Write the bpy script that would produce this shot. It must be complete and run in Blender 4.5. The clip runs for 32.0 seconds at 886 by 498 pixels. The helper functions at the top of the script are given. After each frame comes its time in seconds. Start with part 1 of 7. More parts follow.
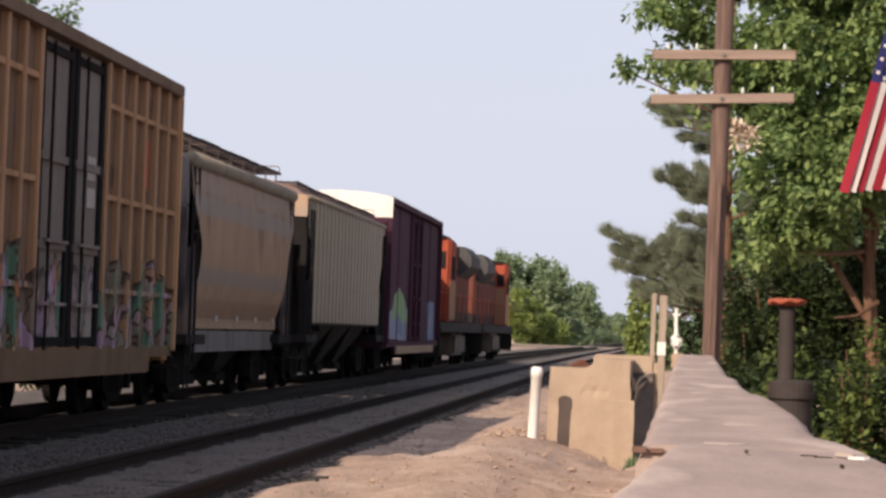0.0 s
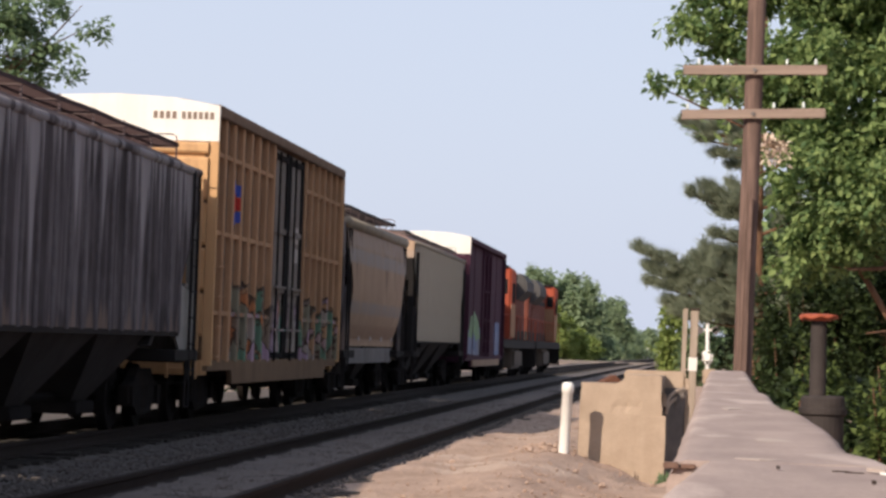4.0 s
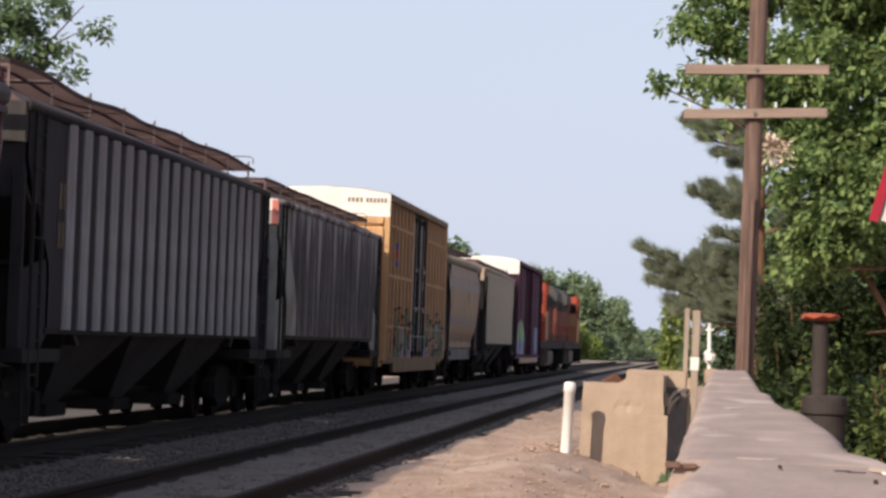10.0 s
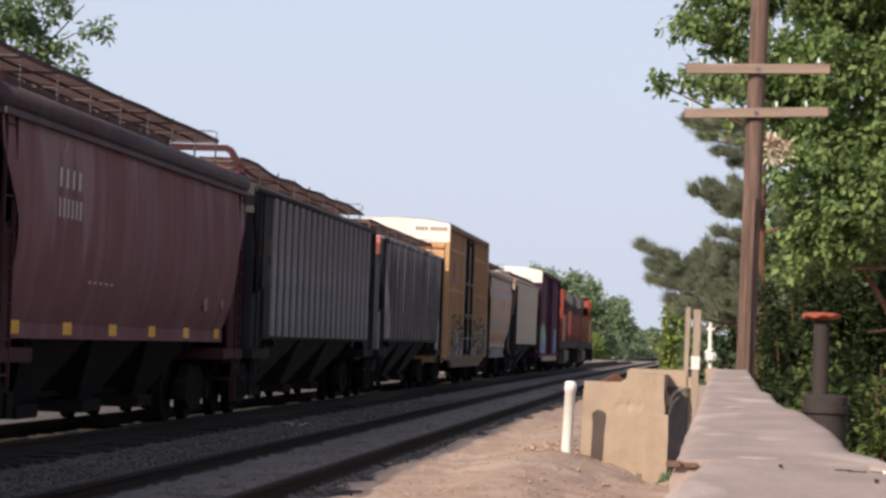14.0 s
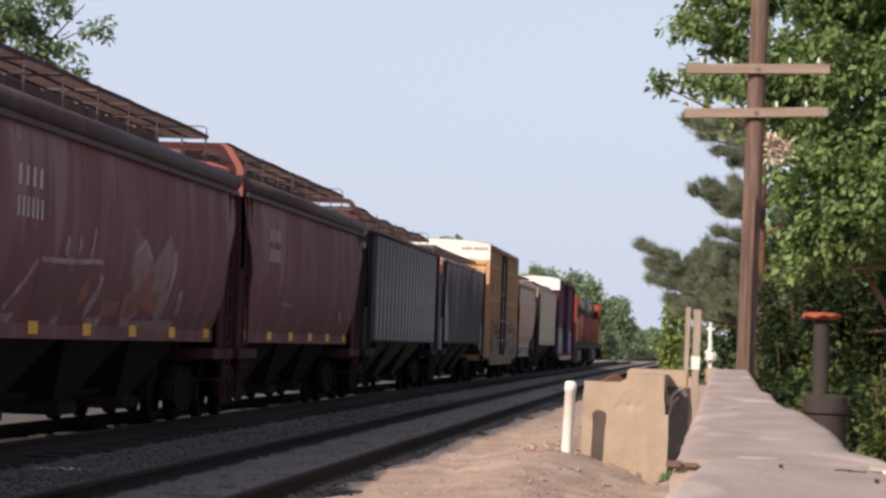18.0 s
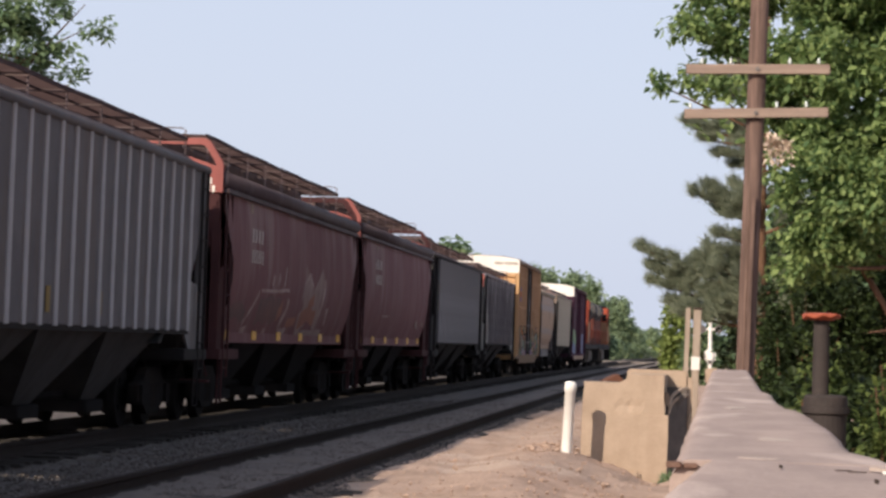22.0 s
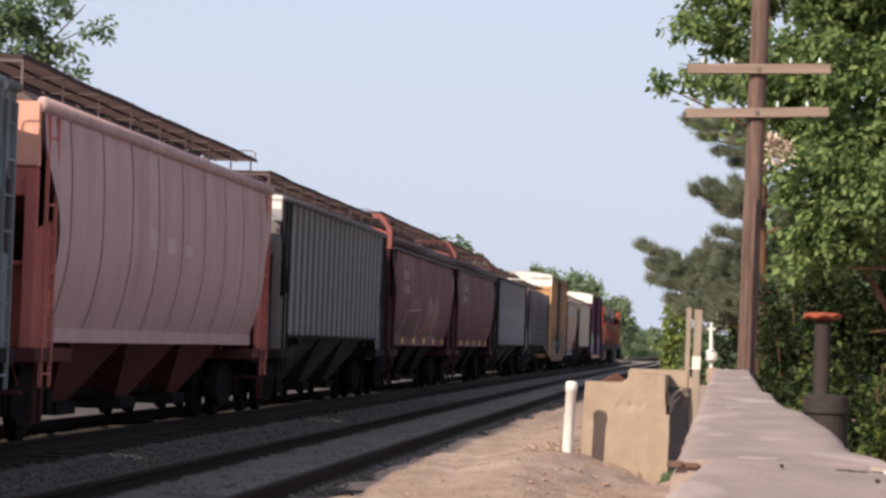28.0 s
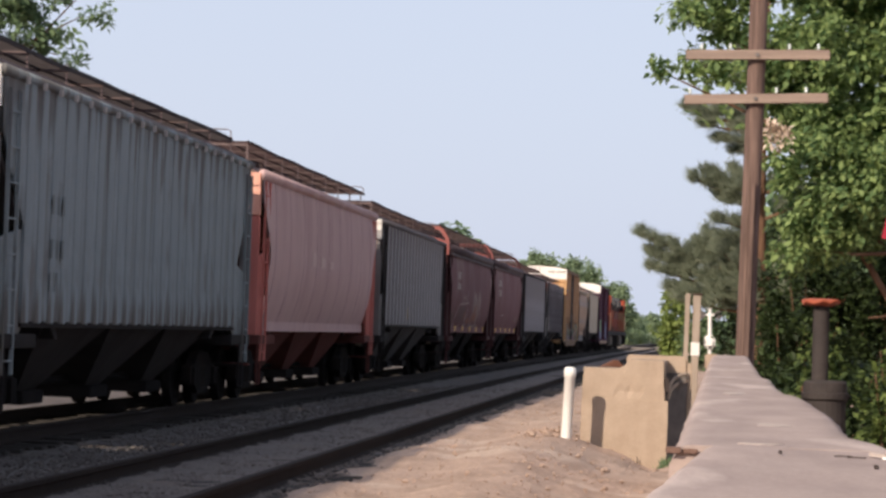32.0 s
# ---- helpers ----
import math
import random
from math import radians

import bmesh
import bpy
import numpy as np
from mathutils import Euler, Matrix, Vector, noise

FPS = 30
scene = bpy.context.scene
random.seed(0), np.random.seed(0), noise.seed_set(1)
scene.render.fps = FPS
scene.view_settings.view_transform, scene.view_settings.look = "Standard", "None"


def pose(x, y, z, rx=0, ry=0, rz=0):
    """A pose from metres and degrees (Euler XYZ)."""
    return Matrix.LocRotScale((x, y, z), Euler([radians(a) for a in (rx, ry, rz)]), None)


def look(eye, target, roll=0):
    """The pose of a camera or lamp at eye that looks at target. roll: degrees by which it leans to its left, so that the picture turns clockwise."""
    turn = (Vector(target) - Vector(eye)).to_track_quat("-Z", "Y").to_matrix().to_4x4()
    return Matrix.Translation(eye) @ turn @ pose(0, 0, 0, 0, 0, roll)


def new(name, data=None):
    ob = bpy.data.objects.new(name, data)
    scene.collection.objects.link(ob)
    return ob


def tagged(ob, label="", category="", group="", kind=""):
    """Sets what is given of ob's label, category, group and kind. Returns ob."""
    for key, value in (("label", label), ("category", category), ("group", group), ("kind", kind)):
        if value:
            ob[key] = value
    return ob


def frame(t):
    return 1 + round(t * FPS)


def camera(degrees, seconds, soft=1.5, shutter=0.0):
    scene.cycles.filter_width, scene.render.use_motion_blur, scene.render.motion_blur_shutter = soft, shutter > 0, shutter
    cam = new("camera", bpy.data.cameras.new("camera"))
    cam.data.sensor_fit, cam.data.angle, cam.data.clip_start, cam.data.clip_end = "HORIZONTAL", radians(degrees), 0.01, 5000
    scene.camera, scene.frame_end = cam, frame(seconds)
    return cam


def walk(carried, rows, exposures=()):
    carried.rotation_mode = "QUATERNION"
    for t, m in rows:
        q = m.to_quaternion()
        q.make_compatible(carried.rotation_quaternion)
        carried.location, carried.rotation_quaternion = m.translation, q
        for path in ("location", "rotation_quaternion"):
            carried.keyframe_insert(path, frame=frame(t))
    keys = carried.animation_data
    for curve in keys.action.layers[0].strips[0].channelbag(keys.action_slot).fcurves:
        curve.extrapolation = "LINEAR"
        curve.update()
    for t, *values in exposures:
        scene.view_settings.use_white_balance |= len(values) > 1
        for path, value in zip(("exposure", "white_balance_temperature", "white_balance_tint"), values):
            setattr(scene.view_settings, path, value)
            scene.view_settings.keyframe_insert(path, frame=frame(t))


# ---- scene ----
# ---- camera: a phone held still just above a concrete wall, swayed a little by hand ----
EYE_Z = 1.37          # above the rail heads
YAW, PITCH, ROLL = 5.01, 1.93, 2.056
cam = camera(18.134, 32.0, soft=2.85)


def aim(left, up):
    a, b = radians(YAW + left), radians(PITCH + up)
    way = Vector((-math.sin(a) * math.cos(b), math.cos(a) * math.cos(b), math.sin(b)))
    eye = Vector((0, 0, EYE_Z))
    return look(eye, eye + way, ROLL)


# seconds, degrees turned to the left, degrees tilted up
walk(cam, [(t, aim(left, up)) for t, left, up in (
        (0, -0.688, -0.286), (0.5, -0.393, -0.214), (1, -0.178, -0.027), (1.5, -0.107, -0.036),
        (2, -0.071, -0.017), (2.5, -0.071, -0.017), (3, -0.054, -0.036), (3.5, -0.045, 0),
        (5.5, -0.017, 0.017), (6, -0.027, 0.017), (7, -0.017, 0), (8, 0, 0.009),
        (9, 0, 0), (10, 0, 0), (11, 0.018, 0), (12, 0.017, -0.017),
        (13, 0, 0), (14, 0.017, -0.017), (14.5, 0, 0), (16.5, 0.009, 0),
        (17, 0, -0.017), (18, 0.019, -0.017), (19, 0.019, 0), (20, 0, -0.017),
        (20.5, 0.054, 0), (21, -0.017, 0.017), (22, 0.017, -0.009), (23, 0.017, 0.017),
        (23.5, 0.054, -0.017), (24, 0.036, 0), (25, 0.017, -0.017), (25.5, 0, -0.009),
        (27.5, 0.054, -0.017), (28, 0.036, -0.017), (29, 0.036, -0.017), (30, 0.036, -0.036),
        (30.5, 0.054, -0.017), (31, 0.054, -0.017), (31.5, 0.018, 0), (32, 0, -0.304))],
     ((0, 0.07, 6800, 14), (0.7, 0.06, 6680, 13), (1.5, 0.02, 6520, 12), (3.5, 0.03, 6450, 11), (32, 0.03, 6450, 11)))

# ---- daylight: low warm sun behind and to the left of the camera, pale hazy sky ----
SUN_WAY = Vector((-0.95, -1.55, 1.0)).normalized()      # towards the sun
world = bpy.data.worlds.new("sky")
scene.world = world
world.use_nodes = True
wn, wl = world.node_tree.nodes, world.node_tree.links
sky = wn.new("ShaderNodeTexSky")
sky.sky_type = "NISHITA"
sky.sun_disc = False
sky.sun_elevation = math.asin(SUN_WAY.z)
sky.sun_rotation = math.atan2(SUN_WAY.x, SUN_WAY.y)
sky.air_density, sky.dust_density, sky.ozone_density = 1.0, 3.0, 2.0
haze = wn.new("ShaderNodeMix")
haze.data_type = "RGBA"
where = wn.new("ShaderNodeTexCoord")
split = wn.new("ShaderNodeSeparateXYZ")
wl.new(where.outputs["Generated"], split.inputs[0])
thin = wn.new("ShaderNodeMapRange")          # haze lies thick on the horizon and thins towards the zenith
thin.inputs[1].default_value, thin.inputs[2].default_value = 0.0, 0.75
thin.inputs[3].default_value, thin.inputs[4].default_value = 0.78, 0.42
wl.new(split.outputs[2], thin.inputs[0])
wl.new(thin.outputs[0], haze.inputs[0])
haze.inputs[7].default_value = (7.7, 8.35, 10.05, 1)
wl.new(sky.outputs[0], haze.inputs[6])
wl.new(haze.outputs[2], wn["Background"].inputs[0])
wn["Background"].inputs[1].default_value = 0.1
sun = new("sun", bpy.data.lights.new("sun", "SUN"))
sun.data.energy = 5.0
sun.data.angle = radians(0.6)
sun.data.color = (1.0, 0.84, 0.66)
sun.matrix_world = look((0, 0, 40), Vector((0, 0, 40)) - SUN_WAY)

# ---- materials ----
def nodes_of(name):
    m = bpy.data.materials.new(name)
    m.use_nodes = True
    return m, m.node_tree.nodes, m.node_tree.links


def surface(name, base, second=None, rough=0.7, metal=0.0, scale=6.0, fine=60.0, amount=0.5, bump=0.15, bump_size=0.01,
            streak=None, streak_amount=0.5, spot=None, spot_amount=0.0, vary=0.0, stretch=(1, 1, 1), gloss=0.1, grit=0.14):
    """Base colour mottled at two scales, with optional streaks that run down the surface, patches of another colour, and relief."""
    m, n, l = nodes_of(name)
    b = n["Principled BSDF"]
    b.inputs["Roughness"].default_value, b.inputs["Metallic"].default_value = rough, metal
    b.inputs["Specular IOR Level"].default_value = gloss
    co = n.new("ShaderNodeTexCoord")
    mp = n.new("ShaderNodeMapping")
    mp.inputs["Scale"].default_value = stretch
    l.new(co.outputs["Object"], mp.inputs[0])
    big = n.new("ShaderNodeTexNoise")
    big.inputs["Scale"].default_value, big.inputs["Detail"].default_value, big.inputs["Roughness"].default_value = scale, 6, 0.62
    l.new(mp.outputs[0], big.inputs["Vector"])
    small = n.new("ShaderNodeTexNoise")
    small.inputs["Scale"].default_value, small.inputs["Detail"].default_value = fine, 4
    l.new(mp.outputs[0], small.inputs["Vector"])
    second = second or tuple(c * 0.6 for c in base)
    ramp = n.new("ShaderNodeMapRange")
    ramp.inputs[1].default_value, ramp.inputs[2].default_value = 0.35, 0.68
    l.new(big.outputs[0], ramp.inputs[0])
    mul = n.new("ShaderNodeMath")
    mul.operation = "MULTIPLY"
    mul.inputs[1].default_value = amount
    l.new(ramp.outputs[0], mul.inputs[0])
    mix = n.new("ShaderNodeMix")
    mix.data_type = "RGBA"
    mix.inputs[6].default_value, mix.inputs[7].default_value = (*base, 1), (*second, 1)
    l.new(mul.outputs[0], mix.inputs[0])
    last = mix.outputs[2]
    if streak:
        sm = n.new("ShaderNodeMapping")
        sm.inputs["Scale"].default_value = (1.6, 1.6, 0.11)
        l.new(co.outputs["Object"], sm.inputs[0])
        sn = n.new("ShaderNodeTexNoise")
        sn.inputs["Scale"].default_value, sn.inputs["Detail"].default_value, sn.inputs["Roughness"].default_value = 1.3, 8, 0.7
        l.new(sm.outputs[0], sn.inputs["Vector"])
        sr = n.new("ShaderNodeMapRange")
        sr.inputs[1].default_value, sr.inputs[2].default_value, sr.inputs[4].default_value = 0.48, 0.72, streak_amount
        l.new(sn.outputs[0], sr.inputs[0])
        sx = n.new("ShaderNodeMix")
        sx.data_type = "RGBA"
        sx.inputs[7].default_value = (*streak, 1)
        l.new(sr.outputs[0], sx.inputs[0])
        l.new(last, sx.inputs[6])
        last = sx.outputs[2]
    if spot:
        pn = n.new("ShaderNodeTexNoise")
        pn.inputs["Scale"].default_value, pn.inputs["Detail"].default_value = scale * 0.45, 8
        pm = n.new("ShaderNodeMapping")
        pm.inputs["Location"].default_value = (7.3, 2.1, 4.4)
        pm.inputs["Scale"].default_value = stretch
        l.new(co.outputs["Object"], pm.inputs[0])
        l.new(pm.outputs[0], pn.inputs["Vector"])
        pr = n.new("ShaderNodeMapRange")
        pr.inputs[1].default_value, pr.inputs[2].default_value, pr.inputs[4].default_value = 0.56, 0.64, spot_amount
        l.new(pn.outputs[0], pr.inputs[0])
        px = n.new("ShaderNodeMix")
        px.data_type = "RGBA"
        px.inputs[7].default_value = (*spot, 1)
        l.new(pr.outputs[0], px.inputs[0])
        l.new(last, px.inputs[6])
        last = px.outputs[2]
    hsv = n.new("ShaderNodeHueSaturation")
    l.new(last, hsv.inputs["Color"])
    sh = n.new("ShaderNodeMapRange")
    sh.inputs[3].default_value, sh.inputs[4].default_value = 1 - grit, 1 + grit
    l.new(small.outputs[0], sh.inputs[0])
    value = sh.outputs[0]
    if vary:
        info = n.new("ShaderNodeObjectInfo")
        vr = n.new("ShaderNodeMapRange")
        vr.inputs[3].default_value, vr.inputs[4].default_value = 1 - vary, 1 + vary
        l.new(info.outputs["Random"], vr.inputs[0])
        vm = n.new("ShaderNodeMath")
        vm.operation = "MULTIPLY"
        l.new(value, vm.inputs[0])
        l.new(vr.outputs[0], vm.inputs[1])
        value = vm.outputs[0]
    l.new(value, hsv.inputs["Value"])
    l.new(hsv.outputs[0], b.inputs["Base Color"])
    if bump:
        bp = n.new("ShaderNodeBump")
        bp.inputs["Strength"].default_value, bp.inputs["Distance"].default_value = bump, bump_size
        l.new(small.outputs[0], bp.inputs["Height"])
        l.new(bp.outputs[0], b.inputs["Normal"])
    return m


def leaf_material(name, dark, light, passing=0.35):
    """Leaves: each piece its own green, part of the light passes through."""
    m, n, l = nodes_of(name)
    b = n["Principled BSDF"]
    b.inputs["Roughness"].default_value = 0.6
    b.inputs["Specular IOR Level"].default_value = 0.2
    geo = n.new("ShaderNodeNewGeometry")
    mix = n.new("ShaderNodeMix")
    mix.data_type = "RGBA"
    mix.inputs[6].default_value, mix.inputs[7].default_value = (*dark, 1), (*light, 1)
    l.new(geo.outputs["Random Per Island"], mix.inputs[0])
    l.new(mix.outputs[2], b.inputs["Base Color"])
    tr = n.new("ShaderNodeBsdfTranslucent")
    l.new(mix.outputs[2], tr.inputs["Color"])
    ms = n.new("ShaderNodeMixShader")
    ms.inputs[0].default_value = passing
    l.new(b.outputs[0], ms.inputs[1])
    l.new(tr.outputs[0], ms.inputs[2])
    l.new(ms.outputs[0], n["Material Output"].inputs[0])
    return m


def spray_material(name, base, second, top, seed, colours, streak=(0.1, 0.06, 0.04), start=-5.7):
    """A car body with spray paint: upright patches of several colours past the place start, under a ragged dark upper edge about the height top."""
    m = surface(name, base, second, 0.75, 0.0, 2.2, 40, 0.6, 0.08, streak=streak, streak_amount=0.55, gloss=0.04)
    n, l = m.node_tree.nodes, m.node_tree.links
    b = n["Principled BSDF"]
    old = b.inputs["Base Color"].links[0].from_socket
    co = n.new("ShaderNodeTexCoord")
    mp = n.new("ShaderNodeMapping")
    mp.inputs["Location"].default_value = (seed, seed * 1.7, 0)
    mp.inputs["Scale"].default_value = (1, 2.3, 0.85)
    l.new(co.outputs["Object"], mp.inputs[0])
    wob = n.new("ShaderNodeTexNoise")
    wob.inputs["Scale"].default_value, wob.inputs["Detail"].default_value = 1.7, 4
    l.new(mp.outputs[0], wob.inputs["Vector"])
    vm = n.new("ShaderNodeVectorMath")
    vm.operation = "MULTIPLY_ADD"
    vm.inputs[1].default_value = (1.2, 1.2, 1.2)
    l.new(wob.outputs["Color"], vm.inputs[0])
    l.new(mp.outputs[0], vm.inputs[2])
    vo = n.new("ShaderNodeTexVoronoi")
    vo.inputs["Scale"].default_value = 1.9
    l.new(vm.outputs[0], vo.inputs["Vector"])
    sp = n.new("ShaderNodeSeparateColor")
    l.new(vo.outputs["Color"], sp.inputs[0])
    ramp = n.new("ShaderNodeValToRGB")
    ramp.color_ramp.interpolation = "CONSTANT"
    while len(ramp.color_ramp.elements) < len(colours):
        ramp.color_ramp.elements.new(0.5)
    for i, c in enumerate(colours):
        ramp.color_ramp.elements[i].position = i / len(colours)
        ramp.color_ramp.elements[i].color = (*c, 1)
    l.new(sp.outputs[0], ramp.inputs[0])
    xyz = n.new("ShaderNodeSeparateXYZ")
    l.new(co.outputs["Object"], xyz.inputs[0])
    edge = n.new("ShaderNodeTexNoise")
    edge.inputs["Scale"].default_value = 0.8
    edge.inputs["Detail"].default_value = 6
    l.new(mp.outputs[0], edge.inputs["Vector"])
    ad = n.new("ShaderNodeMath")
    ad.operation = "MULTIPLY_ADD"
    ad.inputs[1].default_value = 1.9
    l.new(edge.outputs[0], ad.inputs[0])
    l.new(xyz.outputs[2], ad.inputs[2])
    lt = n.new("ShaderNodeMath")
    lt.operation = "LESS_THAN"
    lt.inputs[1].default_value = top + 0.95
    l.new(ad.outputs[0], lt.inputs[0])
    gap = n.new("ShaderNodeMath")
    gap.operation = "GREATER_THAN"
    gap.inputs[1].default_value = 0.14
    l.new(sp.outputs[1], gap.inputs[0])
    both = n.new("ShaderNodeMath")
    both.operation = "MULTIPLY"
    l.new(lt.outputs[0], both.inputs[0])
    l.new(gap.outputs[0], both.inputs[1])
    past = n.new("ShaderNodeMath")
    past.operation = "GREATER_THAN"
    past.inputs[1].default_value = start
    l.new(xyz.outputs[1], past.inputs[0])
    part_of = n.new("ShaderNodeMath")
    part_of.operation = "MULTIPLY"
    l.new(both.outputs[0], part_of.inputs[0])
    l.new(past.outputs[0], part_of.inputs[1])
    weak = n.new("ShaderNodeMath")
    weak.operation = "MULTIPLY"
    weak.inputs[1].default_value = 0.85
    l.new(part_of.outputs[0], weak.inputs[0])
    line = n.new("ShaderNodeTexVoronoi")        # dark outlines between the sprayed colours
    line.feature = "DISTANCE_TO_EDGE"
    line.inputs["Scale"].default_value = 1.9
    l.new(vm.outputs[0], line.inputs["Vector"])
    thin_line = n.new("ShaderNodeMapRange")
    thin_line.inputs[1].default_value, thin_line.inputs[2].default_value = 0.025, 0.055
    l.new(line.outputs["Distance"], thin_line.inputs[0])
    ink = n.new("ShaderNodeMix")
    ink.data_type = "RGBA"
    ink.inputs[6].default_value = (0.03, 0.028, 0.03, 1)
    rim = n.new("ShaderNodeMapRange")           # dark tips along the ragged edge
    rim.inputs[1].default_value, rim.inputs[2].default_value = top + 0.92, top + 0.78
    l.new(ad.outputs[0], rim.inputs[0])
    inked = n.new("ShaderNodeMath")
    inked.operation = "MULTIPLY"
    l.new(thin_line.outputs[0], inked.inputs[0])
    l.new(rim.outputs[0], inked.inputs[1])
    l.new(inked.outputs[0], ink.inputs[0])
    l.new(ramp.outputs[0], ink.inputs[7])
    mix = n.new("ShaderNodeMix")
    mix.data_type = "RGBA"
    l.new(weak.outputs[0], mix.inputs[0])
    l.new(old, mix.inputs[6])
    l.new(ink.outputs[2], mix.inputs[7])
    l.new(mix.outputs[2], b.inputs["Base Color"])
    return m


def banded(m, bands):
    """Painted bands across a car's side: (lower edge, upper edge, colour), with a ragged faded edge."""
    n, l = m.node_tree.nodes, m.node_tree.links
    b = n["Principled BSDF"]
    last = b.inputs["Base Color"].links[0].from_socket
    co = n.new("ShaderNodeTexCoord")
    xyz = n.new("ShaderNodeSeparateXYZ")
    l.new(co.outputs["Object"], xyz.inputs[0])
    wear = n.new("ShaderNodeTexNoise")
    wear.inputs["Scale"].default_value, wear.inputs["Detail"].default_value = 2.5, 6
    l.new(co.outputs["Object"], wear.inputs["Vector"])
    for lo, hi, colour in bands:
        up = n.new("ShaderNodeMapRange")
        up.inputs[1].default_value, up.inputs[2].default_value = lo - 0.04, lo + 0.04
        l.new(xyz.outputs[2], up.inputs[0])
        dn = n.new("ShaderNodeMapRange")
        dn.inputs[1].default_value, dn.inputs[2].default_value, dn.inputs[3].default_value, dn.inputs[4].default_value = hi - 0.04, hi + 0.04, 1, 0
        l.new(xyz.outputs[2], dn.inputs[0])
        a = n.new("ShaderNodeMath")
        a.operation = "MULTIPLY"
        l.new(up.outputs[0], a.inputs[0])
        l.new(dn.outputs[0], a.inputs[1])
        c = n.new("ShaderNodeMath")
        c.operation = "MULTIPLY"
        l.new(a.outputs[0], c.inputs[0])
        wr = n.new("ShaderNodeMapRange")
        wr.inputs[1].default_value, wr.inputs[2].default_value, wr.inputs[3].default_value = 0.3, 0.6, 0.4
        l.new(wear.outputs[0], wr.inputs[0])
        l.new(wr.outputs[0], c.inputs[1])
        mix = n.new("ShaderNodeMix")
        mix.data_type = "RGBA"
        mix.inputs[7].default_value = (*colour, 1)
        l.new(c.outputs[0], mix.inputs[0])
        l.new(last, mix.inputs[6])
        last = mix.outputs[2]
    l.new(last, b.inputs["Base Color"])
    return m


def drips(m, colour, top, length, amount, seed=0.0, wide=2.2):
    """Stains that run down from a seam at height top, each with its own length."""
    n, l = m.node_tree.nodes, m.node_tree.links
    hue = [k for k in n if k.bl_idname == "ShaderNodeHueSaturation"][0]
    last = hue.inputs["Color"].links[0].from_socket
    co = n.new("ShaderNodeTexCoord")
    mp = n.new("ShaderNodeMapping")
    mp.inputs["Location"].default_value = (seed, seed, seed)
    mp.inputs["Scale"].default_value = (wide, wide, 0.08)
    l.new(co.outputs["Object"], mp.inputs[0])
    ns = n.new("ShaderNodeTexNoise")
    ns.inputs["Scale"].default_value, ns.inputs["Detail"].default_value = 1.0, 6
    l.new(mp.outputs[0], ns.inputs["Vector"])
    xyz = n.new("ShaderNodeSeparateXYZ")
    l.new(co.outputs["Object"], xyz.inputs[0])
    lim = n.new("ShaderNodeMapRange")
    lim.inputs[1].default_value, lim.inputs[2].default_value, lim.inputs[3].default_value, lim.inputs[4].default_value = top, top - length, 0.44, 0.7
    l.new(xyz.outputs[2], lim.inputs[0])
    df = n.new("ShaderNodeMath")
    df.operation = "SUBTRACT"
    l.new(ns.outputs[0], df.inputs[0])
    l.new(lim.outputs[0], df.inputs[1])
    sm = n.new("ShaderNodeMapRange")
    sm.inputs[1].default_value, sm.inputs[2].default_value, sm.inputs[4].default_value = 0.0, 0.08, amount
    l.new(df.outputs[0], sm.inputs[0])
    mix = n.new("ShaderNodeMix")
    mix.data_type = "RGBA"
    mix.inputs[7].default_value = (*colour, 1)
    l.new(sm.outputs[0], mix.inputs[0])
    l.new(last, mix.inputs[6])
    l.new(mix.outputs[2], hue.inputs["Color"])
    return m


def dusted(m, x0, x1, colour, amount):
    """Dust blown over the stones, growing from x0 to x1 across the tracks, in patches."""
    n, l = m.node_tree.nodes, m.node_tree.links
    b = n["Principled BSDF"]
    last = b.inputs["Base Color"].links[0].from_socket
    co = n.new("ShaderNodeTexCoord")
    xyz = n.new("ShaderNodeSeparateXYZ")
    l.new(co.outputs["Object"], xyz.inputs[0])
    ns = n.new("ShaderNodeTexNoise")
    ns.inputs["Scale"].default_value, ns.inputs["Detail"].default_value = 1.3, 5
    l.new(co.outputs["Object"], ns.inputs["Vector"])
    ad = n.new("ShaderNodeMath")
    ad.operation = "MULTIPLY_ADD"
    ad.inputs[1].default_value = 1.6
    l.new(ns.outputs[0], ad.inputs[0])
    l.new(xyz.outputs[0], ad.inputs[2])
    mr = n.new("ShaderNodeMapRange")
    mr.inputs[1].default_value, mr.inputs[2].default_value, mr.inputs[4].default_value = x0 + 0.8, x1 + 0.8, amount
    l.new(ad.outputs[0], mr.inputs[0])
    mix = n.new("ShaderNodeMix")
    mix.data_type = "RGBA"
    mix.inputs[7].default_value = (*colour, 1)
    l.new(mr.outputs[0], mix.inputs[0])
    l.new(last, mix.inputs[6])
    l.new(mix.outputs[2], b.inputs["Base Color"])
    return m


M_GROUND = surface("dry_dirt", (0.49, 0.36, 0.29), (0.36, 0.26, 0.205), 0.95, 0, 1.1, 13, 1.0, 0.75, 0.05, spot=(0.55, 0.43, 0.355), spot_amount=0.7, grit=0.3)
M_BALLAST = surface("grey_ballast", (0.15, 0.135, 0.13), (0.075, 0.067, 0.064), 0.95, 0, 3, 40, 0.8, 0.7, 0.035, spot=(0.15, 0.115, 0.09), spot_amount=0.5)
M_STONE = surface("crushed_stone", (0.16, 0.14, 0.132), (0.08, 0.071, 0.068), 0.95, 0, 3, 40, 0.9, 0.3)
dusted(M_BALLAST, -6.0, -4.0, (0.24, 0.2, 0.18), 0.6)
dusted(M_STONE, -6.0, -4.0, (0.23, 0.195, 0.178), 0.55)
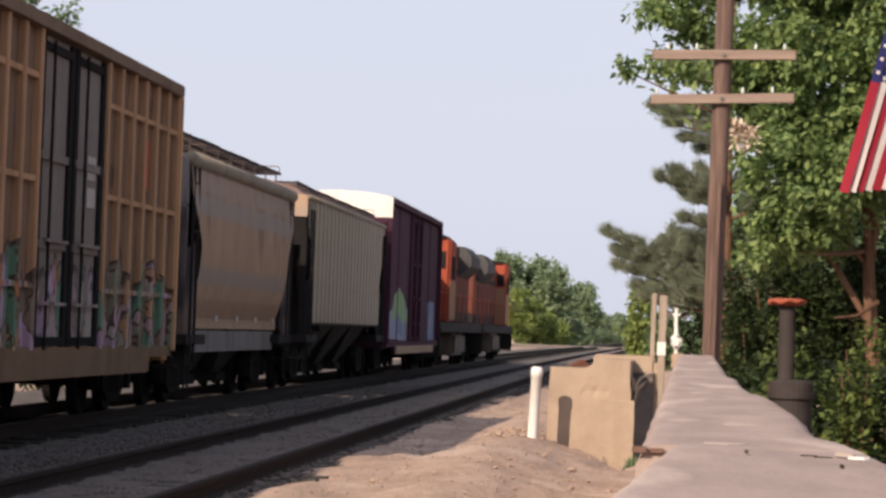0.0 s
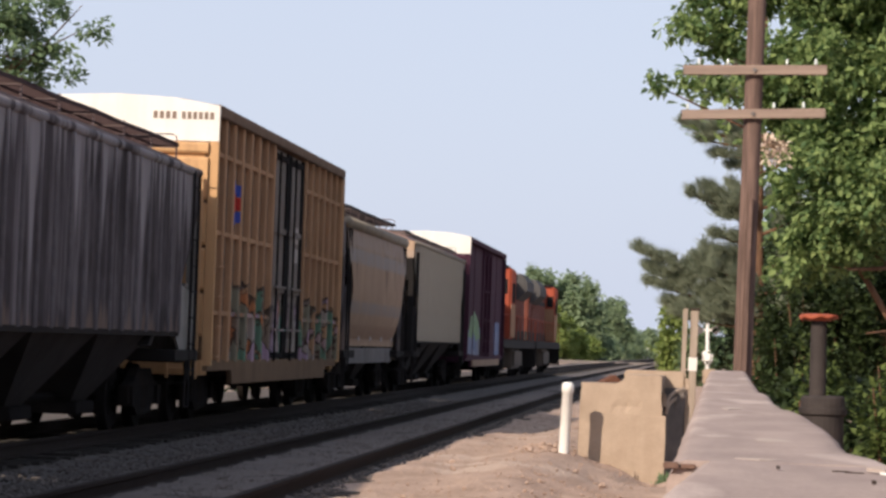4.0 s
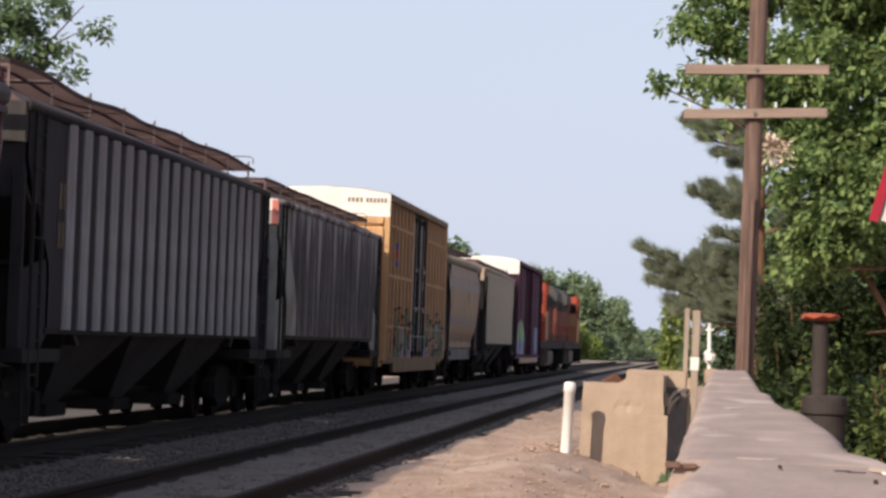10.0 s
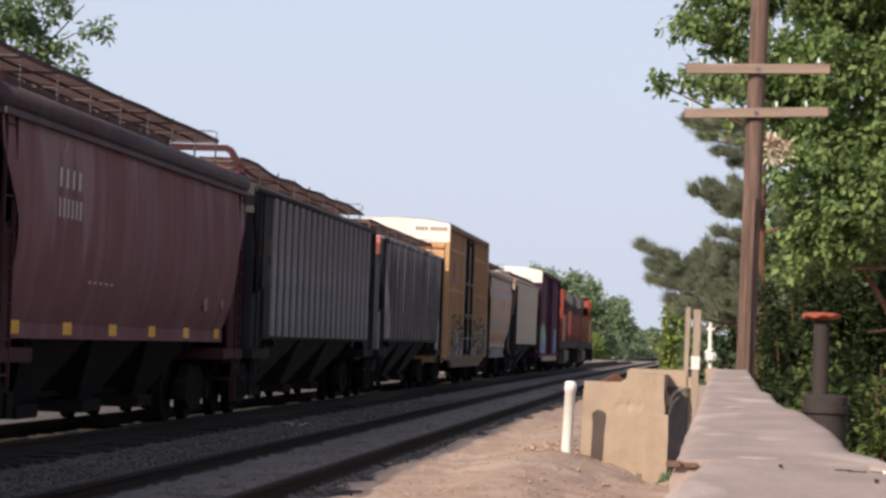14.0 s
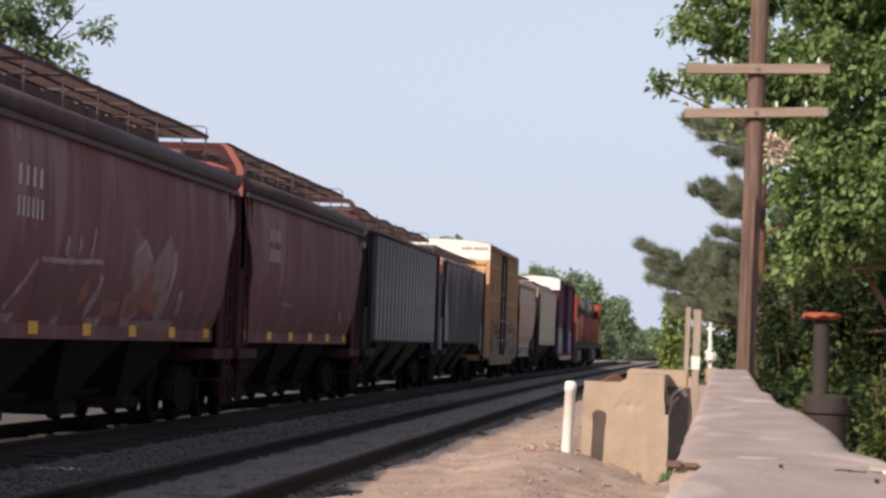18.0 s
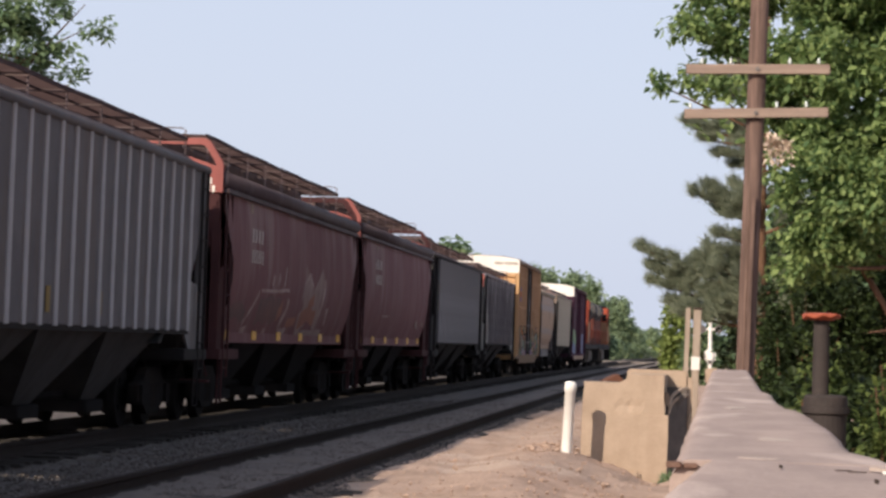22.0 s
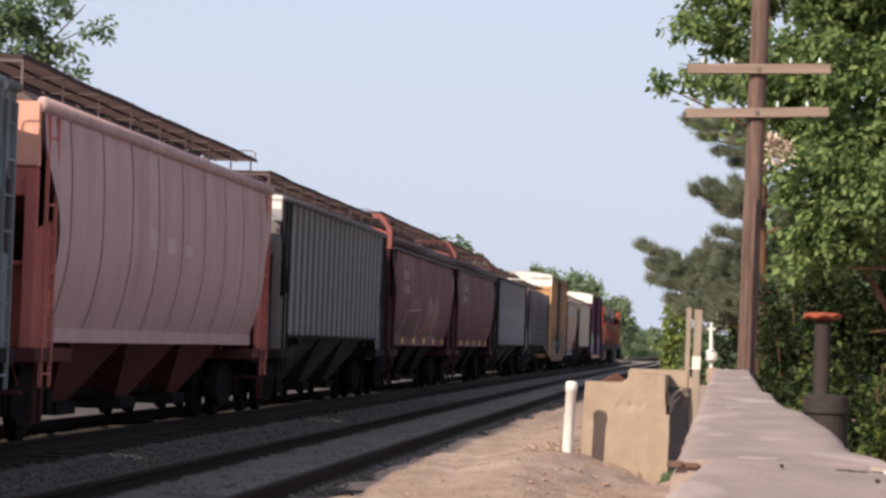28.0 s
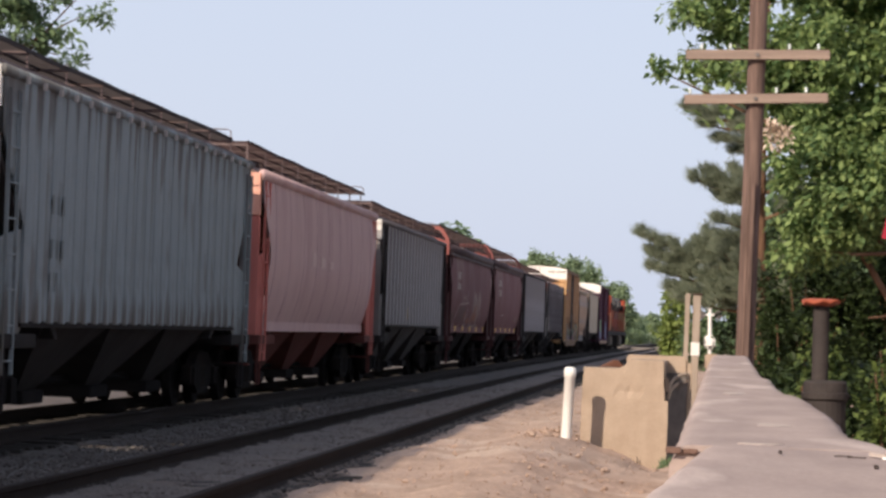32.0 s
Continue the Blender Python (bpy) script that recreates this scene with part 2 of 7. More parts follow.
M_PEBBLE = surface("tan_pebble", (0.42, 0.31, 0.25), (0.27, 0.195, 0.155), 0.95, 0, 2, 40, 0.9, 0.3)
M_RAIL = surface("rusty_rail", (0.034, 0.026, 0.024), (0.018, 0.015, 0.014), 0.9, 0.0, 5, 60)
M_TIE = surface("weathered_tie", (0.075, 0.068, 0.064), (0.04, 0.037, 0.035), 0.95, 0, 3, 40, 0.8, 0.5, vary=0.25, stretch=(0.3, 4, 4))
M_WALLTOP = surface("worn_concrete", (0.43, 0.345, 0.315), (0.31, 0.248, 0.23), 0.92, 0, 3.5, 70, 0.95, 0.1, 0.008, stretch=(1.3, 0.35, 1), spot=(0.58, 0.48, 0.44), spot_amount=0.75)
M_BLOCK = surface("tan_concrete", (0.44, 0.345, 0.27), (0.34, 0.265, 0.205), 0.92, 0, 2.2, 50, 0.8, 0.35, 0.015, streak=(0.28, 0.2, 0.15), streak_amount=0.35, spot=(0.3, 0.235, 0.18), spot_amount=0.5)
M_WHITE = surface("white_plastic", (0.8, 0.79, 0.77), (0.7, 0.68, 0.66), 0.45, 0, 3, 30, 0.4, 0.03, gloss=0.4)
M_POLE = surface("weathered_pole_wood", (0.2, 0.135, 0.115), (0.085, 0.058, 0.05), 0.9, 0, 3.2, 30, 1.0, 0.5, 0.01, stretch=(6, 6, 0.35))
M_ARM = surface("grey_arm_wood", (0.34, 0.26, 0.215), (0.22, 0.165, 0.14), 0.9, 0, 2, 30, 0.9, 0.4, 0.01, stretch=(0.3, 6, 6))
# grime kept near black, so it also paints in deep shade under the cars
M_BLACK = surface("black_grime_shade", (0.018, 0.017, 0.018), (0.026, 0.024, 0.024), 0.9, 0, 3, 40, 0.7, 0.2, gloss=0.02)
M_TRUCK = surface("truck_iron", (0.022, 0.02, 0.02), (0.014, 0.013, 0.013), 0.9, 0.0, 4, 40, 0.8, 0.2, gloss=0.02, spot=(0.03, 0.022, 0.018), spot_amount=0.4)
M_STEEL = surface("worn_wheel_steel", (0.22, 0.2, 0.19), (0.1, 0.085, 0.08), 0.45, 0.8, 4, 40)
M_GLASS = surface("insulator_glass", (0.6, 0.65, 0.64), (0.4, 0.46, 0.46), 0.15, 0, 3, 30, 0.3, 0, gloss=0.5)

# ---- mesh tools ----
def link(name, bm, material, parent=None, label="", smooth=False, group=""):
    me = bpy.data.meshes.new(name)
    bmesh.ops.recalc_face_normals(bm, faces=bm.faces)
    bm.to_mesh(me)
    bm.free()
    if smooth:
        me.polygons.foreach_set("use_smooth", [True] * len(me.polygons))
    for mat in (material if isinstance(material, (list, tuple)) else [material]):
        me.materials.append(mat)
    ob = new(name, me)
    ob.parent = parent
    return tagged(ob, label, group=group)


def part(name, bm, material, parent, label="", smooth=False):
    return link(name, bm, material, parent, label, smooth)


def again(ob, m, parent=None):
    """Another object on the same mesh, placed in its parent's space."""
    c = ob.copy()
    scene.collection.objects.link(c)
    c.parent = parent or ob.parent
    c.matrix_basis = m
    return c


def thing(name, m, label, category, group="", kind=""):
    ob = new(name)
    ob.empty_display_size = 0.2
    ob.matrix_basis = m
    return tagged(ob, label, category, group, kind)


def box(bm, x0, x1, y0, y1, z0, z1, mat=0):
    v = [bm.verts.new((x, y, z)) for z in (z0, z1) for y in (y0, y1) for x in (x0, x1)]
    for f in ((0, 1, 3, 2), (4, 5, 7, 6), (0, 1, 5, 4), (2, 3, 7, 6), (0, 2, 6, 4), (1, 3, 7, 5)):
        bm.faces.new([v[i] for i in f]).material_index = mat
    return v


def bbox(x0, x1, y0, y1, z0, z1, bevel=0.0):
    bm = bmesh.new()
    box(bm, x0, x1, y0, y1, z0, z1)
    if bevel:
        bmesh.ops.bevel(bm, geom=bm.edges[:], offset=bevel, segments=2, affect="EDGES")
    return bm


def prism(bm, poly, a0, a1, axis="x", mat=0):
    """A polygon given in the two other axes, drawn out along one axis from a0 to a1."""
    def put(a, p):
        return {"x": (a, p[0], p[1]), "y": (p[0], a, p[1]), "z": (p[0], p[1], a)}[axis]
    lo = [bm.verts.new(put(a0, p)) for p in poly]
    hi = [bm.verts.new(put(a1, p)) for p in poly]
    fs = [bm.faces.new(lo), bm.faces.new(hi[::-1])]
    for i in range(len(poly)):
        j = (i + 1) % len(poly)
        fs.append(bm.faces.new((lo[i], lo[j], hi[j], hi[i])))
    for f in fs:
        f.material_index = mat


def tube(bm, p0, p1, r0, r1=None, n=8, caps=True, mat=0):
    p0, p1 = Vector(p0), Vector(p1)
    r1 = r0 if r1 is None else r1
    w = (p1 - p0).normalized()
    u = w.orthogonal().normalized()
    v = w.cross(u)
    rings = []
    for p, r in ((p0, r0), (p1, r1)):
        rings.append([bm.verts.new(p + r * (math.cos(2 * math.pi * i / n) * u + math.sin(2 * math.pi * i / n) * v)) for i in range(n)])
    for i in range(n):
        j = (i + 1) % n
        bm.faces.new((rings[0][i], rings[0][j], rings[1][j], rings[1][i])).material_index = mat
    if caps:
        for ring in rings:
            bm.faces.new([bm.verts.new(v.co) for v in ring]).material_index = mat


def path_tube(bm, pts, radii, n=8):
    """A bent, tapered tube through points."""
    rings = []
    for i, p in enumerate(pts):
        a = Vector(pts[max(i - 1, 0)])
        b = Vector(pts[min(i + 1, len(pts) - 1)])
        w = (b - a).normalized()
        u = (Vector((1, 0, 0)) - w * w.x).normalized() if abs(w.x) < 0.9 else (Vector((0, 1, 0)) - w * w.y).normalized()
        v = w.cross(u)
        rings.append([bm.verts.new(Vector(p) + radii[i] * (math.cos(2 * math.pi * k / n) * u + math.sin(2 * math.pi * k / n) * v)) for k in range(n)])
    for a, b in zip(rings, rings[1:]):
        for i in range(n):
            j = (i + 1) % n
            bm.faces.new((a[i], a[j], b[j], b[i]))
    for ring in (rings[0], rings[-1]):
        bm.faces.new([bm.verts.new(v.co) for v in ring])


def lathe(bm, prof, n=16, axis_at=(0, 0)):
    """A profile of (radius, height) turned round the vertical."""
    rings = [[bm.verts.new((axis_at[0] + r * math.cos(2 * math.pi * i / n), axis_at[1] + r * math.sin(2 * math.pi * i / n), z)) for i in range(n)] for r, z in prof]
    for a, b in zip(rings, rings[1:]):
        for i in range(n):
            j = (i + 1) % n
            bm.faces.new((a[i], a[j], b[j], b[i]))
    for ring in (rings[0], rings[-1]):
        bm.faces.new([bm.verts.new(v.co) for v in ring])


def sheet(bm, rows, mat=0):
    """A grid of quads through rows of points."""
    vs = [[bm.verts.new(p) for p in row] for row in rows]
    for a, b in zip(vs, vs[1:]):
        for i in range(len(a) - 1):
            bm.faces.new((a[i], a[i + 1], b[i + 1], b[i])).material_index = mat


def ease(t):
    t = min(max(t, 0.0), 1.0)
    return t * t * (3 - 2 * t)

# ---- ground, track bed and tracks ----
BEND = 2.52e-5            # the tracks bend very gently to the right
NEAR_X, FAR_X = -4.54, -8.70


def track_x(y, x0):
    return x0 + BEND * y * y if y > 0 else x0


def ground_z(x, y):
    z = -0.34 + 0.05 * noise.noise((x * 0.35, y * 0.2, 0))
    near = math.exp(-((y - 36) / 30) ** 2)
    z += near * (0.26 * math.exp(-((x + 1.75) / 0.75) ** 2) + 0.10 * math.exp(-((x + 2.6) / 0.9) ** 2))
    z += (0.05 * noise.noise((x * 1.7, y * 0.7, 3.0)) + 0.03 * noise.noise((x * 3.6, y * 1.6, 7.0)) + 0.022 * noise.noise((x * 8.0, y * 4.0, 2.0))) * near
    z += 0.13 * math.exp(-((x + 3.3) / 0.55) ** 2)        # dirt spilt over the edge of the bed
    if -12 < x < -3.6:
        z -= 0.2 * ease((-3.6 - x) / 0.4)
    if x > 0.2:
        z -= 0.25 * ease((x - 0.2) / 1.5) * near
    z -= 0.13 * math.exp(-((x + 0.38) / 0.3) ** 2 - ((y - 37.6) / 1.6) ** 2)      # washed-out hollow at the block's foot
    return z


def spaced(*runs):
    out = []
    for a, b, n in runs:
        out += [a + (b - a) * i / n for i in range(n)]
    return out + [runs[-1][1]]


def build_ground():
    xs = spaced((-3500, -300, 8), (-300, -40, 13), (-40, -12, 14), (-12, -4, 8), (-4, 1.5, 66), (1.5, 6, 12), (6, 40, 10), (40, 300, 10), (300, 3500, 8))
    ys = spaced((-600, -20, 12), (-20, 20, 20), (20, 60, 130), (60, 120, 60), (120, 400, 28), (400, 4500, 20))
    bm = bmesh.new()
    sheet(bm, [[(x, y, ground_z(x, y)) for x in xs] for y in ys])
    ob = link("ground", bm, M_GROUND, smooth=True)
    tagged(ob, "dry tan dirt and gravel ground beside the railway", "ground", kind="structure")


def build_bed():
    """Crushed stone under both tracks, with a shoulder towards the dirt."""
    bm = bmesh.new()
    prof = [(-14.5, -0.5), (-13.0, -0.24), (-11.0, -0.24), (-9.6, -0.2), (-7.9, -0.2), (-6.6, -0.24), (-5.75, -0.19), (-5.3, -0.16), (-4.54, -0.165), (-3.8, -0.16), (-3.58, -0.2), (-3.36, -0.3), (-3.05, -0.55)]
    fine = []
    for (xa, za), (xb, zb) in zip(prof, prof[1:]):
        k = 6 if xb > -7 else 2
        fine += [(xa + (xb - xa) * i / k, za + (zb - za) * i / k) for i in range(k)]
    fine.append(prof[-1])
    ys = spaced((-60, 20, 20), (20, 70, 160), (70, 160, 90), (160, 1500, 90))
    rows = []
    for y in ys:
        row = []
        for x, z in fine:
            w = 0.18 * noise.noise((0.3 * y, 5.0, 0)) * ease((x + 3.6) / 1.0)
            row.append((track_x(y, x) + w, y, z + 0.03 * noise.noise((x * 3, y * 2.2, 1)) + 0.01 * noise.noise((x * 9, y * 7, 1))))
        rows.append(row)
    sheet(bm, rows)
    ob = link("trackbed", bm, M_BALLAST, smooth=True)
    tagged(ob, "grey crushed stone bed under two railway tracks", "ballast", kind="structure")


def scatter(name, label, material, n, area, size, height, seed):
    """Loose stones: small dented lumps, all in one object."""
    rnd = random.Random(seed)
    verts, faces = [], []
    for _ in range(n):
        x = rnd.uniform(area[0], area[1])
        y = area[2] + (area[3] - area[2]) * rnd.random() ** 1.5
        s = rnd.uniform(*size)
        z = height(x, y) + s * 0.25
        xx = track_x(y, x)
        a = rnd.uniform(0, 6.28)
        b = len(verts)
        for dx, dy, dz in ((1, 0, 0), (0, 1, 0), (-1, 0, 0), (0, -1, 0), (0, 0, 1), (0, 0, -1)):
            k = s * rnd.uniform(0.6, 1.15)
            verts.append((xx + k * (dx * math.cos(a) - dy * math.sin(a)) + rnd.uniform(-0.2, 0.2) * s, y + k * (dx * math.sin(a) + dy * math.cos(a)), z + k * dz * 0.7))
        for i in range(4):
            j = (i + 1) % 4
            faces += [(b + i, b + j, b + 4), (b + j, b + i, b + 5)]
    me = bpy.data.meshes.new(name)
    me.from_pydata(verts, [], faces)
    me.materials.append(material)
    tagged(new(name, me), label, "gravel", kind="stuff")


def build_track(name, x0, label, near):
    tr = thing(name, pose(0, 0, 0), label, "railway track", kind="structure")
    prof = [(-0.07, -0.18), (0.07, -0.18), (0.07, -0.165), (0.012, -0.14), (0.012, -0.05), (0.036, -0.04), (0.036, 0.0), (-0.036, 0.0), (-0.036, -0.04), (-0.012, -0.05), (-0.012, -0.14), (-0.07, -0.165)]
    ys = spaced((-60, 400, 46), (400, 1500, 40))
    for side in (-0.7535, 0.7535):
        bm = bmesh.new()
        sheet(bm, [[(track_x(y, x0 + side) + px, y, pz) for px, pz in prof + prof[:1]] for y in ys])
        part("rail", bm, M_RAIL, tr)
    bm = bmesh.new()
    box(bm, -1.3, 1.3, -0.115, 0.115, -0.35, -0.172)
    bmesh.ops.bevel(bm, geom=bm.edges[:], offset=0.012, segments=1, affect="EDGES")
    first = None
    rest = bmesh.new()
    rnd = random.Random(5)
    y = -20.0
    count = 0
    while y < 420:
        m = pose(track_x(y, x0) + rnd.uniform(-0.05, 0.05), y, rnd.uniform(-0.012, 0.008), 0, rnd.uniform(-0.4, 0.4), rnd.uniform(-1.2, 1.2))
        if near and y > 24 and count < 260:
            if first is None:
                first = part("tie", bm, M_TIE, tr)
                first.matrix_basis = m
            else:
                again(first, m)
            count += 1
        else:
            for v in box(rest, -1.3, 1.3, -0.115, 0.115, -0.35, -0.172):
                v.co = m @ v.co
        y += 0.535
    if first is None:
        bm.free()
    tagged(part("ties", rest, M_TIE, tr), kind="stuff")


def bed_z(x, y):
    return -0.17 if -6.3 < x < -3.3 else -0.22


build_ground()
build_bed()
scatter("track_stones", "loose grey crushed stones along the near track", M_STONE, 11000, (-7.6, -3.4, 22, 75), (0.014, 0.034), bed_z, 21)
scatter("dirt_pebbles", "tan pebbles and clods on the dirt", M_PEBBLE, 2600, (-3.3, -0.1, 20, 75), (0.006, 0.024), ground_z, 22)
scatter("dirt_clods", "tan clods and broken stone lying on the dirt mound", M_PEBBLE, 190, (-2.9, -0.3, 27, 60), (0.015, 0.055), ground_z, 23)
scatter("dirt_rubble", "broken tan clods heaped beside the white post", M_PEBBLE, 70, (-2.15, -1.64, 36.6, 39.0), (0.02, 0.065), ground_z, 24)
build_track("near_track", NEAR_X, "empty railway track with rusty rails on wooden ties", True)
build_track("far_track", FAR_X, "railway track with rusty rails under the freight train", False)

# ---- the freight train ----
SIDE = 1.55               # half the width of a car
START, SPEED, GAIN = 25.74, 3.9544, 0.0011


def reach(t):
    """How far along the track the rear end of the tan boxcar is at t seconds."""
    return START + SPEED * t + GAIN * t * t


def rail_pose(s):
    return pose(track_x(s, FAR_X), s, 0, 0, 0, -math.degrees(math.atan(2 * BEND * max(s, 0))))


CARS = []                 # (thing, place of its middle behind or before the tan boxcar's rear)
WHEELS = []


def car_thing(name, near, far, label):
    mid = (near + far) / 2
    ob = thing(name, rail_pose(reach(0) + mid), label, "locomotive" if "locomotive" in name else "railcar", "cars of the freight train")
    CARS.append((ob, mid))
    return ob, far - near


def wheelset_mesh():
    bm = bmesh.new()
    tube(bm, (-0.95, 0, 0), (0.95, 0, 0), 0.075, n=10)
    for s in (-1, 1):
        for x0, x1, r0, r1 in ((0.66, 0.69, 0.48, 0.48), (0.69, 0.79, 0.46, 0.452)):
            tube(bm, (s * x0, 0, 0), (s * x1, 0, 0), r0, r1, n=24)
        for k in range(4):
            a = k * math.pi / 2
            tube(bm, (s * 0.79, 0.27 * math.cos(a), 0.27 * math.sin(a)), (s * 0.815, 0.27 * math.cos(a), 0.27 * math.sin(a)), 0.05, n=6)
    return bm


def sideframe_mesh():
    bm = bmesh.new()
    poly = [(-1.12, 0.38), (-1.12, 0.62), (-0.75, 0.68), (-0.45, 0.86), (0.45, 0.86), (0.75, 0.68), (1.12, 0.62), (1.12, 0.38), (0.75, 0.38), (0.42, 0.2), (-0.42, 0.2), (-0.75, 0.38)]
    prism(bm, poly, -0.07, 0.07, "x")
    for y in (-0.18, 0.0, 0.18):
        tube(bm, (0.0, y, 0.3), (0.0, y, 0.62), 0.1, n=8)
    for y in (-0.89, 0.89):
        box(bm, -0.12, 0.12, y - 0.13, y + 0.13, 0.34, 0.62)
    return bm


SHARED = {}


def shared(name, maker, material, parent, m):
    if name not in SHARED:
        SHARED[name] = part(name, maker(), material, parent)
        SHARED[name].matrix_basis = m
        return SHARED[name]
    return again(SHARED[name], m, parent)


def trucks(car, centres, axles=(-0.89, 0.89)):
    for c in centres:
        for s in (-1, 1):
            shared("sideframe", sideframe_mesh, M_TRUCK, car, pose(s * 1.0, c, 0, 0, 0, 0 if s > 0 else 180))
        bm = bbox(-0.95, 0.95, -0.2, 0.2, 0.55, 0.85, 0.02)
        part("bolster", bm, M_TRUCK, car).matrix_basis = pose(0, c, 0)
        for a in axles:
            WHEELS.append((shared("wheelset", wheelset_mesh, M_TRUCK, car, pose(0, c + a, 0.46)), 0.46, c + a))


def coupler_mesh():
    bm = bmesh.new()
    box(bm, -0.09, 0.09, 0, 0.5, 0.74, 0.92)
    box(bm, -0.16, 0.14, 0.45, 0.72, 0.68, 0.98)
    return bm


def couplers(car, end):
    for s in (-1, 1):
        shared("coupler", coupler_mesh, M_TRUCK, car, pose(0, s * end, 0, 0, 0, 0 if s > 0 else 180))


def ladder_mesh():
    bm = bmesh.new()
    for y in (-0.22, 0.22):
        box(bm, -0.02, 0.02, y - 0.02, y + 0.02, 0.7, 3.75)
    for k in range(8):
        tube(bm, (0, -0.22, 0.85 + 0.38 * k), (0, 0.22, 0.85 + 0.38 * k), 0.014, n=5)
    return bm


def bars(car, mat, x, y0, z0, w, h, n, gap=0.35):
    """Lettering too blurred to read: a row of small upright bars on the side of a car."""
    step = w / n
    for i in range(n):
        bm = bmesh.new()
        d = -1 if x > 0 else 1
        box(bm, min(x, x - d * 0.002), max(x, x - d * 0.002), y0 + i * step, y0 + i * step + step * (1 - gap), z0, z0 + h)
        part("letter", bm, mat, car)


def curved_x(z, sill, eave):
    """Half the width of a curved-sided hopper at a height."""
    k = (z - sill) / (eave - sill)
    return SIDE - 0.24 * max(0, 1 - k / 0.5) ** 2 - 0.06 * max(0, (k - 0.6) / 0.4) ** 2


def bracket_mesh(drop):
    """A thin cross beam under a running board, with a leg down to the roof."""
    bm = bmesh.new()
    box(bm, 0.3, BOARD[1], -0.02, 0.02, -0.045, 0.0)
    box(bm, BOARD[1] - 0.025, BOARD[1], -0.014, 0.014, -drop, 0.045)
    return bm


BOARD = (0.45, 1.16)      # inner and outer edge of a running board


def board_mesh(y0, y1, z, s, sag):
    """An open steel grating: upright cross bars between three long bars, bent where the board has sagged."""
    bm = bmesh.new()

    def level(y):
        return z + sag * (noise.noise((0.33 * y + z, s, 0.7)) - 0.4)
    y = y0
    while y < y1:
        h = level(y)
        box(bm, min(s * BOARD[0], s * BOARD[1]), max(s * BOARD[0], s * BOARD[1]), y, y + 0.012, h, h + 0.03)
        y += 0.085
    ys = spaced((y0, y1, 28))
    for x in (BOARD[0], (BOARD[0] + BOARD[1]) / 2, BOARD[1]):
        rows = []
        for y in ys:
            h = level(y)
            rows.append([(s * x - 0.01, y, h - 0.012), (s * x - 0.01, y, h + 0.04), (s * x + 0.01, y, h + 0.04), (s * x + 0.01, y, h - 0.012), (s * x - 0.01, y, h - 0.012)])
        sheet(bm, rows)
    return bm


def rail_mesh():
    """The bent grab rail at the end of a running board."""
    bm = bmesh.new()
    path_tube(bm, [(0.47, 0, 0), (0.47, 0, 0.1), (0.52, 0, 0.13), (1.08, 0, 0.13), (1.14, 0, 0.1), (1.14, 0, 0)], [0.011] * 6, 5)
    return bm


def step_mesh():
    """A stirrup step under a corner."""
    bm = bmesh.new()
    path_tube(bm, [(0, -0.17, 0.75), (0, -0.17, 0.02), (0, 0.17, 0.02), (0, 0.17, 0.75)], [0.02] * 4, 5)
    return bm


def patch(car, mat, x, y0, y1, z0, z1, name="patch", label=""):
    """A thin painted plate on the side of a car."""
    d = 1 if x > 0 else -1
    part(name, bbox(min(x, x + d * 0.008), max(x, x + d * 0.008), y0, y1, z0, z1), mat, car, label)


def end_bars(car, mat, y, x0, z0, w, h, n):
    """Lettering on the end of a car."""
    step = w / n
    for i in range(n):
        part("letter", bbox(x0 + i * step, x0 + i * step + step * 0.62, y - 0.008, y, z0, z0 + h), mat, car)


def lever(s, H):
    """The bent rod that lifts the coupler's pin."""
    bm = bmesh.new()
    path_tube(bm, [(1.35, s * (H + 0.16), 0.72), (1.3, s * (H + 0.2), 0.95), (0.5, s * (H + 0.2), 0.95), (0.2, s * (H + 0.34), 1.02)], [0.014] * 4, 5)
    return bm


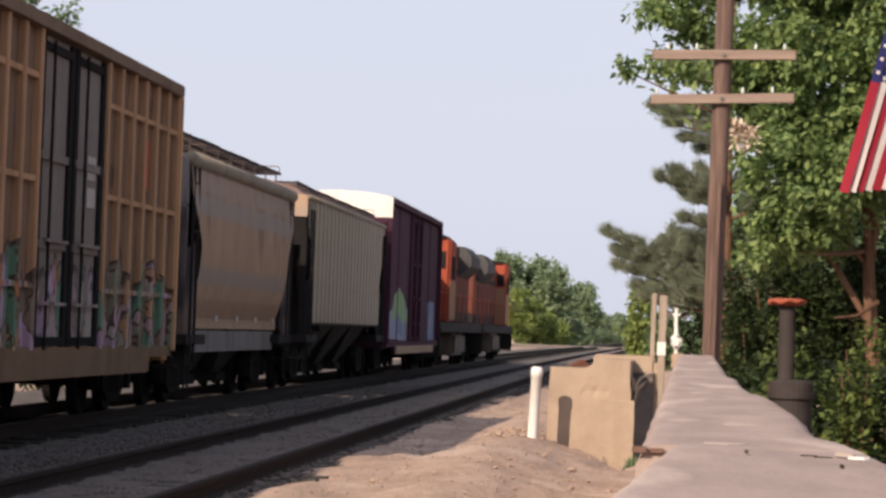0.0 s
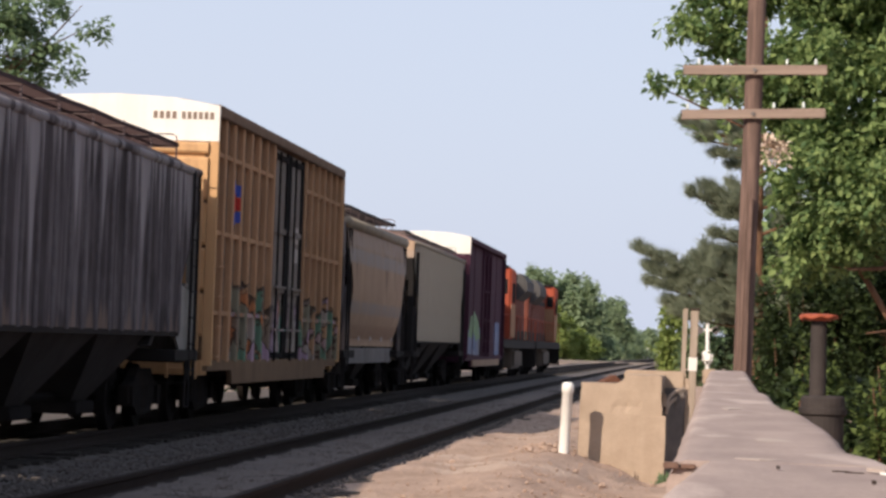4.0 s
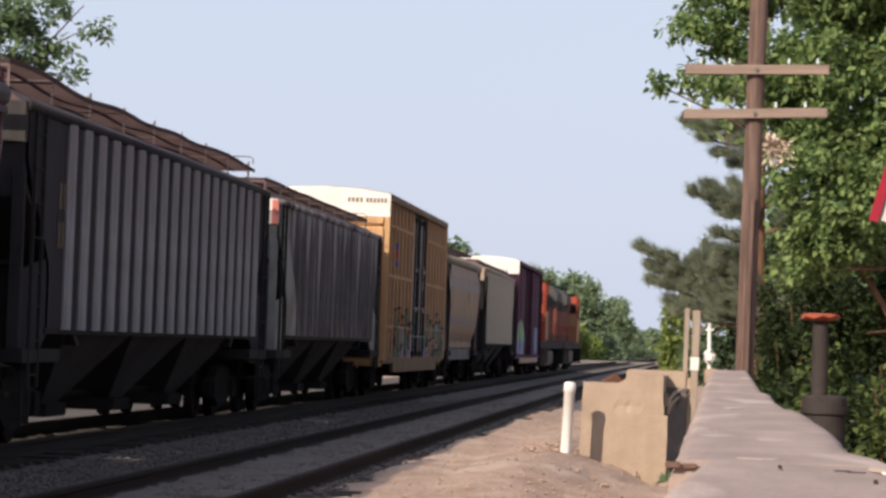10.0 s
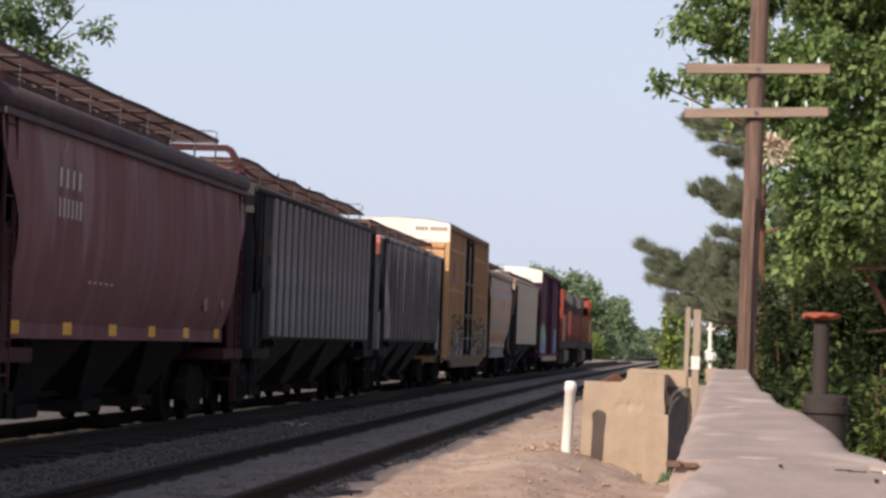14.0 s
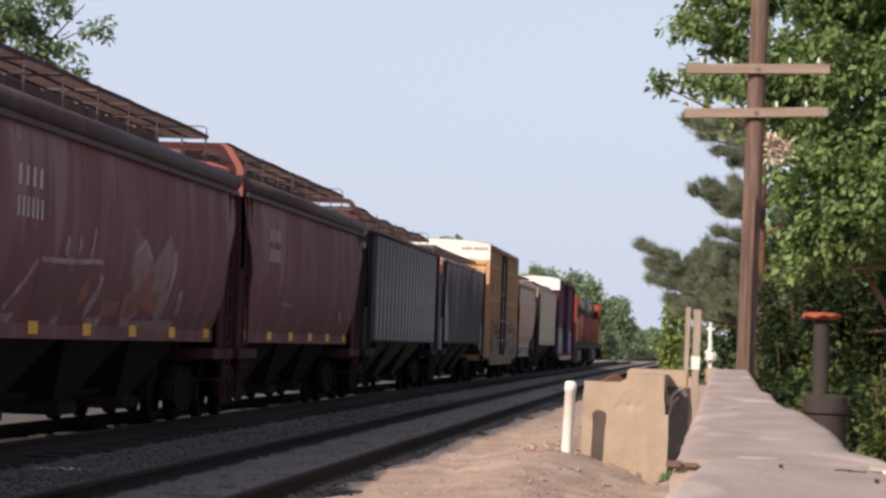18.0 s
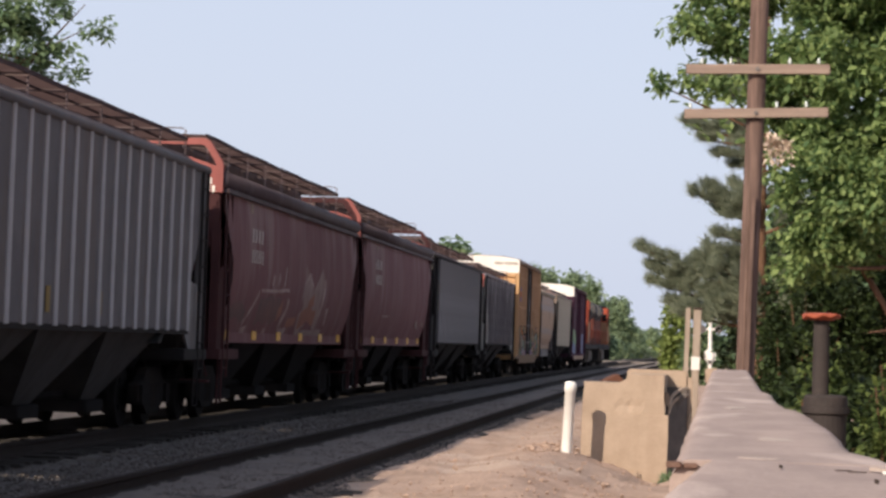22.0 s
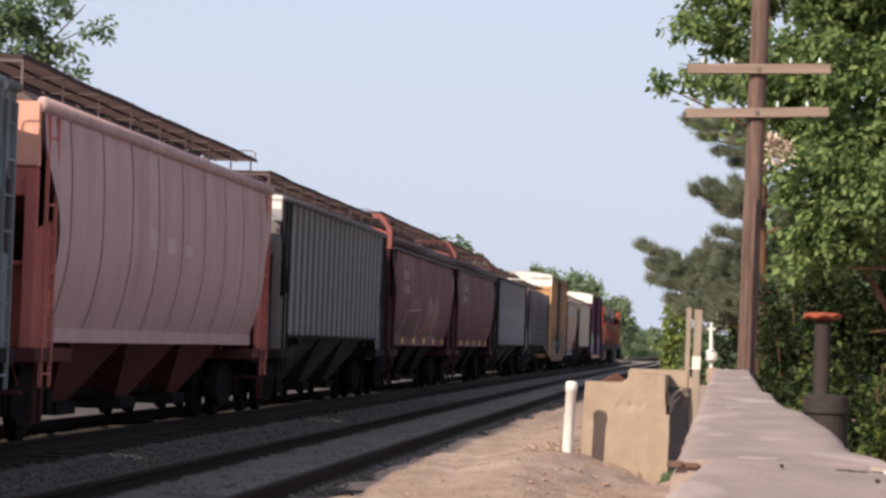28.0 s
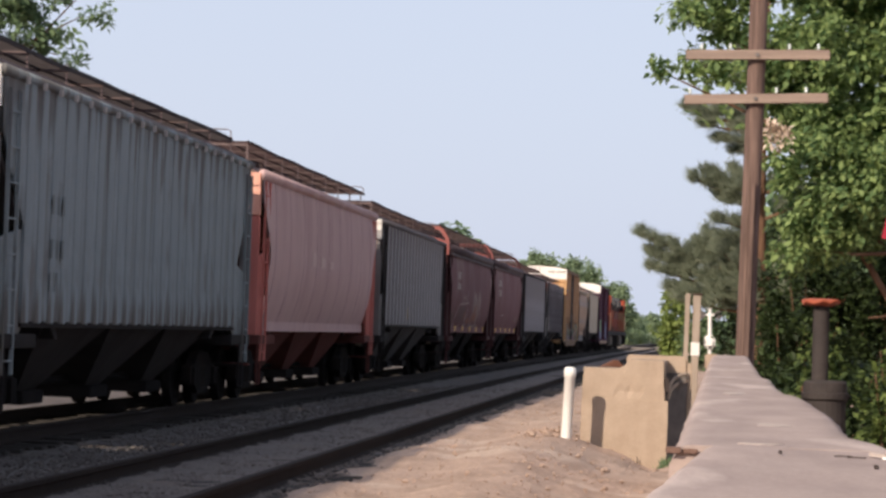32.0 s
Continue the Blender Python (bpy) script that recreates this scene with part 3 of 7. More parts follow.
def covered_hopper(name, near, far, label, side_m, rib_m, end_m, roof_m, under_m, ribs=0, smooth=False, eave=3.87, sill=1.42,
                   chord=0.06, bays=3, walk_z=None, inset=1.2, plate_m=None, rib_w=0.045, rib_d=0.085, arch_m=None, seams=0, seam_m=None, upper_m=None, board_m=None, rib_from=0.0, pale_end=None, gear_m=None, sag=0.03, chord_m=None, over=0.38, ladder_m=None):
    car, length = car_thing(name, near, far, label)
    H = length / 2
    walk_z = walk_z or eave + 0.62
    gear_m = gear_m or P_GEAR
    plate_m, upper_m, board_m = plate_m or end_m, upper_m or end_m, board_m or P_BOARD
    zt, zm = (eave - 0.3, eave - 1.3) if smooth else (eave - 0.55, eave - 1.7)

    def y_end(z):
        k = min(max((zt - z) / (zt - zm), 0), 1)
        return H - 0.03 - inset * (ease(k) if smooth else 0.25 * ease(k) + 0.75 * k)

    def x_side(z):
        if not smooth:
            return SIDE - 0.07
        return curved_x(z, sill, eave)
    zs = [sill + (eave - sill) * i / 18 for i in range(19)]
    for s in (1, -1):
        bm = bmesh.new()
        cols = 12
        rows = []
        for z in zs:
            e = y_end(z)
            rows.append([(s * x_side(z), -e + 2 * e * i / cols, z) for i in range(cols + 1)])
        sheet(bm, rows)
        sheet(bm, [[(x - s * 0.03, y, z) for x, y, z in r] for r in rows])
        panel = part("side_sheet", bm, side_m, car, smooth=smooth)
        if pale_end:
            bm = bmesh.new()
            rows = [[(s * (x_side(z) + 0.005), -y_end(z) + 0.003 + pale_end[1] * i / 4 * (1 + 0.06 * noise.noise((z * 3, s, 0))), z) for i in range(5)] for z in zs]
            sheet(bm, rows)
            sheet(bm, [[(x - s * 0.004, y, z) for x, y, z in r] for r in rows])
            part("end_sheet", bm, pale_end[0], panel, "smooth pale sheet at the car's end")
        for q in range(seams):
            y = (-1 + 2 * (q + 0.5) / seams)
            bm = bmesh.new()
            sheet(bm, [[(s * (x_side(z) + 0.006), y * (H - 0.55 * inset) + d, z) for d in (-0.016, 0.016)] for z in zs])
            part("panel_seam", bm, seam_m, panel)
        bm = bmesh.new()
        n = 10
        prof = [(s * (SIDE - 0.07 + chord * 0.8 * math.cos(a)), eave + chord * 0.8 + chord * math.sin(a)) for a in [k * 2 * math.pi / n for k in range(n)]]
        prism(bm, prof, -H - 0.03, H + 0.03, "y")
        part("top_chord", bm, chord_m or side_m, car, smooth=True)
        if arch_m:
            bm = bmesh.new()
            x0, x1 = s * (SIDE - 0.12), s * (SIDE + 0.015)
            box(bm, min(x0, x1), max(x0, x1), -H, H, eave - 0.1, eave - 0.03)
            part("lower_chord", bm, chord_m or side_m, car)
        e = y_end(sill) + 0.05
        xs = x_side(sill)
        bm = bmesh.new()
        lip, top, foot = (0.035, 0.05, 0.12) if smooth else (-0.006, -0.002, 0.07)
        box(bm, min(s * (xs - 0.1), s * (xs + lip)), max(s * (xs - 0.1), s * (xs + lip)), -e, e, sill - foot, sill + top)
        part("side_sill", bm, side_m if smooth else gear_m, car)
        # lower side plates over the end platforms
        for t in (1, -1):
            ya, yb = t * (y_end(sill) - 0.05), t * (H - 0.02)
            bm = bmesh.new()
            prism(bm, [(ya, sill - 0.1), (ya, zm + 0.12), (yb, zm - 0.05), (yb, 1.0), (t * (H - 0.7), 0.98)], min(s * (SIDE - 0.14), s * (SIDE - 0.1)), max(s * (SIDE - 0.14), s * (SIDE - 0.1)), "x")
            part("end_plate", bm, plate_m, car)
    if ribs:
        rib = bmesh.new()
        prism(rib, [(-0.03, -rib_w), (rib_d * 0.35, -rib_w), (rib_d * 0.88, -rib_w * 0.55), (rib_d, 0), (rib_d * 0.88, rib_w * 0.55), (rib_d * 0.35, rib_w), (-0.03, rib_w)], sill - 0.02, eave, "z")
        first = part("side_post", rib, rib_m, car)
        e = H - inset - 0.1
        for i in range(ribs):
            y = -e + rib_from + (2 * e - rib_from) * i / (ribs - 1)
            for s in (1, -1):
                m = pose(s * (SIDE - 0.07), y, 0, 0, 0, 0 if s > 0 else 180)
                if i == 0 and s == 1:
                    first.matrix_basis = m
                else:
                    again(first, m)
    # roof, hatch coaming with covers, running boards
    bm = bmesh.new()
    arch = [(-SIDE + 0.05, eave + 0.02), (-1.15, eave + 0.26), (-0.5, eave + 0.42), (0.5, eave + 0.42), (1.15, eave + 0.26), (SIDE - 0.05, eave + 0.02)]
    prism(bm, arch + [(0, eave - 0.1)], -H, H, "y")
    part("roof", bm, roof_m, car)
    k = 6
    for i in range(k):
        w = (2 * H - 1.2) / k
        y0 = -H + 0.6 + w * i
        part("hatch_cover", bbox(-0.36, 0.36, y0 + 0.02, y0 + w - 0.02, eave + 0.4, walk_z + 0.05, 0.03), roof_m, car)
    for s in (1, -1):
        board = part("running_board", board_mesh(-H + 0.12 if arch_m else -H + 0.28, H - 0.75 if arch_m else H + over, walk_z, s, sag), board_m, car, "rusty open grating")
        for i in range(9):
            y = -H + 0.32 + (2 * H - (1.22 if arch_m else 0.5)) * i / 8
            shared("bracket_" + name, lambda: bracket_mesh(walk_z - eave - 0.2), P_LEG, board, pose(0, y, walk_z, 0, 0, 0 if s > 0 else 180)).name = "bracket"
        shared("grab_rail_" + name, rail_mesh, P_LEG, board, pose(0, H - 0.8 if arch_m else H + over - 0.05, walk_z + 0.03, 0, 0, 0 if s > 0 else 180)).name = "grab_rail"
    # ends: upper bulkhead, slope sheet, corner posts, platform
    hw = SIDE - (0.32 if smooth else 0.12)
    bw = SIDE - (0.3 if smooth else 0.15)
    for s in (1, -1):
        def span(a, b):
            return min(s * a, s * b), max(s * a, s * b)
        bm = bmesh.new()
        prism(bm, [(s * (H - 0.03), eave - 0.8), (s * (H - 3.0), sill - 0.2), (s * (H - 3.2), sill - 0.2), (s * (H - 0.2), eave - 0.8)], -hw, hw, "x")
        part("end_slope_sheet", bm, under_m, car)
        foot = eave - (0.1 if arch_m else 0.62 if smooth else 0.36)
        bm = bbox(-SIDE + 0.09, SIDE - 0.09, *span(H - 0.1, H + 0.06), foot, eave + 0.1, 0.01)
        if arch_m:                # a gabled plate that fills the foot of the arch
            bm = bmesh.new()
            prism(bm, [(-1.4, foot), (1.4, foot), (1.4, eave + 0.3), (0.95, eave + 0.44), (0, eave + 0.52), (-0.95, eave + 0.44), (-1.4, eave + 0.3)], *span(H - 0.1, H + 0.06), "y")
        part("upper_bulkhead", bm, upper_m, car)
        for x in (-1.4, 1.4):
            part("corner_post", bbox(x - 0.07, x + 0.07, *span(H - 0.02, H + 0.09), 1.05, eave - 0.66, 0.012), end_m, car)
        for x in (-0.5, 0.5):
            part("end_post", bbox(x - 0.05, x + 0.05, *span(H - 0.02, H + 0.05), 1.05, eave - 0.7, 0.01), under_m, car)
        bm = bbox(-SIDE + 0.02, SIDE - 0.02, *span(H - 1.7, H + 0.12), 0.98, 1.14, 0.01)
        part("end_platform", bm, gear_m, car)
        part("stub_sill", bbox(-0.35, 0.35, *span(H - 3.0, H + 0.1), 0.7, 0.98, 0.01), M_BLACK, car)
        part("mid_bulkhead", bbox(-SIDE + 0.11, SIDE - 0.11, *span(H - 0.12, H + 0.03), eave - 0.95, foot - 0.004, 0.01), end_m, car)
        lower = part("lower_bulkhead", bbox(-SIDE + 0.18, SIDE - 0.18, *span(H - 0.3, H - 0.22), 1.14, 2.05, 0.01), plate_m, car)
        for x in (-0.95, -0.3, 0.3, 0.95):
            part("stiffener", bbox(x - 0.035, x + 0.035, *span(H - 0.22, H - 0.12), 1.14, 2.05, 0.008), plate_m, lower)
        part("bulkhead_cap", bbox(-SIDE + 0.16, SIDE - 0.16, *span(H - 0.34, H - 0.1), 2.055, 2.11, 0.008), plate_m, car)
        for x in (-SIDE + 0.3, SIDE - 0.3):
            bm = bmesh.new()
            path_tube(bm, [(x, s * (H - 0.6), 1.1), (x, s * (H - 0.62), 2.45), (x, s * (H - 0.4), 2.8)], [0.045, 0.045, 0.04], 6)
            part("end_brace", bm, end_m, car)
        for x in (-SIDE + 0.4, SIDE - 0.4):
            part("end_step", bbox(x - 0.22, x + 0.22, *span(H - 0.02, H + 0.16), 0.62, 0.66), gear_m, car)
        part("uncoupling_lever", lever(s, H), gear_m, car)
        for x in (SIDE - 0.03, -SIDE + 0.03):
            shared("ladder_" + name, ladder_mesh, ladder_m or gear_m, car, pose(x, s * (H - 0.4), 0)).name = "ladder"
            shared("step_" + name, step_mesh, gear_m, car, pose(x - 0.06 * (1 if x > 0 else -1), s * (H - 0.35), 0.28)).name = "stirrup_step"
        for z in (2.0, 2.9):
            bm = bmesh.new()
            path_tube(bm, [(-1.2, s * (H + 0.06), z), (-1.2, s * (H + 0.15), z), (1.2, s * (H + 0.15), z), (1.2, s * (H + 0.06), z)], [0.016] * 4, 5)
            part("grab_iron", bm, gear_m, car)
        if arch_m:
            for t in (1, -1):
                bm = bmesh.new()
                poly = [(0.1, eave + 0.73), (1.18, eave + 0.73), (1.27, eave + 0.68), (1.45, eave + 0.4), (1.48, eave + 0.32), (1.48, eave - 0.1), (1.37, eave - 0.1), (1.37, eave + 0.3), (1.35, eave + 0.36), (1.2, eave + 0.6), (1.14, eave + 0.63), (0.1, eave + 0.63)]
                prism(bm, [(t * x, z) for x, z in poly], *span(H - 0.02, H + 0.1), "y")
                part("end_arch", bm, arch_m if s < 0 else P_ENDDARK, car, "bright oxide-red end arch" if s < 0 else "end arch darkened for shade")
    # discharge bays
    reach_y = 2 * (H - 2.6)
    for i in range(bays):
        c = -H + 2.6 + reach_y * (i + 0.5) / bays
        w = reach_y / bays / 2
        bm = bmesh.new()
        top = [(-bw, c - w), (bw, c - w), (bw, c + w), (-bw, c + w)]
        bot = [(-0.75, c - 0.45), (0.75, c - 0.45), (0.75, c + 0.45), (-0.75, c + 0.45)]
        a = [bm.verts.new((x, y, sill)) for x, y in top]
        b = [bm.verts.new((x, y, 0.44)) for x, y in bot]
        bm.faces.new(a)
        bm.faces.new(b)
        for j in range(4):
            bm.faces.new((a[j], a[(j + 1) % 4], b[(j + 1) % 4], b[j]))
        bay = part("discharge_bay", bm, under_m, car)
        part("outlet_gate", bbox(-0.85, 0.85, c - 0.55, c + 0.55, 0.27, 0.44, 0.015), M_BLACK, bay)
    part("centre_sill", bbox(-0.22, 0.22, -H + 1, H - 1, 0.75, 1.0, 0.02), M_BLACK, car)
    for x in (-0.5, 0.5):
        bm = bmesh.new()
        path_tube(bm, [(x, -H + 2.6, 0.6), (x * 1.1, -H / 2, 0.5), (x, 0, 0.52), (x * 1.1, H / 2, 0.5), (x, H - 2.6, 0.6)], [0.05] * 5, 6)
        part("brake_pipe", bm, M_BLACK, car)
    bm = bmesh.new()
    ring = [(0.85 + 0.27 * math.cos(a), -H - 0.17, 2.5 + 0.27 * math.sin(a)) for a in [2 * math.pi * i / 16 for i in range(17)]]
    path_tube(bm, ring, [0.018] * 17, 5)
    for i in range(4):
        a = math.pi / 4 * i
        tube(bm, (0.85 - 0.26 * math.cos(a), -H - 0.17, 2.5 - 0.26 * math.sin(a)), (0.85 + 0.26 * math.cos(a), -H - 0.17, 2.5 + 0.26 * math.sin(a)), 0.012, n=5)
    tube(bm, (0.85, -H - 0.17, 2.5), (0.85, -H + 0.0, 2.5), 0.03, n=6)
    part("brake_wheel", bm, gear_m, car)
    for s in (1, -1):
        bm = bmesh.new()
        path_tube(bm, [(0.35, s * (H + 0.1), 0.86), (0.36, s * (H + 0.3), 0.62), (0.36, s * (H + 0.48), 0.45), (0.34, s * (H + 0.62), 0.42)], [0.025] * 4, 6)
        part("air_hose", bm, M_BLACK, car)
    part("brake_cylinder", bbox(-0.9, -0.4, -H + 0.5, -H + 1.1, 1.14, 1.5, 0.08), M_BLACK, car)
    trucks(car, (-H + 1.55, H - 1.55))
    couplers(car, H + 0.1)
    return car, H


def boxcar(name, near, far, label, side_m, post_m, end_m, top_m, door_m, roof_m, door0, door1, posts, wall_top=4.82, drop=(2.4, 1.8), post_d=0.1, stile_m=None):
    car, length = car_thing(name, near, far, label)
    H = length / 2
    d0, d1 = door0 - H, door1 - H
    skin = SIDE - 0.1
    for s in (1, -1):
        for y0, y1 in ((-H, d0), (d1, H)):
            bm = bbox(min(s * skin, s * (skin - 0.08)), max(s * skin, s * (skin - 0.08)), y0, y1, 0.95, wall_top)
            wall = part("side_wall", bm, side_m, car)
            n = max(2, int((y1 - y0) / (length / posts)))
            for i in range(n + 1):
                y = y0 + 0.07 + (y1 - y0 - 0.14) * i / n
                b2 = bmesh.new()
                x0, x1 = s * (skin - 0.02), s * (skin + post_d)
                box(b2, min(x0, x1), max(x0, x1), y - 0.055, y + 0.055, 0.95, wall_top - 0.12)
                bmesh.ops.bevel(b2, geom=[e for e in b2.edges if abs(e.verts[0].co.z - e.verts[1].co.z) > 1], offset=min(0.02, post_d * 0.4), segments=1, affect="EDGES")
                part("side_post", b2, post_m, wall)
            if name == "tan_boxcar":
                for z in (1.71, 2.94, 4.14):
                    for i in range(n):
                        ya = y0 + 0.14 + (y1 - y0 - 0.14) * i / n
                        b2 = bmesh.new()
                        box(b2, min(s * skin, s * (skin + 0.07)), max(s * skin, s * (skin + 0.07)), ya, ya + (y1 - y0) / n - 0.12, z - 0.035, z + 0.035)
                        part("batten", b2, post_m, wall)
        # roof edge rail, side sill with its dropped middle
        bm = bbox(min(s * (skin - 0.05), s * (SIDE + 0.03)), max(s * (skin - 0.05), s * (SIDE + 0.03)), -H + 0.062, H + 0.05, wall_top - 0.13, wall_top + 0.05, 0.015)
        part("roof_rail", bm, side_m, car)
        bm = bmesh.new()
        x0, x1 = s * (skin - 0.02), s * (SIDE - 0.03)
        poly = [(-H, 0.98), (-H, 0.82), (-H + drop[0] - 0.1, 0.82), (-H + drop[0], 0.6), (H - drop[1], 0.6), (H - drop[1] + 0.1, 0.82), (H, 0.82), (H, 0.98)]
        prism(bm, poly, min(x0, x1), max(x0, x1), "x")
        part("side_sill", bm, roof_m if stile_m is None else side_m, car)
        # sliding doors in two leaves, with lock rods
        for k in range(2):
            ya, yb = d0 + (d1 - d0) * k / 2, d0 + (d1 - d0) * (k + 1) / 2
            x0, x1 = s * (skin - 0.06), s * (skin + 0.02)
            door = part("door", bbox(min(x0, x1), max(x0, x1), ya + 0.03, yb - 0.03, 0.98, wall_top - 0.15, 0.01), door_m, car)
            x2, x3 = s * (skin + 0.02), s * (skin + 0.06)
            for f in (0.08, 0.92):
                y = ya + (yb - ya) * f
                part("door_stile", bbox(min(x2, x3), max(x2, x3), y - 0.1, y + 0.1, 0.98, wall_top - 0.16), stile_m or M_BLACK, door)
            for z in (1.05, 2.2, 3.25, wall_top - 0.28):
                part("door_rail", bbox(min(x2, x3), max(x2, x3), ya + 0.12, yb - 0.12, z - 0.05, z + 0.05), door_m if z in (2.2, 3.25) else stile_m or M_BLACK, door)
            for f in (0.22, 0.78) if stile_m else (0.3,):
                y = ya + (yb - ya) * f
                bm = bmesh.new()
                tube(bm, (s * (skin + 0.09), y, 0.95), (s * (skin + 0.09), y, wall_top - 0.2), 0.022, n=6)
                part("lock_rod", bm, stile_m or M_BLACK, door)
            for z in (1.5, 2.25):
                part("lock_handle", bbox(min(x3, s * (skin + 0.12)), max(x3, s * (skin + 0.12)), ya + 0.4, yb - 0.35, z - 0.02, z + 0.02), door_m, door)
    bm = bmesh.new()
    prism(bm, [(-SIDE - 0.02, wall_top + 0.03), (-0.9, wall_top + 0.13), (0, wall_top + 0.17), (0.9, wall_top + 0.13), (SIDE + 0.02, wall_top + 0.03)], -H + 0.02, H - 0.02, "y")
    n = 14
    for i in range(n):
        y = -H + 2 * H * (i + 0.5) / n
        prism(bm, [(-SIDE, wall_top + 0.05), (-0.9, wall_top + 0.165), (0, wall_top + 0.205), (0.9, wall_top + 0.165), (SIDE, wall_top + 0.05)], y - 0.05, y + 0.05, "y")
    part("roof", bm, roof_m, car)
    bm = bbox(-skin + 0.05, skin - 0.05, -H + 0.05, H - 0.05, 0.95, 1.1)
    part("floor", bm, M_BLACK, car)
    for s in (1, -1):
        bm = bmesh.new()
        y0, y1 = s * (H - 0.06), s * H
        box(bm, -skin, skin, min(y0, y1), max(y0, y1), 0.9, 4.3)
        wall = part("end_wall", bm, end_m, car)
        for k in range(5):        # broad pressed ribs with narrow grooves between them
            z = 1.34 + 0.69 * k
            top = min(z + 0.65, 4.29)
            bm = bmesh.new()
            prism(bm, [(s * (H - 0.02), z), (s * (H + 0.06), z + 0.015), (s * (H + 0.085), z + 0.05), (s * (H + 0.085), top - 0.04), (s * (H + 0.06), top - 0.01), (s * (H - 0.02), top)], -skin + 0.02, skin - 0.02, "x")
            part("end_rib", bm, end_m, wall)
        for x in (-SIDE + 0.04, SIDE - 0.04):
            part("corner_post", bbox(x - 0.07, x + 0.07, min(s * (H - 0.08), s * (H + 0.03)), max(s * (H - 0.08), s * (H + 0.03)), 0.9, wall_top - 0.14), end_m, wall)
        bm = bmesh.new()
        box(bm, -SIDE - 0.03, SIDE + 0.03, min(y0, s * (H + 0.034)), max(y0, s * (H + 0.034)), 4.3, wall_top + 0.02)
        prism(bm, [(-SIDE - 0.03, wall_top + 0.02), (-0.9, wall_top + 0.13), (0, wall_top + 0.17), (0.9, wall_top + 0.13), (SIDE + 0.03, wall_top + 0.02)], min(y0, s * (H + 0.034)), max(y0, s * (H + 0.034)), "y")
        part("upper_end", bm, top_m, car, "white painted upper end")
        for x in (skin - 0.3, -skin + 0.3):
            shared("ladder_" + name, ladder_mesh, end_m, car, pose(x, s * (H + 0.14), 0, 0, 0, 90)).name = "ladder"
        bm = bbox(-SIDE + 0.1, SIDE - 0.1, min(s * (H - 0.4), s * (H + 0.08)), max(s * (H - 0.4), s * (H + 0.08)), 0.75, 0.98, 0.01)
        part("end_sill", bm, end_m, car)
    bm = bbox(-0.25, 0.25, -H + 0.4, H - 0.4, 0.62, 0.95, 0.02)
    part("centre_sill", bm, M_BLACK, car)
    trucks(car, (-H + 2.0, H - 2.0))
    couplers(car, H + 0.05)
    return car, H

# ---- paints of the cars ----
def paint(name, base, second, streak, amount=0.6, spot=None, spot_amount=0.0, rough=0.75, streak_amount=0.55):
    return surface(name, base, second, rough, 0.0, 1.6, 45, amount, 0.06, 0.006, streak=streak, streak_amount=streak_amount, spot=spot, spot_amount=spot_amount, gloss=0.04)


P_DARKROOF = paint("dark_roof_grime", (0.17, 0.125, 0.12), (0.12, 0.09, 0.085), (0.08, 0.06, 0.056))
P_BROWNROOF = paint("brown_roof_grime", (0.22, 0.16, 0.15), (0.15, 0.11, 0.1), (0.08, 0.06, 0.055))
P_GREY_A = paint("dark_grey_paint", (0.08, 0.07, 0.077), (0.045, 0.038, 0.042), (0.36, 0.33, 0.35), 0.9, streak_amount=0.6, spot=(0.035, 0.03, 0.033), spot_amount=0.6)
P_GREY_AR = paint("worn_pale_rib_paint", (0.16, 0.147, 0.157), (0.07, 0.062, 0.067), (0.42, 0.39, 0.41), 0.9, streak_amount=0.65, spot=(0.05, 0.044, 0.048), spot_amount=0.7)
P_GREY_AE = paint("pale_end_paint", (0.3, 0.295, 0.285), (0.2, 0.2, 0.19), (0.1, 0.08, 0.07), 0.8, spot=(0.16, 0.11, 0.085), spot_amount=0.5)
# sheet colour holds the shadow lines that fall between the posts
P_GREY_B = paint("shaded_slate_paint", (0.042, 0.039, 0.043), (0.028, 0.026, 0.028), (0.016, 0.014, 0.014))
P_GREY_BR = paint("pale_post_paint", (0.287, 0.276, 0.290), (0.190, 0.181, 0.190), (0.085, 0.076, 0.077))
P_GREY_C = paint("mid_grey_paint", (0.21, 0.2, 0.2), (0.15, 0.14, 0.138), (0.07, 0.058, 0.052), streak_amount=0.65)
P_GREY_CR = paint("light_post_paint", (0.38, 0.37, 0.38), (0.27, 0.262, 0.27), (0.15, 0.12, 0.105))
# darker than its ribs, so the panels look shaded by their paint
P_GREY_CS = paint("shaded_mauve_grey_paint", (0.145, 0.137, 0.145), (0.095, 0.089, 0.094), (0.16, 0.12, 0.1))
P_BLUE = paint("blue_grey_paint", (0.275, 0.315, 0.335), (0.2, 0.23, 0.248), (0.115, 0.108, 0.1), spot=(0.15, 0.14, 0.135), spot_amount=0.65, streak_amount=0.75)
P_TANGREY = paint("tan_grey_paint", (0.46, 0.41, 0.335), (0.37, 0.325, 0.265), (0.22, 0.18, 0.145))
# the tan-grey paint a third darker: shade between ribs put into the sheet
P_TANSHADE = paint("shaded_tan_grey_paint", (0.31, 0.275, 0.225), (0.23, 0.2, 0.165), (0.13, 0.105, 0.09))
P_RUST = paint("faded_oxide_paint", (0.4, 0.285, 0.205), (0.32, 0.23, 0.175), (0.25, 0.165, 0.125), streak_amount=0.5, spot=(0.46, 0.34, 0.245), spot_amount=0.4)
P_BROWN = paint("oxide_brown_paint", (0.172, 0.088, 0.094), (0.122, 0.06, 0.066), (0.25, 0.175, 0.185), streak_amount=0.5)
P_REDEND = paint("oxide_red_paint", (0.33, 0.12, 0.11), (0.25, 0.09, 0.083), (0.15, 0.06, 0.055))
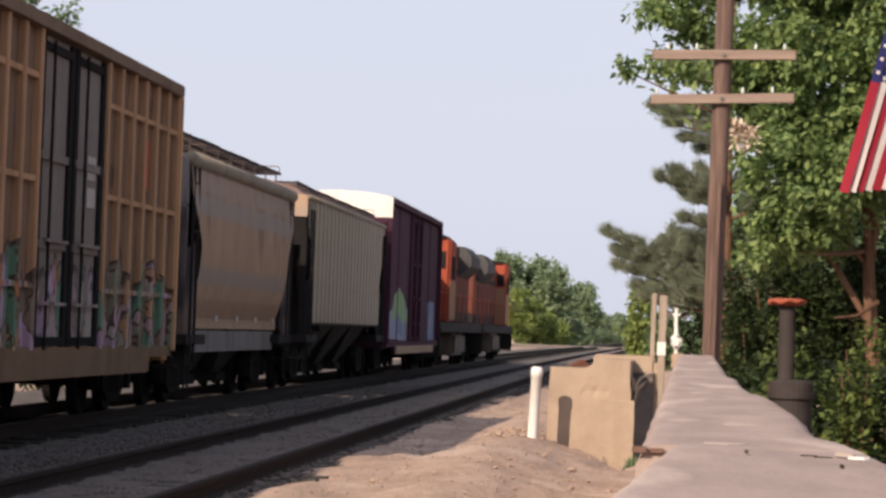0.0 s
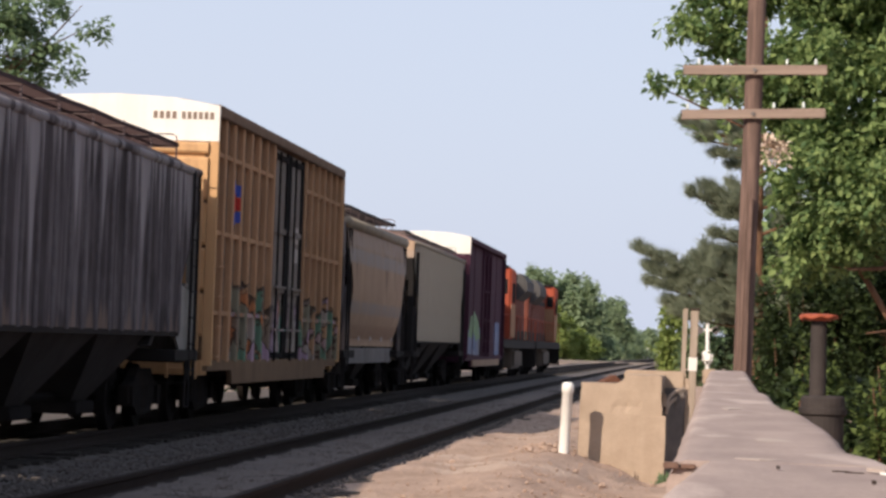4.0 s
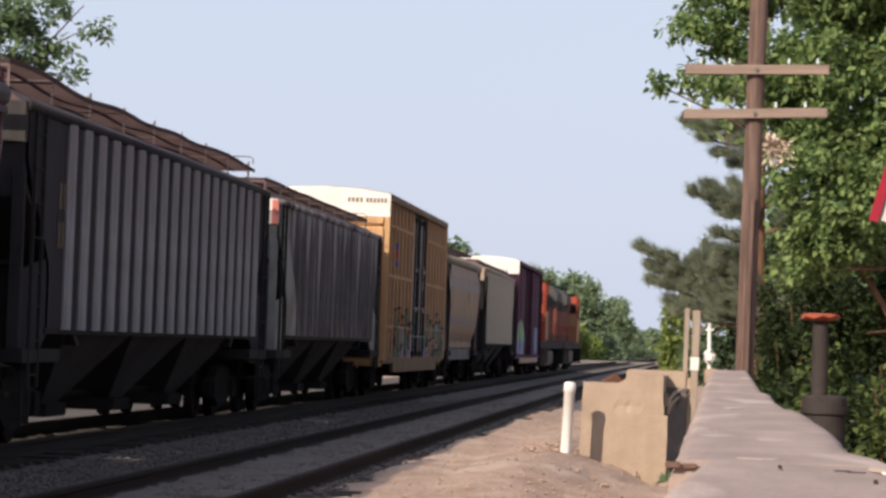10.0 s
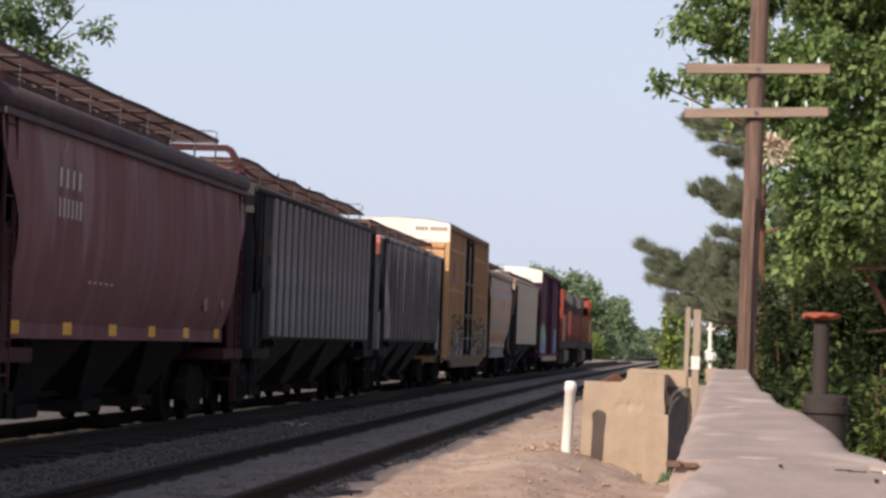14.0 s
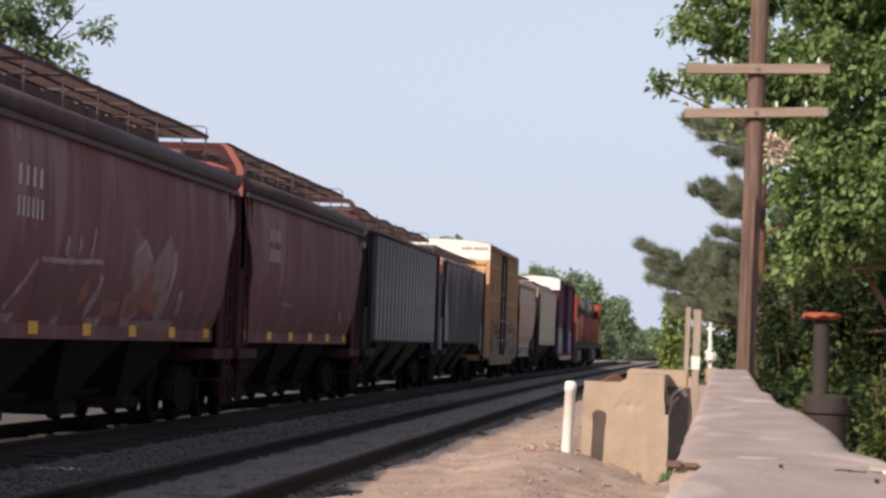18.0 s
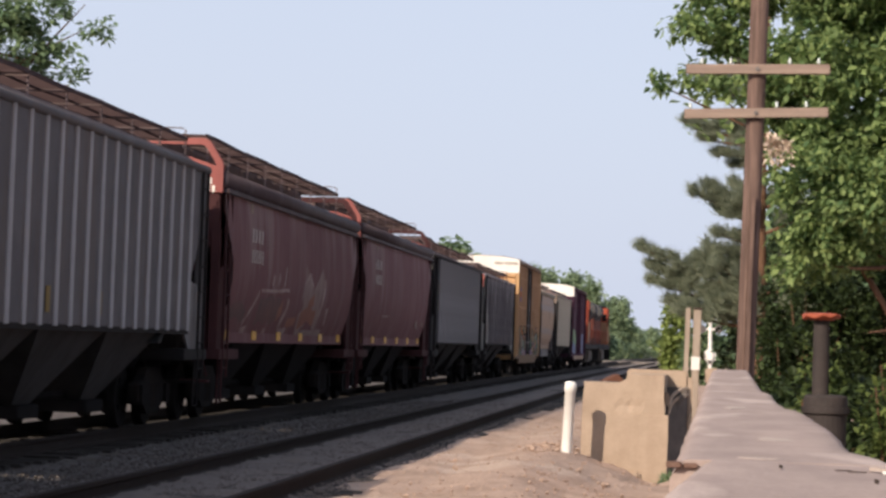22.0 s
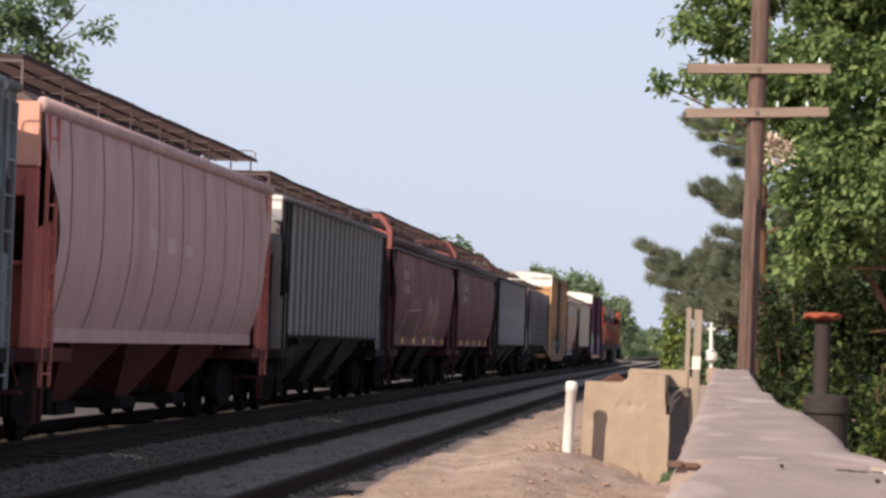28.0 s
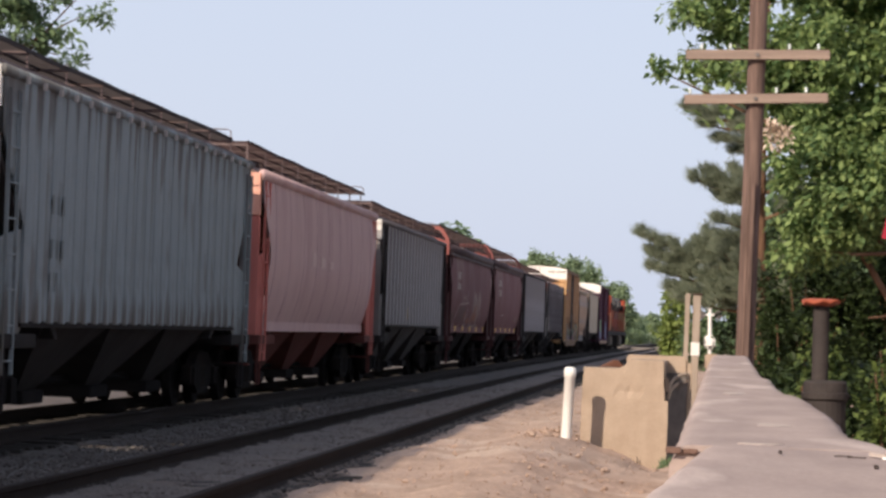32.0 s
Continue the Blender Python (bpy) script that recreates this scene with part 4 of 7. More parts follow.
# dark mauve-grey with paler streaks, for the arched cars' chords
P_CHORD = surface("dark_chord_paint", (0.09, 0.068, 0.075), (0.062, 0.046, 0.052), 0.7, 0.0, 1.6, 45, 0.7, 0.05, 0.006, streak=(0.13, 0.115, 0.125), gloss=0.08)
# oxide paint darkened for car ends that stand in shade
P_ENDDARK = paint("shaded_oxide_end_paint", (0.075, 0.034, 0.036), (0.05, 0.024, 0.026), (0.035, 0.02, 0.021))
P_PINK = paint("faded_pink_paint", (0.58, 0.41, 0.405), (0.5, 0.345, 0.34), (0.38, 0.25, 0.245), streak_amount=0.4)
P_PINKEND = paint("salmon_red_paint", (0.58, 0.205, 0.175), (0.48, 0.165, 0.14), (0.31, 0.115, 0.1))
# a brighter copy of the salmon paint, sunlight on the upper plate included
P_PINKTOP = paint("sunlit_salmon_paint", (0.78, 0.42, 0.33), (0.68, 0.35, 0.27), (0.5, 0.24, 0.18))
P_WHITE = paint("white_end_paint", (0.8, 0.78, 0.745), (0.7, 0.67, 0.63), (0.52, 0.46, 0.39), 0.5, streak_amount=0.3)
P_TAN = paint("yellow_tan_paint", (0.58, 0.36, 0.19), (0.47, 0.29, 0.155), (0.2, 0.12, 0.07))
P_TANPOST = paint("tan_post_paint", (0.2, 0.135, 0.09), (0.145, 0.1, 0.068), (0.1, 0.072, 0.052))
P_DOOR = paint("grey_door_paint", (0.27, 0.24, 0.22), (0.18, 0.16, 0.15), (0.13, 0.11, 0.1))
P_MAROON = paint("dark_maroon_paint", (0.07, 0.03, 0.05), (0.05, 0.023, 0.038), (0.1, 0.047, 0.062))
P_ORANGE = paint("loco_orange_paint", (0.36, 0.085, 0.05), (0.26, 0.062, 0.04), (0.15, 0.06, 0.045))
P_RADIATOR = paint("dull_grey_radiator", (0.1, 0.098, 0.1), (0.07, 0.068, 0.07), (0.03, 0.028, 0.028))
P_LOCODARK = paint("loco_dark_paint", (0.03, 0.029, 0.03), (0.04, 0.037, 0.037), (0.045, 0.04, 0.038))
P_LETTER = surface("letter_white", (0.46, 0.42, 0.4), None, 0.7, 0, 8, 60, 0.5, 0)
P_LETTERDK = surface("letter_dark", (0.12, 0.09, 0.07), None, 0.7, 0, 8, 60, 0.5, 0)
P_LETTERMID = surface("letter_worn_brown", (0.26, 0.2, 0.165), None, 0.7, 0, 8, 60, 0.6, 0)
P_YELLOW = surface("yellow_reflector", (0.7, 0.38, 0.05), None, 0.4, 0, 8, 60, 0.3, 0)
TAGS = [(0.35, 0.26, 0.37), (0.2, 0.17, 0.14), (0.45, 0.18, 0.08), (0.36, 0.33, 0.31), (0.1, 0.24, 0.18), (0.38, 0.27, 0.29), (0.2, 0.21, 0.165), (0.4, 0.3, 0.42)]
# panels less than half as bright as the posts: grime plus painted shade
P_TANSPRAY = spray_material("shaded_tan_sprayed_paint", (0.205, 0.14, 0.102), (0.15, 0.105, 0.08), 2.05, 3.1, TAGS)
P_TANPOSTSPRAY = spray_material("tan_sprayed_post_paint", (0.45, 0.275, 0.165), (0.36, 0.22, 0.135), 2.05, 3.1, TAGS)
P_DOORSPRAY = spray_material("sprayed_door_paint", (0.23, 0.205, 0.19), (0.15, 0.133, 0.125), 2.05, 4.4, TAGS, (0.13, 0.11, 0.1))
P_SPRAYPALE = surface("pale_worn_spray", (0.34, 0.27, 0.265), (0.21, 0.13, 0.13), 0.8, 0, 3.5, 30, 1.0, 0)
P_SPRAYGREY = surface("grey_worn_spray", (0.26, 0.2, 0.195), (0.19, 0.115, 0.11), 0.8, 0, 2.0, 30, 1.0, 0)
P_SPRAYDARK = surface("dark_worn_spray", (0.11, 0.075, 0.075), (0.16, 0.09, 0.088), 0.8, 0, 2.0, 30, 1.0, 0)
P_SPRAYRUST = surface("orange_worn_spray", (0.27, 0.125, 0.09), (0.2, 0.1, 0.085), 0.8, 0, 3.0, 30, 1.0, 0)


P_REDROOF = paint("rusty_board_paint", (0.082, 0.056, 0.058), (0.06, 0.041, 0.043), (0.045, 0.032, 0.032))
P_LEG = paint("worn_bracket_paint", (0.2, 0.155, 0.155), (0.14, 0.105, 0.105), (0.08, 0.06, 0.055))
P_BOARD = paint("grey_board_paint", (0.06, 0.053, 0.057), (0.043, 0.038, 0.041), (0.035, 0.028, 0.028))
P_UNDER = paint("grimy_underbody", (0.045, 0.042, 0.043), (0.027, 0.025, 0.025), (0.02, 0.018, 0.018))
# gear grime with the dark of the gaps between cars painted in
P_GEAR = paint("gear_grime_shade", (0.03, 0.028, 0.029), (0.02, 0.018, 0.019), (0.04, 0.033, 0.03))
P_UNDER2 = paint("grimy_grey_underbody", (0.07, 0.068, 0.07), (0.04, 0.038, 0.038), (0.025, 0.022, 0.021))
P_DECALBLUE = surface("decal_blue", (0.08, 0.13, 0.5), None, 0.6, 0, 6, 60, 0.4, 0)
P_DECALRED = surface("decal_red", (0.55, 0.06, 0.05), None, 0.6, 0, 6, 60, 0.4, 0)
P_YELLOWDK = surface("dull_ochre", (0.24, 0.17, 0.07), None, 0.7, 0, 6, 60, 0.6, 0)
P_BLUEDK = surface("worn_blue_grey_letter", (0.18, 0.205, 0.215), None, 0.8, 0, 6, 60, 0.7, 0)
P_SEAM = surface("rusty_seam", (0.13, 0.07, 0.065), None, 0.8, 0, 6, 60, 0.5, 0)
P_PINKPALE = surface("pale_pink_letter", (0.63, 0.48, 0.455), (0.56, 0.4, 0.39), 0.7, 0, 3, 60, 0.8, 0)
# a dark copy for recesses and low gear, their shade painted in
P_PINKDARK = paint("shaded_oxide_paint", (0.13, 0.048, 0.043), (0.08, 0.033, 0.03), (0.05, 0.026, 0.023))


P_TAGGREY = surface("spray_grey", (0.2, 0.2, 0.21), (0.13, 0.12, 0.14), 0.7, 0, 4, 40, 0.9, 0)
P_TAGBLUE = surface("spray_blue", (0.17, 0.22, 0.36), (0.12, 0.15, 0.26), 0.7, 0, 4, 40, 0.9, 0)
P_TAGGREEN = surface("spray_green", (0.24, 0.36, 0.19), (0.14, 0.24, 0.16), 0.7, 0, 4, 40, 0.9, 0)
P_TAGPALE = surface("spray_pale_blue", (0.24, 0.27, 0.38), (0.16, 0.18, 0.27), 0.7, 0, 4, 40, 0.9, 0)


STROKES = []


def spray_stroke(car, mat, pts, wide, sill, eave):
    """A ragged band of worn spray paint that lies on the curved side of a car, along points given by place and height."""
    STROKES.append(mat)
    lift = 0.004 + 0.0006 * (len(STROKES) % 9)
    rows = []
    n = 5 * (len(pts) - 1)
    for i in range(n + 1):
        f = i / n * (len(pts) - 1)
        k = min(int(f), len(pts) - 2)
        (ya, za), (yb, zb) = pts[k], pts[k + 1]
        y, z = ya + (yb - ya) * (f - k), za + (zb - za) * (f - k)
        run = math.hypot(yb - ya, zb - za)
        ny, nz = -(zb - za) / run, (yb - ya) / run
        row = []
        for j in range(5):
            d = wide * (j / 4 - 0.5) * (1 + 0.5 * noise.noise((2.6 * y, 3.1 * z, j)))
            yy, zz = y + ny * d, max(z + nz * d, sill + 0.01)
            row.append((curved_x(zz, sill, eave) + lift, yy, zz))
        rows.append(row)
    bm = bmesh.new()
    sheet(bm, rows)
    sheet(bm, [[(x - 0.002, y, z) for x, y, z in r] for r in rows])
    part("sprayed_stroke", bm, mat, car, "worn sprayed stroke")


def sprayed_tag(car, pts, mat, lift):
    """A flat sprayed figure on the side of a car, with a wavering outline round the given corners."""
    out = []
    for (ya, za), (yb, zb) in zip(pts, pts[1:] + pts[:1]):
        for k in range(4):
            y, z = ya + (yb - ya) * k / 4, za + (zb - za) * k / 4
            out.append((y + 0.22 * noise.noise((y, z * 2, lift * 900)), z + 0.08 * noise.noise((y, z * 2, 5 + lift * 900))))
    bm = bmesh.new()
    prism(bm, out, SIDE - 0.1, SIDE - 0.096 + lift, "x")
    part("sprayed_letter", bm, mat, car, "worn sprayed letter")


drips(P_BLUE, (0.13, 0.12, 0.115), 3.9, 1.5, 0.75)
drips(P_BLUE, (0.12, 0.1, 0.085), 1.3, -0.9, 0.7, 3.0)
drips(P_GREY_A, (0.34, 0.32, 0.335), 3.7, 1.9, 0.7, 1.0)
drips(P_GREY_AR, (0.4, 0.375, 0.39), 3.7, 1.9, 0.75, 1.0)
drips(P_GREY_A, (0.22, 0.16, 0.13), 1.4, -0.7, 0.6, 4.0)
drips(P_GREY_CR, (0.2, 0.15, 0.125), 3.76, 2.2, 0.6, 6.0)
drips(P_GREY_BR, (0.13, 0.115, 0.11), 3.75, 2.0, 0.45, 8.0)
drips(P_TANGREY, (0.2, 0.16, 0.13), 3.95, 2.0, 0.6, 9.0)
drips(P_BROWN, (0.29, 0.22, 0.22), 3.6, 2.6, 0.45, 11.0, 1.2)
drips(P_PINK, (0.42, 0.28, 0.27), 3.7, 2.2, 0.4, 12.0, 1.2)
drips(P_RUST, (0.16, 0.11, 0.085), 3.7, 1.6, 0.55, 13.0, 1.5)
drips(P_DOOR, (0.09, 0.08, 0.075), 4.7, 2.5, 0.6, 14.0)


P_TANK = paint("dusty_tank_paint", (0.15, 0.125, 0.105), (0.1, 0.083, 0.072), (0.06, 0.05, 0.045))
# the orange muted and darkened, since the hoods' sides lie in shade
P_HOOD = paint("shaded_hood_paint", (0.17, 0.06, 0.045), (0.12, 0.05, 0.042), (0.07, 0.05, 0.045))
P_CABDUST = paint("dusty_cab_paint", (0.33, 0.2, 0.12), (0.26, 0.155, 0.1), (0.3, 0.11, 0.06))


def build_locomotive(near, far, label, reversed_way=False):
    car, length = car_thing("locomotive", near, far, label)
    H = length / 2
    part("frame", bbox(-1.5, 1.5, -H, H, 1.25, 1.62, 0.03), P_LOCODARK, car)
    hood = part("long_hood", bbox(-1.0, 1.0, -H + 1.3, H - 6.2, 2.0, 4.15, 0.06), P_HOOD, car)
    part("hood_base", bbox(-1.03, 1.03, -H + 1.3, H - 6.2, 1.62, 2.05, 0.02), P_LOCODARK, car)
    bm = bmesh.new()
    prism(bm, [(-1.03, 3.45), (-0.9, 4.3), (0.9, 4.3), (1.03, 3.45)], -H + 1.6, H - 6.4, "y")
    part("hood_roof", bm, P_LOCODARK, car)
    bm = bmesh.new()
    prism(bm, [(-1.05, 3.4), (-1.48, 3.8), (-1.48, 4.2), (-1.2, 4.55), (1.2, 4.55), (1.48, 4.2), (1.48, 3.8), (1.05, 3.4)], -H + 2.2, -H + 7.4, "y")
    rad = part("radiator", bm, P_RADIATOR, car)
    for i in range(3):
        b2 = bmesh.new()
        tube(b2, (0, -H + 4.2 + i * 1.2, 4.55), (0, -H + 4.2 + i * 1.2, 4.66), 0.5, n=16)
        part("fan", b2, M_BLACK, rad)
    part("dynamic_brake", bbox(-1.15, 1.15, -H + 9.0, -H + 12.0, 4.1, 4.5, 0.08), P_LOCODARK, car)
    for i in range(14):
        y = -H + 3.2 + i * 0.78
        for s in (-1, 1):
            part("hood_door", bbox(min(s * 1.0, s * 1.025), max(s * 1.0, s * 1.025), y, y + 0.68, 1.8, 3.3), P_HOOD, hood)
    cab = part("cab", bbox(-1.5, 1.5, H - 6.2, H - 3.4, 1.62, 4.5, 0.08), P_ORANGE, car)
    for s in (-1, 1):
        part("cab_window", bbox(min(s * 1.49, s * 1.515), max(s * 1.49, s * 1.515), H - 5.7, H - 4.0, 3.1, 3.9), M_BLACK, cab)
    for s in (-1, 1):
        part("dusty_panel", bbox(min(s * 1.49, s * 1.506), max(s * 1.49, s * 1.506), H - 6.14, H - 3.46, 1.7, 3.05), P_CABDUST, cab, "dusty tan lower cab panel")
    part("rear_dust", bbox(-1.46, 1.46, H - 6.22, H - 6.2, 1.66, 3.35, 0.004), P_CABDUST, cab, "dusty tan rear wall")
    for s in (-1, 1):
        part("rear_cab_window", bbox(min(s * 1.08, s * 1.4), max(s * 1.08, s * 1.4), H - 6.225, H - 6.2, 3.45, 4.0, 0.004), M_BLACK, cab)
    part("cab_roof", bbox(-1.3, 1.3, H - 6.3, H - 3.3, 4.5, 4.62, 0.05), P_LOCODARK, cab)
    part("rear_window", bbox(-1.35, 1.35, H - 3.41, H - 3.385, 3.45, 4.05, 0.005), M_BLACK, cab, "dark windscreen")
    part("nose", bbox(-1.15, 1.15, H - 3.4, H - 1.2, 1.62, 3.3, 0.12), P_ORANGE, car)
    part("fuel_tank", bbox(-1.4, 1.4, -2.6, 2.6, 0.4, 1.25, 0.12), P_TANK, car)
    for s in (-1, 1):
        bm = bmesh.new()
        n = 9
        for i in range(n):
            y = -H + 0.2 + (length - 0.4) * i / (n - 1)
            tube(bm, (s * 1.45, y, 1.6), (s * 1.45, y, 2.6), 0.02, n=5)
        tube(bm, (s * 1.45, -H + 0.2, 2.6), (s * 1.45, H - 0.2, 2.6), 0.02, n=5)
        part("handrail", bm, P_ORANGE, car)
    for s in (-1, 1):
        bm = bmesh.new()
        for k in range(4):
            z = 0.4 + 0.3 * k
            for x in (-1.25, 1.25):
                box(bm, x - 0.3, x + 0.3, s * (H - 0.25) - 0.15, s * (H - 0.25) + 0.15, z, z + 0.04)
        box(bm, -1.5, 1.5, min(s * (H - 0.06), s * H), max(s * (H - 0.06), s * H), 0.45, 1.62)
        part("end_steps", bm, P_LOCODARK, car)
    if reversed_way:
        turn = Matrix.Rotation(math.pi, 4, "Z")
        for ob in list(car.children_recursive):
            ob.data.transform(turn)
    trucks(car, (-H + 4.0, H - 4.0), (-1.95, 0.0, 1.95))
    couplers(car, H)
    return car


# front of the train first
build_locomotive(88.6, 110.0, "orange and black diesel locomotive leading the train")
build_locomotive(66.7, 88.0, "orange and black diesel locomotive with its cab towards the cars", True)
car, H = boxcar("maroon_boxcar", 48.4, 65.4, "dark maroon boxcar with white upper end and blue sprayed paint", P_MAROON, P_MAROON, P_MAROON, P_WHITE, P_MAROON, P_WHITE, 6.8, 10.2, 5, post_d=0.02, stile_m=P_MAROON)
for mat, lift, pts in ((P_TAGPALE, 0.0, [(-7.2, 1.05), (-7.2, 1.75), (-5.6, 2.05), (-2.2, 1.95), (0.0, 1.6), (0.3, 1.0)]), (P_TAGGREEN, 0.002, [(-6.8, 1.65), (-5.9, 2.25), (-4.6, 2.5), (-3.0, 2.2), (-1.6, 1.6), (-4.0, 1.45)]),
                       (P_TAGBLUE, 0.003, [(-5.4, 1.2), (-4.8, 1.8), (-3.6, 1.5), (-3.2, 1.1)]), (P_TAGGREY, 0.001, [(-2.4, 1.0), (-2.6, 1.5), (-0.8, 1.6), (0.2, 1.05)]),
                       (P_TAGBLUE, 0.0, [(4.9, 1.0), (4.9, 2.2), (7.4, 2.25), (7.6, 1.0)]), (P_TAGPALE, 0.002, [(5.4, 1.1), (5.6, 1.8), (6.6, 1.9), (6.9, 1.2)])):
    sprayed_tag(car, pts, mat, lift)
for s in (1, -1):
    part("sill_plate", bbox(min(s * (SIDE - 0.03), s * (SIDE + 0.01)), max(s * (SIDE - 0.03), s * (SIDE + 0.01)), -H + 2.6, H - 2.0, 0.62, 0.84, 0.01), P_RUST, car, "dusty tan sill plate")
# black end and plates paint the shade cast by the neighbouring car
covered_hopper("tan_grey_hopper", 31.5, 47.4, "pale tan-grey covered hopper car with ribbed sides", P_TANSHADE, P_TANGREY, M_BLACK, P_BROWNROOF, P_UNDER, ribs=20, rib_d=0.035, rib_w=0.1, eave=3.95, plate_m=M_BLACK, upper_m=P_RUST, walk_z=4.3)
car, H = covered_hopper("rusty_hopper", 16.8, 28.9, "faded rusty covered hopper car with smooth curved sides", banded(P_RUST, [(3.4, 3.8, (0.36, 0.29, 0.25)), (3.04, 3.36, (0.31, 0.28, 0.265)), (1.95, 2.22, (0.3, 0.255, 0.23)), (1.35, 1.7, (0.31, 0.21, 0.155))]), P_RUST, P_GREY_A, P_BROWNROOF, P_UNDER, smooth=True, eave=3.78, sill=1.35, chord=0.12, chord_m=P_TANSHADE, bays=2, inset=0.9, walk_z=4.33)
patch(car, P_GREY_C, SIDE - 0.2, -H + 1.4, H - 1.4, 0.85, 1.2, "lower_sill_plate", "grey lower sill plate")
for q in range(5):
    patch(car, P_LETTER, curved_x(1.35, 1.35, 3.78) + 0.036, -H + 1.4 + q * (2 * H - 2.9) / 4, -H + 1.7 + q * (2 * H - 2.9) / 4, 1.36, 1.46, "reflector")
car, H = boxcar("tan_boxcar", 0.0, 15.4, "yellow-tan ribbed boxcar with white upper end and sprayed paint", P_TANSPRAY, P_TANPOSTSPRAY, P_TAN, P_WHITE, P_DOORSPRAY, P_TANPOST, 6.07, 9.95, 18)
end_bars(car, P_LETTERMID, -H - 0.036, 0.56, 4.63, 0.39, 0.11, 4)
end_bars(car, P_LETTERMID, -H - 0.036, 1.0, 4.63, 0.52, 0.11, 6)
for mat, lo, hi, pts in ((P_DECALBLUE, 3.6, 3.78, [(-5.42, 3.96), (-5.4, 3.8), (-5.3, 3.66), (-5.17, 3.6), (-5.17, 3.78), (-5.28, 3.8)]),
                         (P_DECALRED, 3.38, 3.58, [(-5.5, 3.9), (-5.42, 3.78), (-5.32, 3.64), (-5.17, 3.57), (-5.17, 3.39), (-5.32, 3.34), (-5.5, 3.2), (-5.42, 3.4), (-5.4, 3.58)]),
                         (P_DECALBLUE, 3.18, 3.36, [(-5.17, 3.36), (-5.17, 3.18), (-5.34, 3.12), (-5.5, 2.96), (-5.46, 3.16), (-5.32, 3.31)])):
    bm = bmesh.new()
    prism(bm, pts, SIDE - 0.1, SIDE - 0.093, "x")
    box(bm, SIDE - 0.09, SIDE - 0.022, -5.163, -5.157, lo, hi)
    part("decal", bm, mat, car, "faded painted emblem")
for y, z, w, h in ((5.35, 4.3, 0.42, 0.16), (5.35, 4.12, 0.38, 0.1), (2.98, 3.1, 0.3, 0.3), (5.3, 3.05, 0.3, 0.12), (5.3, 2.86, 0.3, 0.12), (6.15, 2.95, 0.34, 0.22), (-6.62, 3.5, 0.14, 0.18), (-6.64, 3.3, 0.14, 0.14)):
    patch(car, P_LETTERDK, SIDE - 0.097, y, y + w, z, z + h, "stencil", "dark worn stencil")
for k in range(4):
    bm = bmesh.new()
    z = 1.04 + 0.46 * k
    path_tube(bm, [(SIDE - 0.06, -H + 0.3, z), (SIDE + 0.05, -H + 0.3, z), (SIDE + 0.05, -H + 0.8, z), (SIDE - 0.06, -H + 0.8, z)], [0.016] * 4, 5)
    part("side_rung", bm, P_TANPOSTSPRAY, car)
patch(car, P_DECALRED, SIDE - 0.095, H - 2.35, H - 2.1, 3.2, 3.9, "decal")
patch(car, P_LETTER, SIDE - 0.075, 1.35, 1.85, 3.1, 3.4, "data_panel")
patch(car, P_LETTER, SIDE - 0.075, 1.35, 1.85, 2.75, 3.0, "data_panel")
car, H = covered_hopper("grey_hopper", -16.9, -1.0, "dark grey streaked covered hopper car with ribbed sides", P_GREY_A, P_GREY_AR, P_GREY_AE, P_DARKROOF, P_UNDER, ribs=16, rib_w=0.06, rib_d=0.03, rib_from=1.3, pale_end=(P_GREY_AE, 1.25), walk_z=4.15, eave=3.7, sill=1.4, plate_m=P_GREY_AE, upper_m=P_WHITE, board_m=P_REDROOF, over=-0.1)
end_bars(car, P_LETTERDK, -H - 0.062, 0.5, 3.53, 0.5, 0.12, 3)
end_bars(car, P_LETTERDK, -H - 0.062, 0.5, 3.37, 0.7, 0.1, 5)
part("end_flange", bbox(SIDE - 0.2, SIDE - 0.085, -H - 0.07, -H - 0.055, 3.35, 3.78), P_PINKEND, car, "orange-red flange")
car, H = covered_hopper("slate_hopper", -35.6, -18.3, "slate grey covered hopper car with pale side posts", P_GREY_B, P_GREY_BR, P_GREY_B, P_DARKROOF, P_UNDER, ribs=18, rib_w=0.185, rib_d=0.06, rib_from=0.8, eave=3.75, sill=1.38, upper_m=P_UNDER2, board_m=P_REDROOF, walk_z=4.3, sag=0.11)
bars(car, P_LETTERDK, SIDE - 0.062, -H + 1.55, 2.75, 0.9, 0.3, 4)
bars(car, P_LETTERDK, SIDE - 0.062, -H + 1.55, 2.3, 0.9, 0.3, 5)
# black bays and dark ends: the shade of the gaps is in the paints
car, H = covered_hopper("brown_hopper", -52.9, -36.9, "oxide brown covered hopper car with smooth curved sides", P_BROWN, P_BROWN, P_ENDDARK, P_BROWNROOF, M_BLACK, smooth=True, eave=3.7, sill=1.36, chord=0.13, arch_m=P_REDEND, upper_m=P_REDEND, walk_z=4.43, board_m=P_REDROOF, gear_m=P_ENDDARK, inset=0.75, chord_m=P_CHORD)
for z, n in ((2.98, 4), (2.64, 6)):
    bars(car, P_LETTER, curved_x(z, 1.36, 3.7) + 0.004, -H + 2.6, z, 1.3, 0.22, n, 0.6)
bars(car, P_LETTER, curved_x(1.92, 1.36, 3.7) + 0.003, -H + 4.6, 1.92, 1.6, 0.05, 5, 0.6)
patch(car, P_LETTERMID, curved_x(3.46, 1.36, 3.7), -H + 2.9, -H + 3.1, 3.4, 3.52, "data_panel")
patch(car, P_LETTERMID, curved_x(1.85, 1.36, 3.7) + 0.002, H - 3.3, H - 3.0, 1.7, 2.0, "data_panel")
